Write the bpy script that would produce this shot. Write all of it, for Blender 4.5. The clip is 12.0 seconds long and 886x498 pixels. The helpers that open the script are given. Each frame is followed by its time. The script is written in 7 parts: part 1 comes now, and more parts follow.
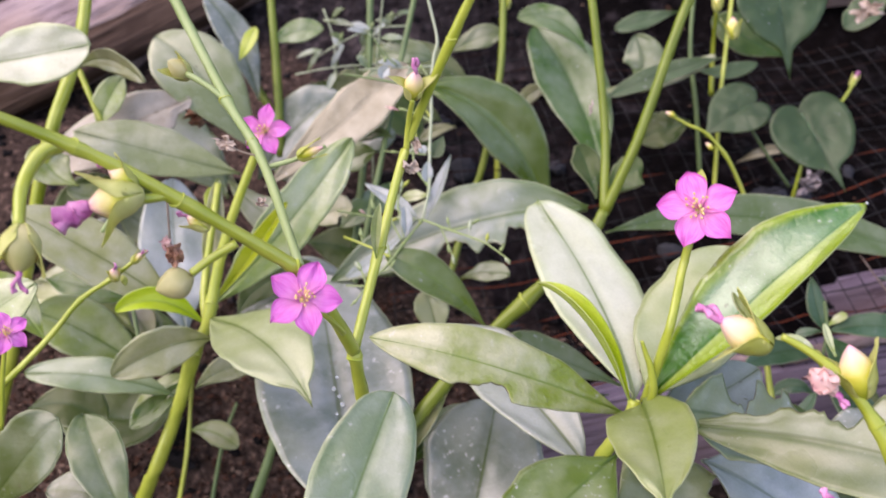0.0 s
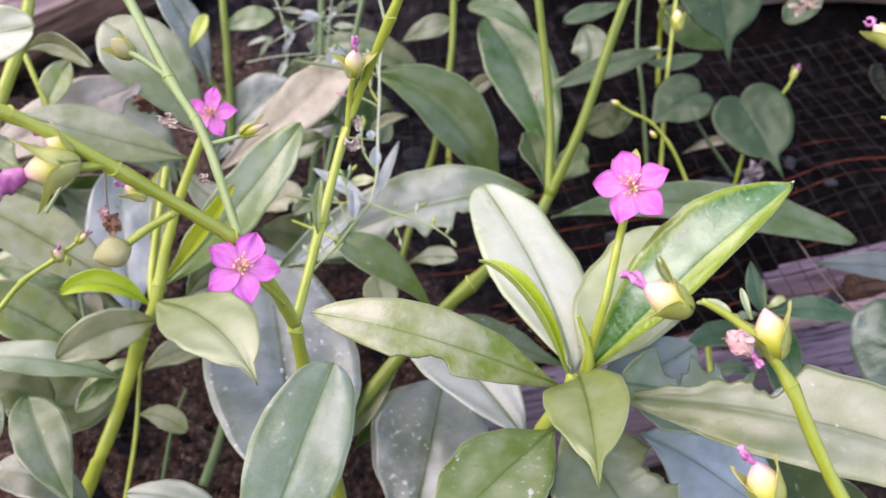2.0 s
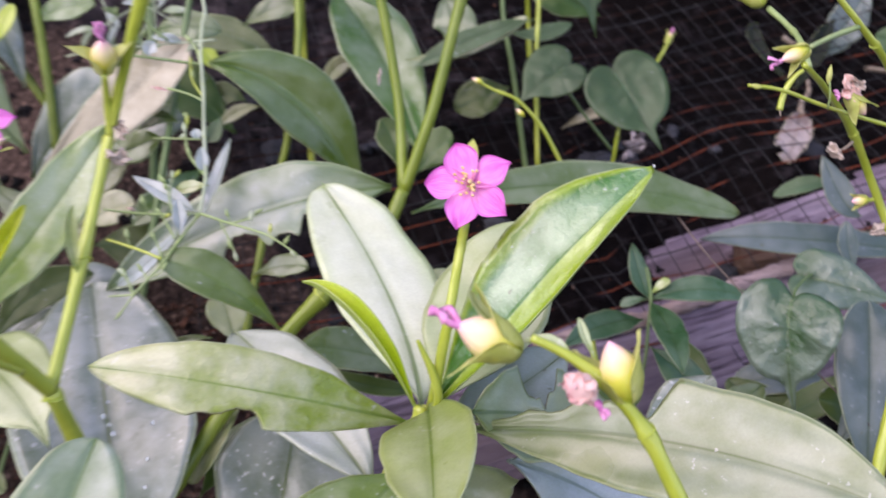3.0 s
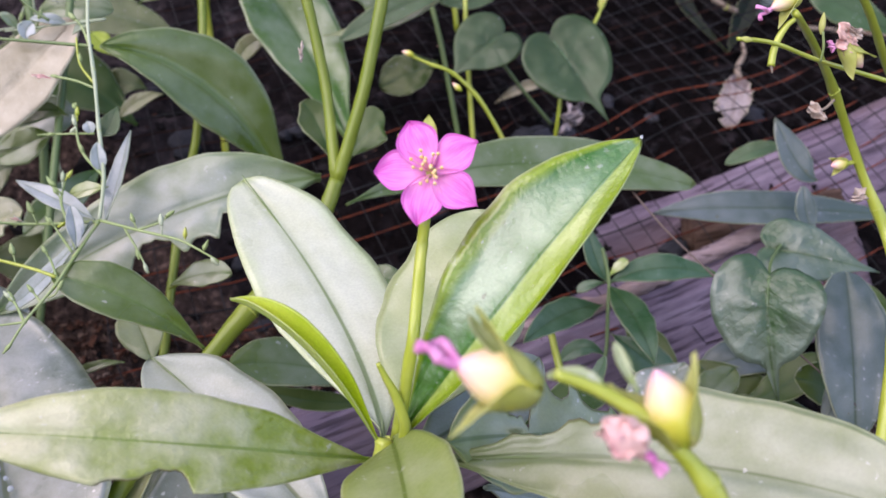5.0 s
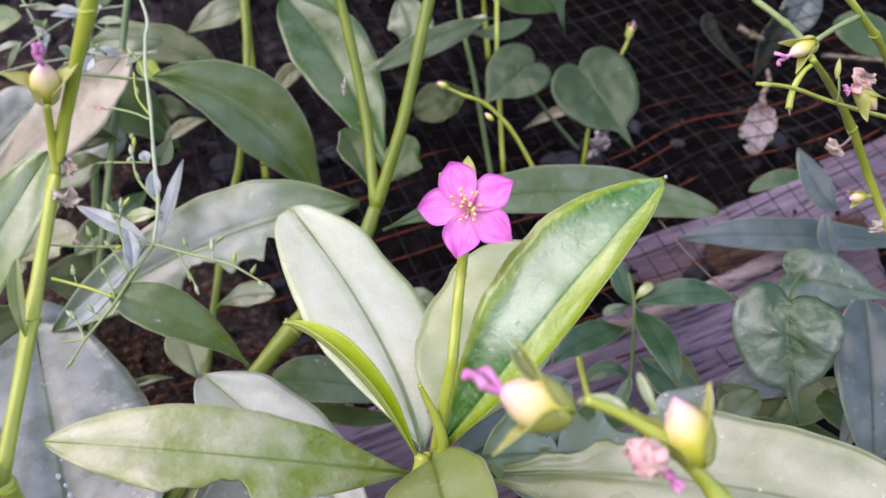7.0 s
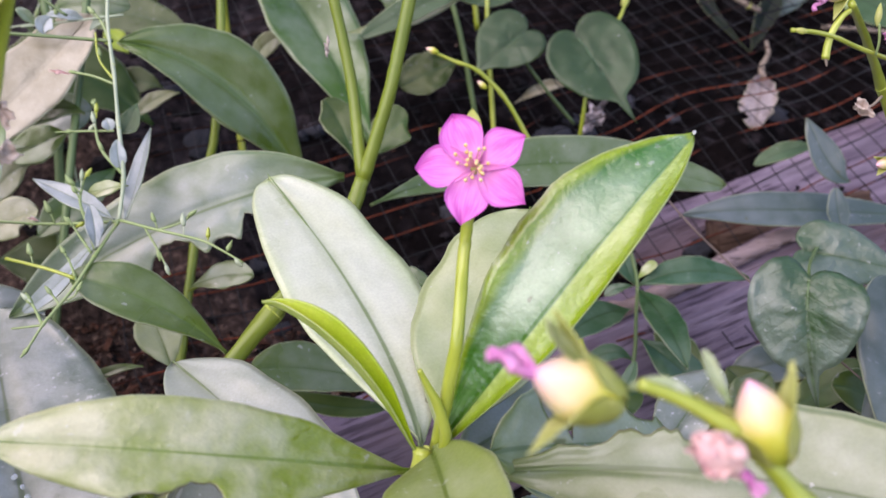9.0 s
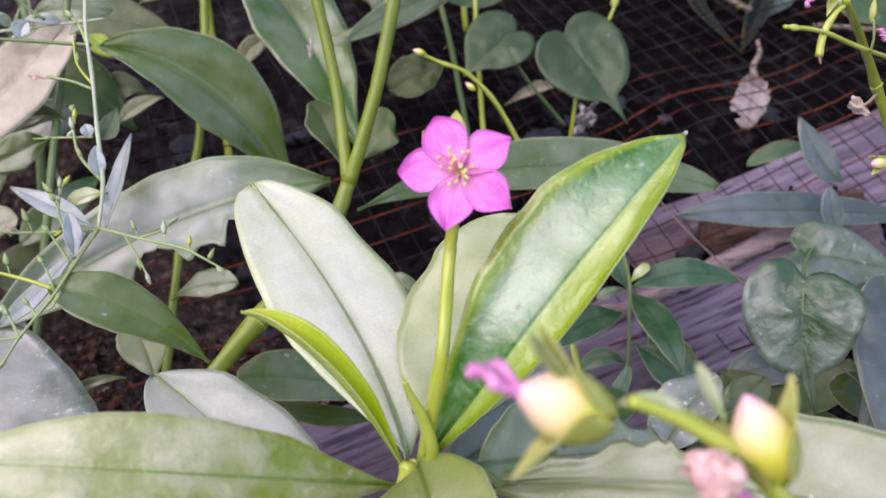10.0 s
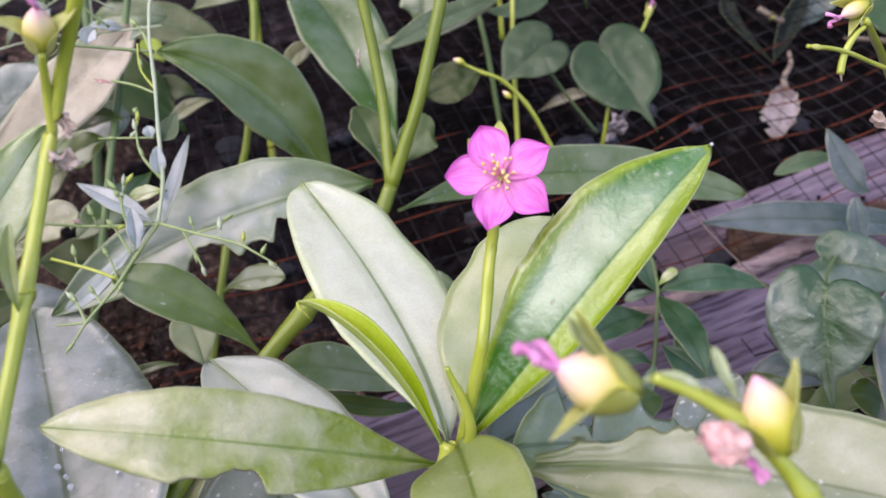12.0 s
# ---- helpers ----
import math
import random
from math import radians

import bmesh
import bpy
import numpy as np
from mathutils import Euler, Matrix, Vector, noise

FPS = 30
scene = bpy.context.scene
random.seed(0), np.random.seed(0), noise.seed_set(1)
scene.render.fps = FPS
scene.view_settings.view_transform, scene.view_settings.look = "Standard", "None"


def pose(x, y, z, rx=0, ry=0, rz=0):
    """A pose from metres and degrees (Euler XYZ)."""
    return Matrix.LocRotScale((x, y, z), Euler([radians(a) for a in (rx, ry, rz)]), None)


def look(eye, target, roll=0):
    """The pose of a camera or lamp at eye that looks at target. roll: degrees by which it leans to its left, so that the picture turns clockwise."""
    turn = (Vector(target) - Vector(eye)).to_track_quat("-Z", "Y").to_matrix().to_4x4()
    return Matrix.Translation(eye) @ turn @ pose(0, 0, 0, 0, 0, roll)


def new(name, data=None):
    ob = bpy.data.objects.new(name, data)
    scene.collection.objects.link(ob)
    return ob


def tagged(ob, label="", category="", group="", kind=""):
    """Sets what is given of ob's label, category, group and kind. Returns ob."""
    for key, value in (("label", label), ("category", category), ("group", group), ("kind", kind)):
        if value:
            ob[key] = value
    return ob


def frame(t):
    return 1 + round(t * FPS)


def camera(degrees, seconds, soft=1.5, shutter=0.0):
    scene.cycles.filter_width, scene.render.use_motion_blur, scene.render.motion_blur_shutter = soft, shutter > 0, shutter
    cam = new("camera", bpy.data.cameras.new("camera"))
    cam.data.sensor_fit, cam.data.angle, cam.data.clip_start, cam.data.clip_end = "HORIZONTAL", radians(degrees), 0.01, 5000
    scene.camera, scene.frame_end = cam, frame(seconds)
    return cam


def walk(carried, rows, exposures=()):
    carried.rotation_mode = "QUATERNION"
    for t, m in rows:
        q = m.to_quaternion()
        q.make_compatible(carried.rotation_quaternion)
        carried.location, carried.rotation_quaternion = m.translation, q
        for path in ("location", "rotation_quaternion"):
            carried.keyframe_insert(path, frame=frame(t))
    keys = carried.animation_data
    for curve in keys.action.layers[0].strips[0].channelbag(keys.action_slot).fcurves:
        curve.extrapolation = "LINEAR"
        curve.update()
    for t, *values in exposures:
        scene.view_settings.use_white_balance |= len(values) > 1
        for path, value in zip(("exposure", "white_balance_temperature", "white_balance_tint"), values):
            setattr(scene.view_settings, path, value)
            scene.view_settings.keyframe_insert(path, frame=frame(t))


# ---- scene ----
cam = camera(53.9, 12.0, shutter=0.5)
PATH = [
    (0, (0.025, 0.004, 0.468), (-0.037, 1.801, -0.408), 2.7),
    (0.5, (0.029, 0.002, 0.462), (0.006, 1.798, -0.419), 3.1),
    (1, (0.036, 0.0, 0.465), (0.038, 1.799, -0.409), 3.4),
    (1.5, (0.03, -0.004, 0.465), (0.045, 1.796, -0.406), 3.7),
    (2, (0.031, -0.003, 0.465), (0.059, 1.795, -0.41), 3.9),
    (2.5, (0.045, 0.006, 0.462), (0.126, 1.799, -0.421), 3.9),
    (3, (0.057, 0.037, 0.457), (0.284, 1.804, -0.452), 2.6),
    (3.5, (0.057, 0.064, 0.444), (0.435, 1.777, -0.517), 3.1),
    (5.5, (0.051, 0.073, 0.443), (0.459, 1.797, -0.487), 1.8),
    (6, (0.049, 0.073, 0.443), (0.445, 1.801, -0.483), 1.7),
    (6.5, (0.049, 0.069, 0.447), (0.416, 1.804, -0.476), 1.1),
    (7, (0.048, 0.062, 0.453), (0.402, 1.808, -0.456), 1.6),
    (9, (0.048, 0.082, 0.438), (0.443, 1.807, -0.494), 1.8),
    (9.5, (0.049, 0.088, 0.433), (0.469, 1.805, -0.502), 2.0),
    (10, (0.051, 0.087, 0.436), (0.46, 1.812, -0.49), 1.4),
    (10.5, (0.052, 0.086, 0.437), (0.455, 1.812, -0.49), 1.2),
    (11, (0.052, 0.082, 0.442), (0.443, 1.817, -0.475), 0.8),
    (11.5, (0.047, 0.079, 0.441), (0.428, 1.817, -0.473), 1.5),
    (12, (0.045, 0.074, 0.442), (0.392, 1.815, -0.479), 1.6),
]
walk(cam, [(t, look(eye, target, roll)) for t, eye, target, roll in PATH], [(0, 1.58, 7500, 27), (1.5, 1.65, 7200, 27), (2.5, 1.64, 7150, 27), (3.5, 1.52, 6980, 26), (12, 1.50, 7080, 26)])

# ---- depth of field of a small phone lens ----
cam.data.dof.use_dof = True
cam.data.dof.focus_distance = 0.215
cam.data.dof.aperture_fstop = 23.0

# ---- light: open shade under a bright sky ----
world = bpy.data.worlds.new("sky")
scene.world = world
world.use_nodes = True
wn = world.node_tree.nodes
sky = wn.new("ShaderNodeTexSky")
sky.sky_type = "NISHITA"
sky.sun_disc = False
sky.sun_elevation = radians(50)
sky.sun_rotation = radians(-60)
wn["Background"].inputs[1].default_value = 0.15
world.node_tree.links.new(sky.outputs[0], wn["Background"].inputs[0])
sun_data = bpy.data.lights.new("sun", "SUN")
sun_data.energy, sun_data.angle, sun_data.color = 1.3, radians(65), (1.0, 0.96, 0.9)
sun = new("sun", sun_data)
sun.matrix_world = look((-0.75, -0.7, 1.1), (0, 0, 0))


# ---- materials ----
def material(name):
    m = bpy.data.materials.new(name)
    m.use_nodes = True
    nt = m.node_tree
    return m, nt, nt.nodes["Principled BSDF"]


def node(nt, kind, **inputs):
    n = nt.nodes.new(kind)
    for key, value in inputs.items():
        n.inputs[key.replace("_", " ")].default_value = value
    return n


def noise_fac(nt, scale, detail=4.0, coord="Object"):
    tc = nt.nodes.new("ShaderNodeTexCoord")
    n = node(nt, "ShaderNodeTexNoise", Scale=scale, Detail=detail)
    nt.links.new(tc.outputs[coord], n.inputs["Vector"])
    return n.outputs["Fac"]


def ramp(nt, fac, stops):
    r = nt.nodes.new("ShaderNodeValToRGB")
    el = r.color_ramp.elements
    while len(el) < len(stops):
        el.new(0.5)
    for e, (p, c) in zip(el, stops):
        e.position, e.color = p, (*c, 1)
    nt.links.new(fac, r.inputs[0])
    return r.outputs[0]


def mixed(nt, fac, a, b, blend="MIX"):
    n = nt.nodes.new("ShaderNodeMix")
    n.data_type, n.blend_type = "RGBA", blend
    for socket, value in ((n.inputs[0], fac), (n.inputs[6], a), (n.inputs[7], b)):
        if isinstance(value, bpy.types.NodeSocket):
            nt.links.new(value, socket)
        else:
            socket.default_value = value if isinstance(value, float) else (*value, 1)
    return n.outputs[2]


def bumped(nt, bsdf, fac, strength, distance):
    b = node(nt, "ShaderNodeBump", Strength=strength, Distance=distance)
    nt.links.new(fac, b.inputs["Height"])
    nt.links.new(b.outputs[0], bsdf.inputs["Normal"])
    return b


def math_node(nt, op, a, b=0.0, c=0.0):
    n = nt.nodes.new("ShaderNodeMath")
    n.operation = op
    for socket, value in zip(n.inputs, (a, b, c)):
        if isinstance(value, bpy.types.NodeSocket):
            nt.links.new(value, socket)
        else:
            socket.default_value = value
    return n.outputs[0]


def leaf_material(name, dark, light, rib, rough=0.34, through_light=0.3, glow=(0.3, 0.5, 0.04), coat=0.55, cloud=0.36, dust_glint=0.45, margin=None, relief=0.0007, bias=0.0, footing=0.9, fleck=0.66, puff=2.2, vein=0.05, spec=0.7, edge=None, greening=0.5, blotch=0.56, scar=0.6):
    """A waxy leaf: cloudy mottling whose pale tone partly paints sky sheen, greener towards its foot, a soft dark
    midrib, dusty flecks and fine scars; light passes through it.
    """
    m, nt, bsdf = material(name)
    info = nt.nodes.new("ShaderNodeObjectInfo")
    tc = nt.nodes.new("ShaderNodeTexCoord")
    sep = nt.nodes.new("ShaderNodeSeparateXYZ")
    nt.links.new(tc.outputs["UV"], sep.inputs[0])
    u, v = sep.outputs[0], math_node(nt, "ABSOLUTE", math_node(nt, "SUBTRACT", sep.outputs[1], 0.5))
    broad, fine, grain = noise_fac(nt, 34.0, 4.0), noise_fac(nt, 120.0, 5.0), noise_fac(nt, 700.0, 3.0)
    mottle = math_node(nt, "ADD", math_node(nt, "MULTIPLY", broad, blotch), math_node(nt, "MULTIPLY", fine, 1 - blotch))
    foot = math_node(nt, "MULTIPLY", math_node(nt, "MAXIMUM", math_node(nt, "SUBTRACT", 0.35, u), 0.0), -footing)
    col = ramp(nt, math_node(nt, "ADD", mottle, foot), [(0.5 - bias - 0.28 * cloud, dark), (0.5 - bias + 0.28 * cloud, light)])
    wob = math_node(nt, "MULTIPLY", math_node(nt, "SUBTRACT", fine, 0.5), 0.03)
    vv = math_node(nt, "ADD", v, math_node(nt, "MULTIPLY", wob, 0.25))
    halo = math_node(nt, "MULTIPLY", math_node(nt, "MAXIMUM", math_node(nt, "SUBTRACT", 1.0, math_node(nt, "MULTIPLY", vv, 10.0)), 0.0), 0.38)
    line = math_node(nt, "MULTIPLY", math_node(nt, "SUBTRACT", math_node(nt, "MULTIPLY_ADD", u, -0.021, 0.029), vv), 90.0)
    line = math_node(nt, "MULTIPLY", math_node(nt, "MINIMUM", math_node(nt, "MAXIMUM", line, 0.0), 1.0), 0.8)
    near = math_node(nt, "MAXIMUM", halo, line)
    comb = math_node(nt, "FRACT", math_node(nt, "ADD", math_node(nt, "MULTIPLY_ADD", v, -6.0, math_node(nt, "MULTIPLY", u, 15.0)), math_node(nt, "MULTIPLY", fine, 0.5)))
    comb = math_node(nt, "ABSOLUTE", math_node(nt, "SUBTRACT", comb, 0.5))
    veins = math_node(nt, "MULTIPLY", math_node(nt, "MAXIMUM", math_node(nt, "SUBTRACT", 0.07, comb), 0.0), 14.0)
    col = mixed(nt, math_node(nt, "MULTIPLY", veins, vein), col, rib)
    col = mixed(nt, halo, col, rib)
    col = mixed(nt, line, col, tuple(0.8 * q for q in rib))
    em = nt.nodes.new("ShaderNodeUVMap")
    em.uv_map = "edge"
    es = nt.nodes.new("ShaderNodeSeparateXYZ")
    nt.links.new(em.outputs[0], es.inputs[0])
    tinge = math_node(nt, "MULTIPLY", math_node(nt, "MAXIMUM", math_node(nt, "SUBTRACT", math_node(nt, "ADD", es.outputs[0], math_node(nt, "MULTIPLY", math_node(nt, "SUBTRACT", broad, 0.5), 0.7)), 0.92 - 0.36 * greening), 0.0), 1.5)
    col = mixed(nt, math_node(nt, "MINIMUM", tinge, greening), col, edge or dark)
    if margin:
        # yellow-green of the lit underside, painted on one half and the opposite edge
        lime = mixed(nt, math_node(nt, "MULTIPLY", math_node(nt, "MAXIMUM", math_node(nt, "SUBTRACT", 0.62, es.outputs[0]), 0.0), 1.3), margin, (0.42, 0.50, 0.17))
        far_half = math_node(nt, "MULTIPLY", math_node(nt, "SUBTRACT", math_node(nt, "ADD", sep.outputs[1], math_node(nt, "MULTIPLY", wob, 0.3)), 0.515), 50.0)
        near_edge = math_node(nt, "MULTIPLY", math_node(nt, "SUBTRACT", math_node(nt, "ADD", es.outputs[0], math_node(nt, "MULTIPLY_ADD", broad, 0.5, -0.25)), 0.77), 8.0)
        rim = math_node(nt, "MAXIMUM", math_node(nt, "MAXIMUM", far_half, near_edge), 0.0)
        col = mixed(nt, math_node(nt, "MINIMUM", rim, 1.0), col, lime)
    hue = nt.nodes.new("ShaderNodeHueSaturation")
    nt.links.new(math_node(nt, "MULTIPLY_ADD", info.outputs["Random"], 0.03, 0.485), hue.inputs["Hue"])
    nt.links.new(math_node(nt, "MULTIPLY_ADD", info.outputs["Random"], 0.3, 0.85), hue.inputs["Value"])
    nt.links.new(col, hue.inputs["Color"])
    col = hue.outputs[0]
    hem = math_node(nt, "MULTIPLY", math_node(nt, "MAXIMUM", math_node(nt, "SUBTRACT", math_node(nt, "ADD", es.outputs[0], math_node(nt, "MULTIPLY", wob, 2.0)), 0.95), 0.0), 14.0)
    col = mixed(nt, math_node(nt, "MINIMUM", hem, 0.55), col, (0.54, 0.58, 0.36))
    col = mixed(nt, math_node(nt, "MULTIPLY", math_node(nt, "POWER", es.outputs[1], 3.0), 0.85), col, (0.10, 0.055, 0.03))
    # white flecks: dusty specks, and painted water glints on the blue leaves
    flecks = ramp(nt, noise_fac(nt, 480.0, 3.0), [(fleck, (0, 0, 0)), (fleck + 0.05, (1, 1, 1))])
    patch = ramp(nt, noise_fac(nt, 45.0, 2.0), [(0.50, (0, 0, 0)), (0.62, (1, 1, 1))])
    spots = math_node(nt, "MULTIPLY", math_node(nt, "MULTIPLY", flecks, patch), dust_glint)
    col = mixed(nt, spots, col, (0.62, 0.62, 0.58))
    scars = ramp(nt, noise_fac(nt, 210.0, 1.0), [(0.785, (0, 0, 0)), (0.80, (1, 1, 1))])
    col = mixed(nt, math_node(nt, "MULTIPLY", scars, scar), col, (0.10, 0.08, 0.04))
    col = mixed(nt, 0.35, col, ramp(nt, noise_fac(nt, 1500.0, 2.0), [(0.3, (0.72, 0.72, 0.72)), (0.7, (1.12, 1.12, 1.12))]), "MULTIPLY")
    nt.links.new(col, bsdf.inputs["Base Color"])
    r = ramp(nt, broad, [(0.3, (rough - 0.10,) * 3), (0.7, (rough + 0.12,) * 3)])
    nt.links.new(r, bsdf.inputs["Roughness"])
    bsdf.inputs["Specular IOR Level"].default_value = spec
    waxy = ramp(nt, math_node(nt, "ADD", mottle, foot), [(0.40, (0.12,) * 3), (0.58, (1.0,) * 3)])
    nt.links.new(math_node(nt, "MULTIPLY", math_node(nt, "MULTIPLY", math_node(nt, "SUBTRACT", 1.0, near), waxy), coat), bsdf.inputs["Coat Weight"])
    bsdf.inputs["Coat IOR"].default_value = 1.8
    bsdf.inputs["Coat Roughness"].default_value = 0.3
    h = math_node(nt, "ADD", math_node(nt, "MULTIPLY", fine, 1.3), math_node(nt, "MULTIPLY", broad, puff))
    h = math_node(nt, "ADD", h, math_node(nt, "MULTIPLY", veins, -0.8 * vein))
    h = math_node(nt, "ADD", h, math_node(nt, "MULTIPLY", grain, 0.35))
    bumped(nt, bsdf, h, 0.5, relief)
    tr = node(nt, "ShaderNodeBsdfTranslucent")
    nt.links.new(mixed(nt, 0.7, col, glow), tr.inputs["Color"])
    mix = nt.nodes.new("ShaderNodeMixShader")
    mix.inputs[0].default_value = through_light
    nt.links.new(bsdf.outputs[0], mix.inputs[1])
    nt.links.new(tr.outputs[0], mix.inputs[2])
    nt.links.new(mix.outputs[0], nt.nodes["Material Output"].inputs["Surface"])
    return m


def plain_material(name, stops, scale=60.0, rough=0.5, bump=0.2, depth=0.001, spec=0.5, coat=0.0, passing=0.0):
    m, nt, bsdf = material(name)
    fac = noise_fac(nt, scale, 5.0)
    col = ramp(nt, fac, stops)
    nt.links.new(col, bsdf.inputs["Base Color"])
    bsdf.inputs["Roughness"].default_value = rough
    bsdf.inputs["Specular IOR Level"].default_value = spec
    bsdf.inputs["Coat Weight"].default_value = coat
    bumped(nt, bsdf, noise_fac(nt, scale * 4, 4.0), bump, depth)
    if passing:
        tr = nt.nodes.new("ShaderNodeBsdfTranslucent")
        nt.links.new(col, tr.inputs["Color"])
        mix = nt.nodes.new("ShaderNodeMixShader")
        mix.inputs[0].default_value = passing
        nt.links.new(bsdf.outputs[0], mix.inputs[1])
        nt.links.new(tr.outputs[0], mix.inputs[2])
        nt.links.new(mix.outputs[0], nt.nodes["Material Output"].inputs["Surface"])
    return m


LEAF = {
    "fresh": leaf_material("leaf_fresh", (0.20, 0.27, 0.018), (0.52, 0.52, 0.31), (0.19, 0.29, 0.03), coat=0.9, bias=0.04, relief=0.0016, cloud=0.30, footing=0.45, edge=(0.27, 0.32, 0.03), greening=0.55, puff=3.5),
    "lime": leaf_material("leaf_lime", (0.40, 0.52, 0.012), (0.57, 0.65, 0.06), (0.24, 0.36, 0.02), through_light=0.4, glow=(0.5, 0.62, 0.04)),
    "green": leaf_material("leaf_green", (0.060, 0.125, 0.010), (0.165, 0.21, 0.09), (0.05, 0.11, 0.012), coat=0.9, cloud=0.5, rough=0.3),
    # pale patches and foot are sky reflection put into the colour
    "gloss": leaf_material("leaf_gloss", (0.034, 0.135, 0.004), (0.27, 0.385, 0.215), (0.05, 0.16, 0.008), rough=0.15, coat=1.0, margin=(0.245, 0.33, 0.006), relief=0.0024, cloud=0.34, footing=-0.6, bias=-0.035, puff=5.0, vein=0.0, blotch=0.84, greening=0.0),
    "dark": leaf_material("leaf_dark", (0.036, 0.068, 0.008), (0.080, 0.112, 0.028), (0.035, 0.085, 0.02), coat=0.12, spec=0.4),
    # dense white flecks paint the glints of water drops into the colour
    "blue": leaf_material("leaf_blue", (0.17, 0.21, 0.17), (0.30, 0.33, 0.305), (0.05, 0.10, 0.02), dust_glint=1.0, coat=1.0, footing=0.4, fleck=0.62, rough=0.28),
    "olive": leaf_material("leaf_olive", (0.24, 0.265, 0.12), (0.43, 0.42, 0.28), (0.15, 0.19, 0.07)),
    "tan": leaf_material("leaf_tan", (0.275, 0.24, 0.15), (0.42, 0.37, 0.265), (0.38, 0.335, 0.23), through_light=0.2, glow=(0.4, 0.3, 0.2)),
    "pale": leaf_material("leaf_pale", (0.25, 0.32, 0.075), (0.44, 0.47, 0.27), (0.12, 0.20, 0.03), coat=1.0),
    "straw": leaf_material("leaf_straw", (0.29, 0.31, 0.10), (0.50, 0.49, 0.29), (0.17, 0.21, 0.04), coat=1.0, bias=0.03),
    # whitish sky sheen is put into this base colour
    "sheen": leaf_material("leaf_painted_sheen", (0.455, 0.475, 0.335), (0.575, 0.585, 0.46), (0.14, 0.20, 0.05), coat=0.9, footing=0.12, bias=0.05, relief=0.0004, vein=0.0, cloud=0.6, edge=(0.30, 0.40, 0.06), greening=0.62),
    "frost": leaf_material("leaf_frost", (0.33, 0.38, 0.37), (0.50, 0.54, 0.57), (0.2, 0.26, 0.2), coat=0.8, footing=0.3),
    "mist": leaf_material("leaf_mist", (0.18, 0.235, 0.135), (0.30, 0.34, 0.28), (0.10, 0.17, 0.04), coat=1.0, edge=(0.085, 0.15, 0.015), greening=0.85),
    "sage": leaf_material("leaf_sage", (0.09, 0.135, 0.035), (0.165, 0.20, 0.10), (0.07, 0.12, 0.02), coat=0.6, footing=0.4),
    "spring": leaf_material("leaf_spring", (0.12, 0.185, 0.025), (0.26, 0.31, 0.13), (0.10, 0.18, 0.02), coat=0.8, dust_glint=1.0, fleck=0.62),
    "teal": leaf_material("leaf_teal", (0.078, 0.125, 0.010), (0.155, 0.205, 0.075), (0.12, 0.20, 0.035), coat=0.6, rough=0.3, cloud=0.5, edge=(0.075, 0.125, 0.008), greening=0.8),
    "pearl": leaf_material("leaf_pearl", (0.34, 0.39, 0.32), (0.47, 0.51, 0.45), (0.14, 0.20, 0.06), coat=0.8, footing=0.2, relief=0.0004, cloud=0.6),
    "mint": leaf_material("leaf_mint", (0.29, 0.36, 0.15), (0.42, 0.47, 0.27), (0.13, 0.20, 0.04), coat=0.6, footing=0.3, relief=0.0004, cloud=0.6),
    "ash": leaf_material("leaf_ash", (0.152, 0.205, 0.072), (0.245, 0.29, 0.185), (0.08, 0.14, 0.03), coat=1.0, footing=0.3, relief=0.0004, cloud=0.6, edge=(0.15, 0.21, 0.04), greening=0.6, scar=0.2),
    "grey": leaf_material("leaf_grey", (0.15, 0.18, 0.10), (0.26, 0.285, 0.21), (0.08, 0.13, 0.025), coat=1.0, rough=0.3),
    "vine": leaf_material("leaf_vine", (0.030, 0.074, 0.018), (0.054, 0.108, 0.038), (0.026, 0.064, 0.016), rough=0.5, coat=0.10, puff=1.2),
    "herb": leaf_material("leaf_herb", (0.026, 0.085, 0.034), (0.078, 0.15, 0.082), (0.03, 0.08, 0.02), coat=0.35, vein=0.12, spec=0.5, dust_glint=0.1),
    "slate": leaf_material("leaf_slate", (0.06, 0.09, 0.085), (0.12, 0.15, 0.15), (0.05, 0.08, 0.05), coat=0.4, spec=0.5),
    "night": leaf_material("leaf_night", (0.003, 0.008, 0.005), (0.008, 0.014, 0.010), (0.006, 0.014, 0.008), rough=0.5, coat=0.05, dust_glint=0.1, spec=0.2),
    "paper": leaf_material("leaf_paper", (0.19, 0.155, 0.16), (0.42, 0.37, 0.385), (0.22, 0.17, 0.16), rough=0.7, coat=0.0, spec=0.2, cloud=0.6, relief=0.004, glow=(0.4, 0.33, 0.3), through_light=0.2, edge=(0.3, 0.22, 0.18), puff=3.0),
    "tender": leaf_material("leaf_tender", (0.25, 0.34, 0.10), (0.44, 0.505, 0.27), (0.13, 0.23, 0.02), coat=0.8, cloud=0.5, scar=0.0, edge=(0.24, 0.33, 0.03), greening=0.7),
    "shell": leaf_material("leaf_shell", (0.40, 0.345, 0.27), (0.56, 0.495, 0.42), (0.30, 0.25, 0.19), through_light=0.2, glow=(0.4, 0.3, 0.2), edge=(0.3, 0.27, 0.17)),
    "silver": leaf_material("leaf_silver", (0.045, 0.100, 0.045), (0.155, 0.205, 0.165), (0.045, 0.095, 0.03), rough=0.32, coat=0.6, puff=5.0, vein=0.14, relief=0.0020, cloud=0.42, blotch=0.8),
}
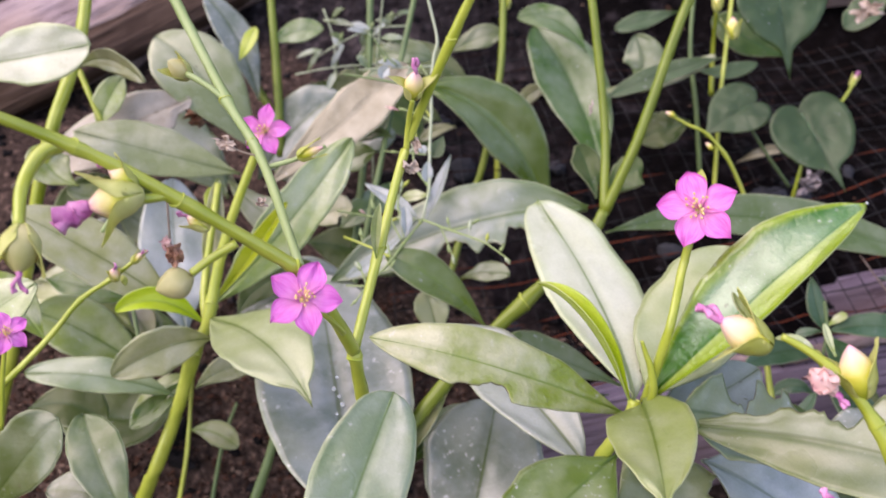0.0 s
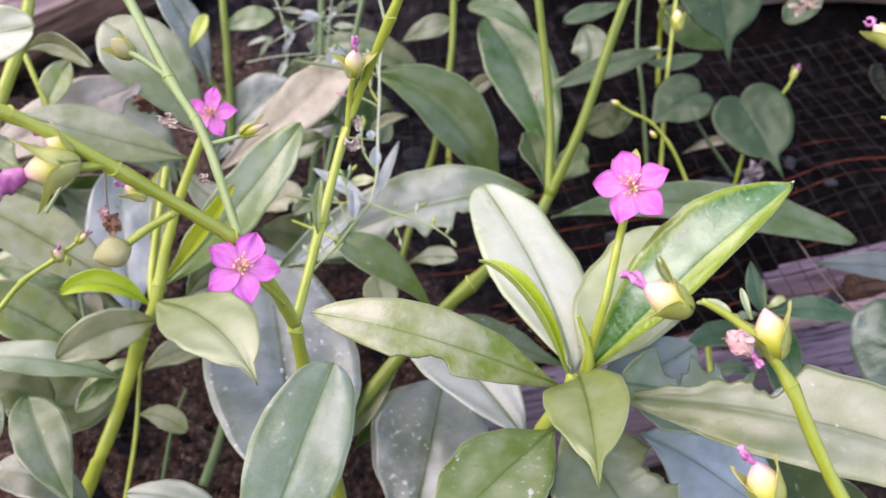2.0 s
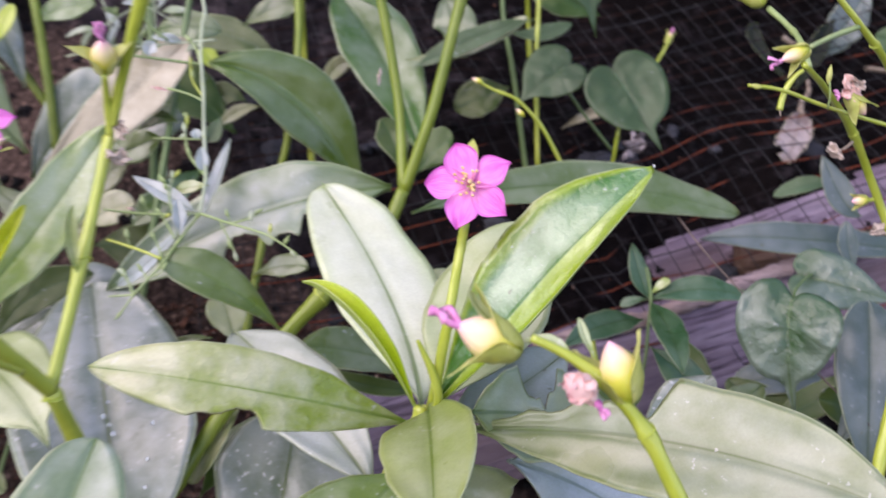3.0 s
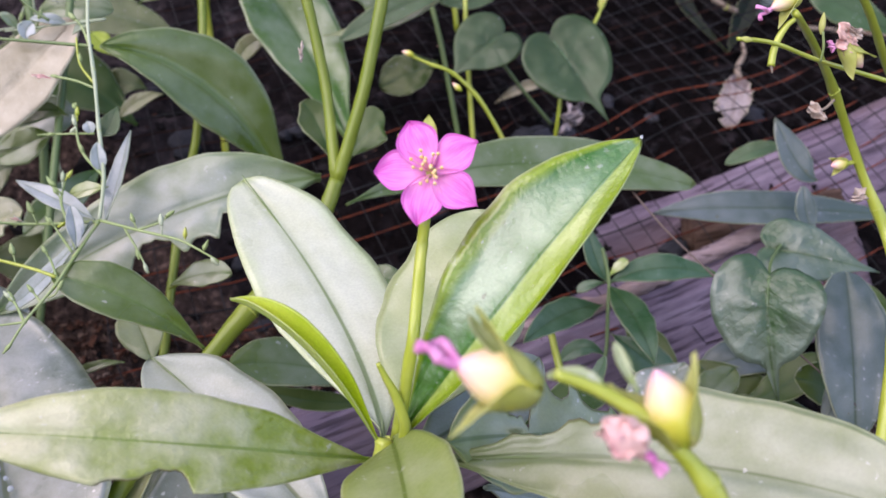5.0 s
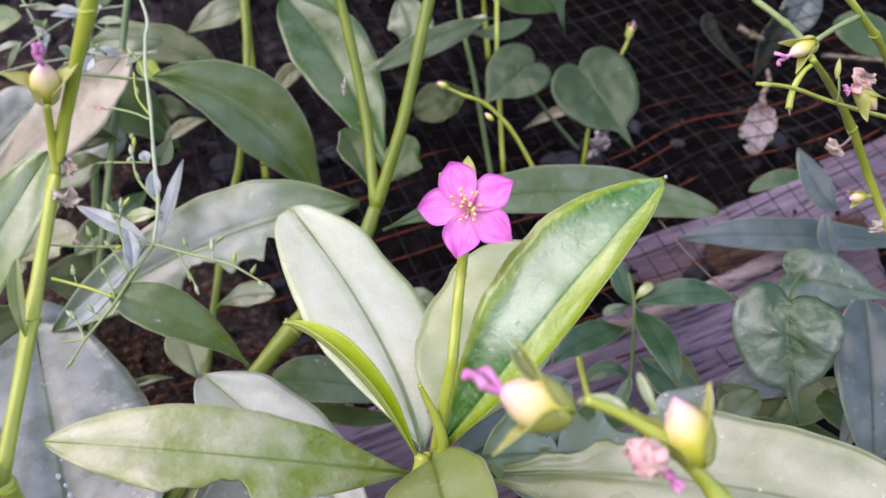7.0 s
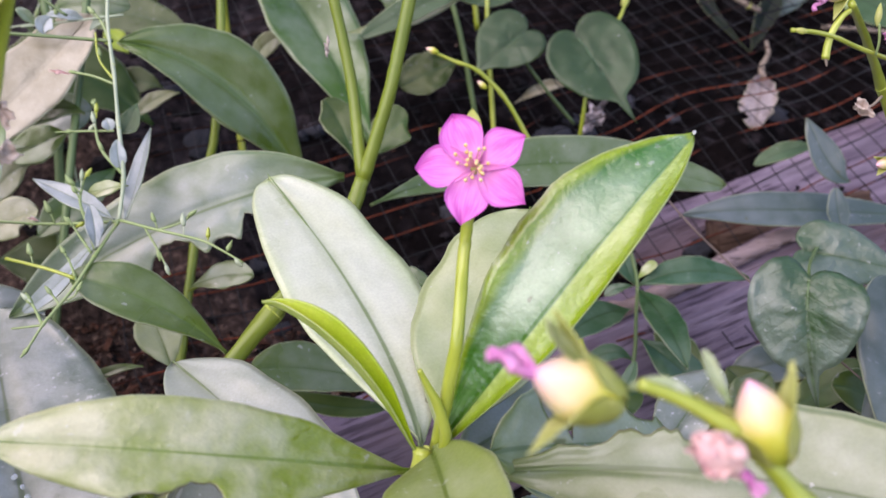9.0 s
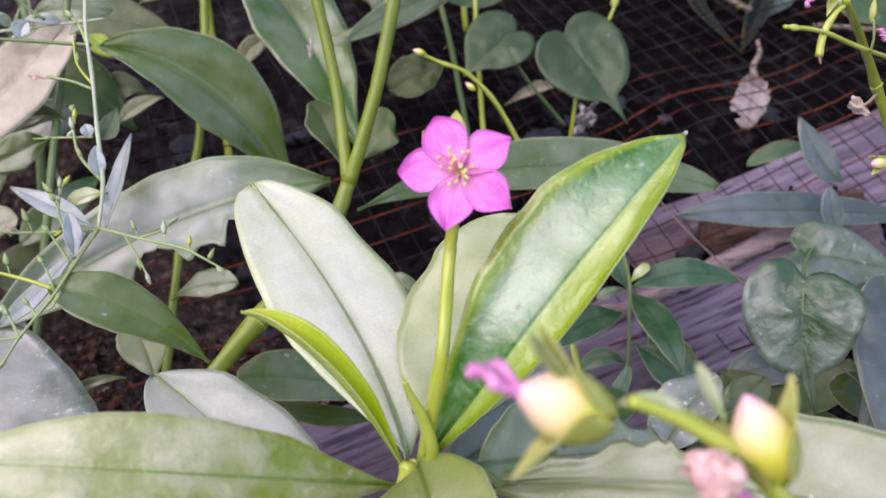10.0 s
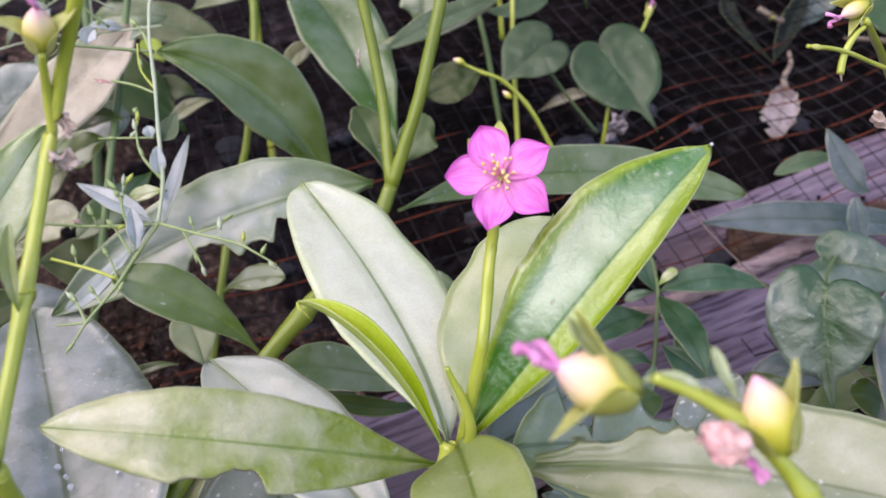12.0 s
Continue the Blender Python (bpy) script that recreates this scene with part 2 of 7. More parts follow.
RIB = {k: plain_material("rib_" + k, [(0.3, c), (0.7, tuple(1.35 * x for x in c))], 200.0, 0.45, passing=0.2) for k, c in {
    "fresh": (0.10, 0.17, 0.03), "lime": (0.2, 0.3, 0.03), "green": (0.05, 0.11, 0.02), "gloss": (0.10, 0.2, 0.03), "dark": (0.03, 0.08, 0.02),
    "blue": (0.045, 0.09, 0.03), "olive": (0.09, 0.12, 0.03), "tan": (0.2, 0.16, 0.1), "night": (0.01, 0.02, 0.012), "paper": (0.2, 0.16, 0.14), "tender": (0.12, 0.2, 0.03), "shell": (0.28, 0.23, 0.16), "pale": (0.11, 0.18, 0.05), "ash": (0.1, 0.17, 0.04), "mint": (0.12, 0.18, 0.04), "pearl": (0.15, 0.2, 0.08), "teal": (0.05, 0.1, 0.02), "spring": (0.08, 0.15, 0.02), "grey": (0.1, 0.15, 0.05), "sheen": (0.12, 0.19, 0.05), "mist": (0.11, 0.18, 0.05), "frost": (0.2, 0.26, 0.2), "sage": (0.07, 0.11, 0.03), "straw": (0.15, 0.19, 0.05), "herb": (0.03, 0.08, 0.02), "slate": (0.06, 0.09, 0.06), "silver": (0.09, 0.15, 0.06), "vine": (0.06, 0.13, 0.05)}.items()}
STEM = {
    "stem": plain_material("stem_green", [(0.25, (0.27, 0.34, 0.02)), (0.75, (0.48, 0.53, 0.09))], 70.0, 0.34, 0.35, 0.0005, coat=0.45, passing=0.15),
    "stem_pale": plain_material("stem_pale", [(0.25, (0.21, 0.30, 0.10)), (0.75, (0.32, 0.40, 0.18))], 45.0, 0.42, 0.25, 0.0004, passing=0.15),
    "stem_dark": plain_material("stem_dark", [(0.25, (0.07, 0.12, 0.04)), (0.75, (0.12, 0.18, 0.06))], 45.0, 0.45, 0.25, 0.0004),
    # darker copy of the green stem: rear plants' shade put into the colour
    "stem_shaded": plain_material("stem_shaded", [(0.25, (0.115, 0.17, 0.009)), (0.75, (0.21, 0.265, 0.03))], 45.0, 0.4, 0.25, 0.0004, coat=0.1, passing=0.15),
    "stem_mist": plain_material("stem_mist", [(0.25, (0.33, 0.40, 0.25)), (0.75, (0.47, 0.53, 0.38))], 45.0, 0.45, 0.25, 0.0004, passing=0.15),
    "runner": plain_material("dry_runner", [(0.25, (0.055, 0.038, 0.030)), (0.75, (0.14, 0.10, 0.085))], 50.0, 0.7),
    "twig": plain_material("dry_twig", [(0.25, (0.16, 0.12, 0.09)), (0.75, (0.28, 0.22, 0.17))], 80.0, 0.7),
}
def petal_material():
    """Pink, paler and warmer towards the foot, with fine lengthwise veins."""
    m, nt, bsdf = material("petal_pink")
    tc = nt.nodes.new("ShaderNodeTexCoord")
    sep = nt.nodes.new("ShaderNodeSeparateXYZ")
    nt.links.new(tc.outputs["UV"], sep.inputs[0])
    mp = nt.nodes.new("ShaderNodeMapping")
    mp.inputs["Scale"].default_value = (2.0, 26.0, 1.0)
    nt.links.new(tc.outputs["UV"], mp.inputs[0])
    streak = node(nt, "ShaderNodeTexNoise", Scale=1.0, Detail=3.0)
    nt.links.new(mp.outputs[0], streak.inputs["Vector"])
    col = ramp(nt, streak.outputs["Fac"], [(0.32, (0.80, 0.16, 0.64)), (0.68, (0.95, 0.38, 0.86))])
    col = mixed(nt, ramp(nt, sep.outputs[0], [(0.12, (0.5, 0.5, 0.5)), (0.5, (0, 0, 0))]), col, (0.95, 0.52, 0.76))
    nt.links.new(col, bsdf.inputs["Base Color"])
    bsdf.inputs["Roughness"].default_value = 0.48
    bumped(nt, bsdf, streak.outputs["Fac"], 0.4, 0.0004)
    tr = nt.nodes.new("ShaderNodeBsdfTranslucent")
    nt.links.new(col, tr.inputs["Color"])
    mix = nt.nodes.new("ShaderNodeMixShader")
    mix.inputs[0].default_value = 0.45
    nt.links.new(bsdf.outputs[0], mix.inputs[1])
    nt.links.new(tr.outputs[0], mix.inputs[2])
    nt.links.new(mix.outputs[0], nt.nodes["Material Output"].inputs["Surface"])
    return m


PETAL = petal_material()
ANTHER = plain_material("anther_yellow", [(0.3, (0.74, 0.46, 0.12)), (0.7, (0.85, 0.66, 0.34))], 300.0, 0.6)
FILAMENT = plain_material("filament_pink", [(0.3, (0.80, 0.36, 0.52)), (0.7, (0.90, 0.58, 0.58))], 300.0, 0.5, passing=0.3)
SEPAL = plain_material("sepal_green", [(0.3, (0.49, 0.54, 0.11)), (0.7, (0.75, 0.75, 0.35))], 120.0, 0.45, passing=0.5)
WITHER = plain_material("withered_purple", [(0.3, (0.50, 0.11, 0.34)), (0.7, (0.78, 0.38, 0.62))], 250.0, 0.6, passing=0.2)
BLUSH = plain_material("withered_blush", [(0.3, (0.72, 0.40, 0.42)), (0.7, (0.85, 0.62, 0.55))], 160.0, 0.55, passing=0.25)
PAPER = plain_material("dead_leaf_pale", [(0.3, (0.34, 0.28, 0.29)), (0.7, (0.62, 0.55, 0.58))], 130.0, 0.75, 0.4, 0.001, passing=0.2)
DRY = plain_material("withered_tan", [(0.3, (0.42, 0.32, 0.27)), (0.7, (0.66, 0.55, 0.48))], 200.0, 0.7, passing=0.2)


def bud_material():
    m, nt, bsdf = material("bud_blush")
    tc = nt.nodes.new("ShaderNodeTexCoord")
    sep = nt.nodes.new("ShaderNodeSeparateXYZ")
    nt.links.new(tc.outputs["UV"], sep.inputs[0])
    f = math_node(nt, "MULTIPLY_ADD", noise_fac(nt, 150.0), 0.35, math_node(nt, "SUBTRACT", sep.outputs[0], 0.17))
    col = ramp(nt, f, [(0.20, (0.30, 0.37, 0.015)), (0.45, (0.50, 0.48, 0.06)), (0.66, (0.68, 0.54, 0.32)), (0.88, (0.74, 0.38, 0.46))])
    nt.links.new(col, bsdf.inputs["Base Color"])
    bsdf.inputs["Roughness"].default_value = 0.38
    bsdf.inputs["Subsurface Weight"].default_value = 0.2
    bsdf.inputs["Subsurface Radius"].default_value = (0.003, 0.002, 0.001)
    bumped(nt, bsdf, noise_fac(nt, 400.0), 0.15, 0.0004)
    return m


BUD = bud_material()
SCAR = plain_material("leaf_scar", [(0.3, (0.29, 0.36, 0.03)), (0.7, (0.46, 0.50, 0.11))], 160.0, 0.6, 0.4, 0.0004)
DEW, _, dew_bsdf = material("dew")
dew_bsdf.inputs["Base Color"].default_value = (0.95, 0.97, 1.0, 1)
dew_bsdf.inputs["Roughness"].default_value = 0.03
dew_bsdf.inputs["Transmission Weight"].default_value = 0.75
dew_bsdf.inputs["IOR"].default_value = 1.33
CREAM = plain_material("pod_cream", [(0.3, (0.40, 0.39, 0.13)), (0.7, (0.60, 0.54, 0.29))], 110.0, 0.4, 0.2, 0.0003, passing=0.2)
SKIN = {"bud": BUD, "cream": CREAM, "green": SEPAL, "blush": BLUSH}
RUSSET = plain_material("withered_russet", [(0.3, (0.30, 0.115, 0.06)), (0.7, (0.58, 0.33, 0.23))], 200.0, 0.6, passing=0.2)


def soil_material():
    m, nt, bsdf = material("soil")
    col = ramp(nt, noise_fac(nt, 90.0, 8.0), [(0.32, (0.0016, 0.0013, 0.0014)), (0.56, (0.0046, 0.0037, 0.0040)), (0.78, (0.032, 0.026, 0.029))])
    col = mixed(nt, ramp(nt, noise_fac(nt, 14.0, 3.0), [(0.4, (0, 0, 0)), (0.7, (0.8, 0.8, 0.8))]), col, (0.005, 0.0035, 0.0035))
    tc = nt.nodes.new("ShaderNodeTexCoord")
    sep = nt.nodes.new("ShaderNodeSeparateXYZ")
    nt.links.new(tc.outputs["Object"], sep.inputs[0])
    bed = math_node(nt, "MULTIPLY_ADD", noise_fac(nt, 30.0, 4.0), 0.12, math_node(nt, "SUBTRACT", math_node(nt, "MULTIPLY_ADD", math_node(nt, "MINIMUM", math_node(nt, "MAXIMUM", math_node(nt, "SUBTRACT", 0.12, sep.outputs[0]), 0.0), 0.25), 1.3, 0.31), sep.outputs[1]))
    # paler towards the left: lifted shadow tone put into the soil colour
    left_lift = math_node(nt, "MULTIPLY_ADD", noise_fac(nt, 20.0, 4.0), 1.0, math_node(nt, "MULTIPLY", sep.outputs[0], -3.0))
    col = mixed(nt, ramp(nt, left_lift, [(0.1, (0, 0, 0)), (0.7, (0.75, 0.75, 0.75))]), col, ramp(nt, noise_fac(nt, 120.0, 6.0), [(0.3, (0.011, 0.009, 0.010)), (0.55, (0.034, 0.028, 0.031)), (0.75, (0.11, 0.088, 0.092))]))
    mulch = ramp(nt, noise_fac(nt, 260.0, 6.0), [(0.3, (0.016, 0.011, 0.010)), (0.55, (0.056, 0.037, 0.031)), (0.75, (0.17, 0.11, 0.09))])
    col = mixed(nt, ramp(nt, bed, [(0.0, (0, 0, 0)), (0.03, (1, 1, 1))]), col, mulch)
    nt.links.new(col, bsdf.inputs["Base Color"])
    bsdf.inputs["Roughness"].default_value = 0.95
    bsdf.inputs["Specular IOR Level"].default_value = 0.03
    bumped(nt, bsdf, noise_fac(nt, 160.0, 8.0), 0.9, 0.006)
    return m


def wood_material(name, a, b, c):
    m, nt, bsdf = material(name)
    tc = nt.nodes.new("ShaderNodeTexCoord")
    mp = nt.nodes.new("ShaderNodeMapping")
    mp.inputs["Scale"].default_value = (6, 90, 90)
    nt.links.new(tc.outputs["Object"], mp.inputs[0])
    grain = node(nt, "ShaderNodeTexNoise", Scale=2.2, Detail=8.0, Roughness=0.65)
    nt.links.new(mp.outputs[0], grain.inputs["Vector"])
    col = ramp(nt, grain.outputs["Fac"], [(0.25, a), (0.5, b), (0.78, c)])
    mp2 = nt.nodes.new("ShaderNodeMapping")
    mp2.inputs["Scale"].default_value = (14, 260, 260)
    nt.links.new(tc.outputs["Object"], mp2.inputs[0])
    crack = node(nt, "ShaderNodeTexNoise", Scale=1.6, Detail=3.0, Roughness=0.5)
    nt.links.new(mp2.outputs[0], crack.inputs["Vector"])
    col = mixed(nt, ramp(nt, crack.outputs["Fac"], [(0.36, (0.75, 0.75, 0.75)), (0.43, (0, 0, 0))]), col, tuple(0.5 * q for q in a))
    stain = ramp(nt, noise_fac(nt, 22.0, 4.0), [(0.35, (0.35, 0.3, 0.3)), (0.65, (1, 1, 1))])
    col = mixed(nt, 0.6, col, stain, "MULTIPLY")
    col = mixed(nt, ramp(nt, noise_fac(nt, 11.0, 3.0), [(0.42, (0, 0, 0)), (0.62, (0.65, 0.65, 0.65))]), col, tuple(0.62 * q for q in (b[0], 0.85 * b[1], 0.62 * b[2])))
    nt.links.new(col, bsdf.inputs["Base Color"])
    bsdf.inputs["Roughness"].default_value = 0.9
    bsdf.inputs["Specular IOR Level"].default_value = 0.15
    bumped(nt, bsdf, grain.outputs["Fac"], 0.8, 0.004)
    return m


SOIL = soil_material()
WOOD = wood_material("weathered_wood", (0.095, 0.070, 0.102), (0.215, 0.168, 0.230), (0.37, 0.305, 0.385))
# paler copy of the weathered wood, with bright light put into the colour
WOOD_PALE = wood_material("pale_lit_wood", (0.17, 0.125, 0.135), (0.40, 0.31, 0.33), (0.56, 0.46, 0.48))
WOOD_BROWN = wood_material("brown_wood", (0.04, 0.024, 0.018), (0.11, 0.07, 0.055), (0.2, 0.14, 0.12))
RUST = plain_material("rusty_wire", [(0.42, (0.010, 0.007, 0.007)), (0.56, (0.17, 0.042, 0.022)), (0.72, (0.04, 0.013, 0.009))], 24.0, 0.85, 0.5, 0.0006, spec=0.1)
# darker copy of the rust: shade up the bank put into the colour
RUST_SHADED = plain_material("shaded_rusty_wire", [(0.42, (0.008, 0.006, 0.006)), (0.6, (0.026, 0.011, 0.008)), (0.72, (0.012, 0.007, 0.006))], 24.0, 0.85, 0.5, 0.0006, spec=0.1)
ZINC = plain_material("grey_wire", [(0.38, (0.003, 0.003, 0.003)), (0.7, (0.028, 0.027, 0.029))], 40.0, 0.7, 0.3, 0.0004, spec=0.2)
CLOD = plain_material("clod", [(0.25, (0.0016, 0.0014, 0.0017)), (0.55, (0.006, 0.005, 0.0056)), (0.8, (0.034, 0.029, 0.033))], 60.0, 0.95, 0.5, 0.002, spec=0.15)
LITTER = plain_material("leaf_litter", [(0.2, (0.5, 0.5, 0.5)), (0.8, (1, 1, 1))], 90.0, 0.9, 0.4, 0.001, spec=0.1)
nt = LITTER.node_tree
chip = nt.nodes.new("ShaderNodeNewGeometry")
tone = ramp(nt, chip.outputs["Random Per Island"], [(0.0, (0.012, 0.007, 0.005)), (0.45, (0.045, 0.021, 0.014)), (0.8, (0.12, 0.052, 0.034)), (1.0, (0.26, 0.18, 0.14))])
first = nt.nodes["Principled BSDF"].inputs["Base Color"].links[0].from_socket
nt.links.new(mixed(nt, 1.0, tone, first, "MULTIPLY"), nt.nodes["Principled BSDF"].inputs["Base Color"])


# ---- building helpers ----
def mesh_object(name, verts, faces, mat, parent=None, label="", uvs=None, smooth=True, edge=None):
    me = bpy.data.meshes.new(name)
    me.from_pydata([tuple(v) for v in verts], [], faces)
    for m in (mat if isinstance(mat, (list, tuple)) else (mat,)):
        me.materials.append(m)
    if uvs is not None:
        layer = me.uv_layers.new(name="UVMap")
        for loop in me.loops:
            layer.data[loop.index].uv = uvs[loop.vertex_index]
    if edge is not None:
        layer = me.uv_layers.new(name="edge")
        for loop in me.loops:
            layer.data[loop.index].uv = edge[loop.vertex_index]
    if smooth:
        me.polygons.foreach_set("use_smooth", [True] * len(me.polygons))
    me.update()
    ob = new(name, me)
    if parent is not None:
        ob.parent = parent
        ob.matrix_parent_inverse = parent.matrix_world.inverted()
    if label:
        tagged(ob, label)
    return ob


def thing(name, place, label, category, group=""):
    ob = new(name)
    ob.empty_display_size = 0.02
    ob.location = place
    bpy.context.view_layer.update()
    return tagged(ob, label, category, group)


def spline(points, steps):
    """Points along a smooth line through the given ones (Catmull-Rom)."""
    p = [Vector(q) for q in points]
    if len(p) == 2:
        return [p[0].lerp(p[1], i / steps) for i in range(steps + 1)]
    p = [2 * p[0] - p[1], *p, 2 * p[-1] - p[-2]]
    out = []
    for i in range(1, len(p) - 2):
        a, b, c, d = p[i - 1:i + 3]
        for k in range(steps):
            t = k / steps
            out.append(0.5 * (2 * b + (c - a) * t + (2 * a - 5 * b + 4 * c - d) * t * t + (3 * b - a - 3 * c + d) * t ** 3))
    return out + [p[-2]]


def tube_data(line, radii, sides=10, lumps=0.0, seed=0.0):
    verts, faces, uvs = [], [], []
    n = len(line)
    ref = Vector((0.3, 0.2, 1)).normalized()
    for i, c in enumerate(line):
        t = (line[min(i + 1, n - 1)] - line[max(i - 1, 0)]).normalized()
        a = t.cross(ref)
        a = a.normalized() if a.length > 1e-4 else Vector((1, 0, 0))
        b = t.cross(a)
        for k in range(sides):
            w = 2 * math.pi * k / sides
            r = radii[i] * (1 + lumps * noise.noise(Vector((c.x * 160, c.y * 160, c.z * 160 + k + seed))))
            verts.append(c + r * (math.cos(w) * a + math.sin(w) * b))
            uvs.append((i / (n - 1), k / sides))
    for i in range(n - 1):
        for k in range(sides):
            k2 = (k + 1) % sides
            faces.append((i * sides + k, i * sides + k2, (i + 1) * sides + k2, (i + 1) * sides + k))
    faces.append(tuple(range(sides))[::-1])
    faces.append(tuple((n - 1) * sides + k for k in range(sides)))
    return verts, faces, uvs


def stem(plant, points, r0, r1, mat="stem", name="stem", nodes=(), label="", steps=8):
    """A round stalk through the points, from radius r0 to r1, swollen at the given shares of its length."""
    line = spline(points, steps)
    radii = []
    for i in range(len(line)):
        u = i / (len(line) - 1)
        r = r0 + (r1 - r0) * u
        for q in nodes:
            r *= 1 + 0.28 * math.exp(-((u - q) / 0.03) ** 2)
        radii.append(r)
    v, f, uv = tube_data(line, radii, 12, 0.2)
    stalk = mesh_object(name, v, f, STEM[mat], plant, label, uv)
    for q in nodes:
        i = min(len(line) - 2, max(1, round(q * (len(line) - 1))))
        scar_ring(stalk, line[i], line[i + 1] - line[i - 1], radii[i], i)
    return stalk


def scar_ring(stalk, centre, way, radius, seed):
    """A pale uneven collar where a leaf or a side stalk left the stem, drawn up to a small scar on one side."""
    m = facing(way, 67 * seed)
    sides, around, verts, faces = 6, 20, [], []
    for k in range(around):
        w = 2 * math.pi * k / around
        lift = 0.55 * radius * max(0.0, math.cos(w)) ** 3
        thick = radius * (0.07 + 0.13 * max(0.0, math.cos(w)) + 0.05 * noise.noise(Vector((math.cos(w) * 2, math.sin(w) * 2, seed))))
        for j in range(sides):
            a = 2 * math.pi * j / sides
            r = radius * 0.99 + thick * math.cos(a)
            verts.append(centre + m @ Vector((r * math.cos(w), r * math.sin(w), lift + thick * math.sin(a))))
    for k in range(around):
        for j in range(sides):
            a, b = k * sides + j, k * sides + (j + 1) % sides
            c, d = (k + 1) % around * sides + (j + 1) % sides, (k + 1) % around * sides + j
            faces.append((a, d, c, b))
    mesh_object("leaf_scar", verts, faces, SCAR, stalk)


def leaf(plant, base, mid, tip, width, normal, mat="green", peak=0.6, blunt=0.55, fold=10.0, wave=0.075, bites=(), name="leaf", label="",
         cup=0.0, twist=0.0, rib=True, thick=0.0005, seed=0, pucker=0.0, rolled=(0.0, 0.0), taper=1.15, skew=0.0, drip=0.0):
    """A leaf whose midrib runs base > mid > tip. width across, normal: the way its face looks at the middle. fold: degrees by which its halves
    rise; cup: how far its edges curl; bites: (share of length, side -1 or 1, depth, span) eaten from an edge."""
    base, mid, tip, normal = Vector(base), Vector(mid), Vector(tip), Vector(normal).normalized()
    ctrl = 2 * mid - 0.5 * (base + tip)
    nu, half = (110 if bites else 34), 8
    verts, uvs, edges, ribline, ribr = [], [], [], [], []
    rnd = random.Random(seed * 7 + int(base.x * 9999) + int(tip.z * 7777))
    ph = rnd.uniform(0, 50)
    grid_n = []
    twist += rnd.uniform(-14, 14)
    ripple, beats, droop = rnd.uniform(0.012, 0.04), rnd.uniform(1.4, 2.6), rnd.uniform(0.0, 0.09)
    for i in range(nu + 1):
        u = 0.35 * i / nu + 0.65 * (1 - math.cos(math.pi * i / nu)) / 2
        c = (1 - u) ** 2 * base + 2 * u * (1 - u) * ctrl + u * u * tip
        t = (2 * (1 - u) * (ctrl - base) + 2 * u * (tip - ctrl)).normalized()
        n = (normal - normal.dot(t) * t).normalized()
        if twist:
            n = Matrix.Rotation(radians(twist * (u - 0.5)), 3, t) @ n
        s = t.cross(n)
        q = min(1.0, u / (1 - drip))
        if q < peak:
            w = 0.5 * width * math.sin(math.pi / 2 * q / peak) ** taper
        else:
            w = 0.5 * width * max(1e-4, math.cos(math.pi / 2 * (q - peak) / (1 - peak))) ** blunt
        if drip and u > 0.5:
            w = max(w, 0.075 * width * ((1 - u) / drip) ** 0.8)
        w = max(w, 0.018 * width * (1 - u) + 0.0002)
        row = []
        for j in range(-half, half + 1):
            v = j / half
            side = 1 if v > 0 else -1
            e = w * (1 + wave * noise.noise(Vector((u * 9, side * 3.1, ph)))) * (1 - side * skew * u)
            eaten = 0.0
            for bu, bs, bd, bw in bites:
                if bs == side and abs(u - bu) < bw:
                    q = math.sqrt(1 - ((u - bu) / bw) ** 2)
                    eaten = max(eaten, q)
                    e *= 1 - bd * q * (0.8 + 0.35 * noise.noise(Vector((u * 30, ph, 2.0))))
            a = radians(fold)
            x = v * e * math.cos(a)
            h = abs(v) * e * math.sin(a) + cup * e * abs(v) ** 2.4
            h += wave * width * 0.45 * noise.noise(Vector((u * 5 + v, v * 1.7, ph))) * (0.3 + abs(v))
            h += ripple * width * math.sin(6.28 * beats * u + ph + 1.3 * side) * v * v - droop * width * max(0.0, (u - 0.72) / 0.28) ** 2
            h -= 0.014 * width * math.exp(-(v / 0.09) ** 2)
            lip = rolled[0] if v < 0 else rolled[1]
            if lip and abs(v) > 0.7:
                q = (abs(v) - 0.7) * e
                swell = lip * math.sin(min(1.0, u * 1.15) * math.pi) ** 0.5
                x -= side * q * (1 - math.cos(radians(swell)))
                h += q * math.sin(radians(swell)) + 0.25 * q
            if pucker:
                h += pucker * width * noise.noise(Vector((u * 7, v * 4, ph + 9)))
            verts.append(c + x * s + h * n)
            uvs.append((u, 0.5 + 0.5 * v * min(1.0, e / (0.5 * width))))
            edges.append((max(abs(v), (u - 0.9) * 10), 1.0 if eaten and abs(v) > 0.99 else 0.0))
            row.append(n)
        grid_n += row
        ribline.append(c - 0.0002 * n - 0.022 * width * n)
        ribr.append(0.00014 + width * 0.012 * (1 - u) ** 0.8)
    m = 2 * half + 1
    count = len(verts)
    verts += [v - thick * n for v, n in zip(verts, grid_n)]
    uvs, edges = uvs + uvs, edges + edges
    faces = []
    for i in range(nu):
        for j in range(m - 1):
            a, b, c2, d = i * m + j, i * m + j + 1, (i + 1) * m + j + 1, (i + 1) * m + j
            faces.append((a, b, c2, d))
            faces.append((count + d, count + c2, count + b, count + a))
        for j in (0, m - 1):
            a, d = i * m + j, (i + 1) * m + j
            faces.append((a, d, count + d, count + a) if j == 0 else (d, a, count + a, count + d))
    for j in range(m - 1):
        faces.append((j + 1, j, count + j, count + j + 1))
        e = nu * m + j
        faces.append((e, e + 1, count + e + 1, count + e))
    ob = mesh_object(name, verts, faces, LEAF[mat], plant, label, uvs, edge=edges)
    if rib:
        v, f, uv = tube_data(ribline, ribr, 6)
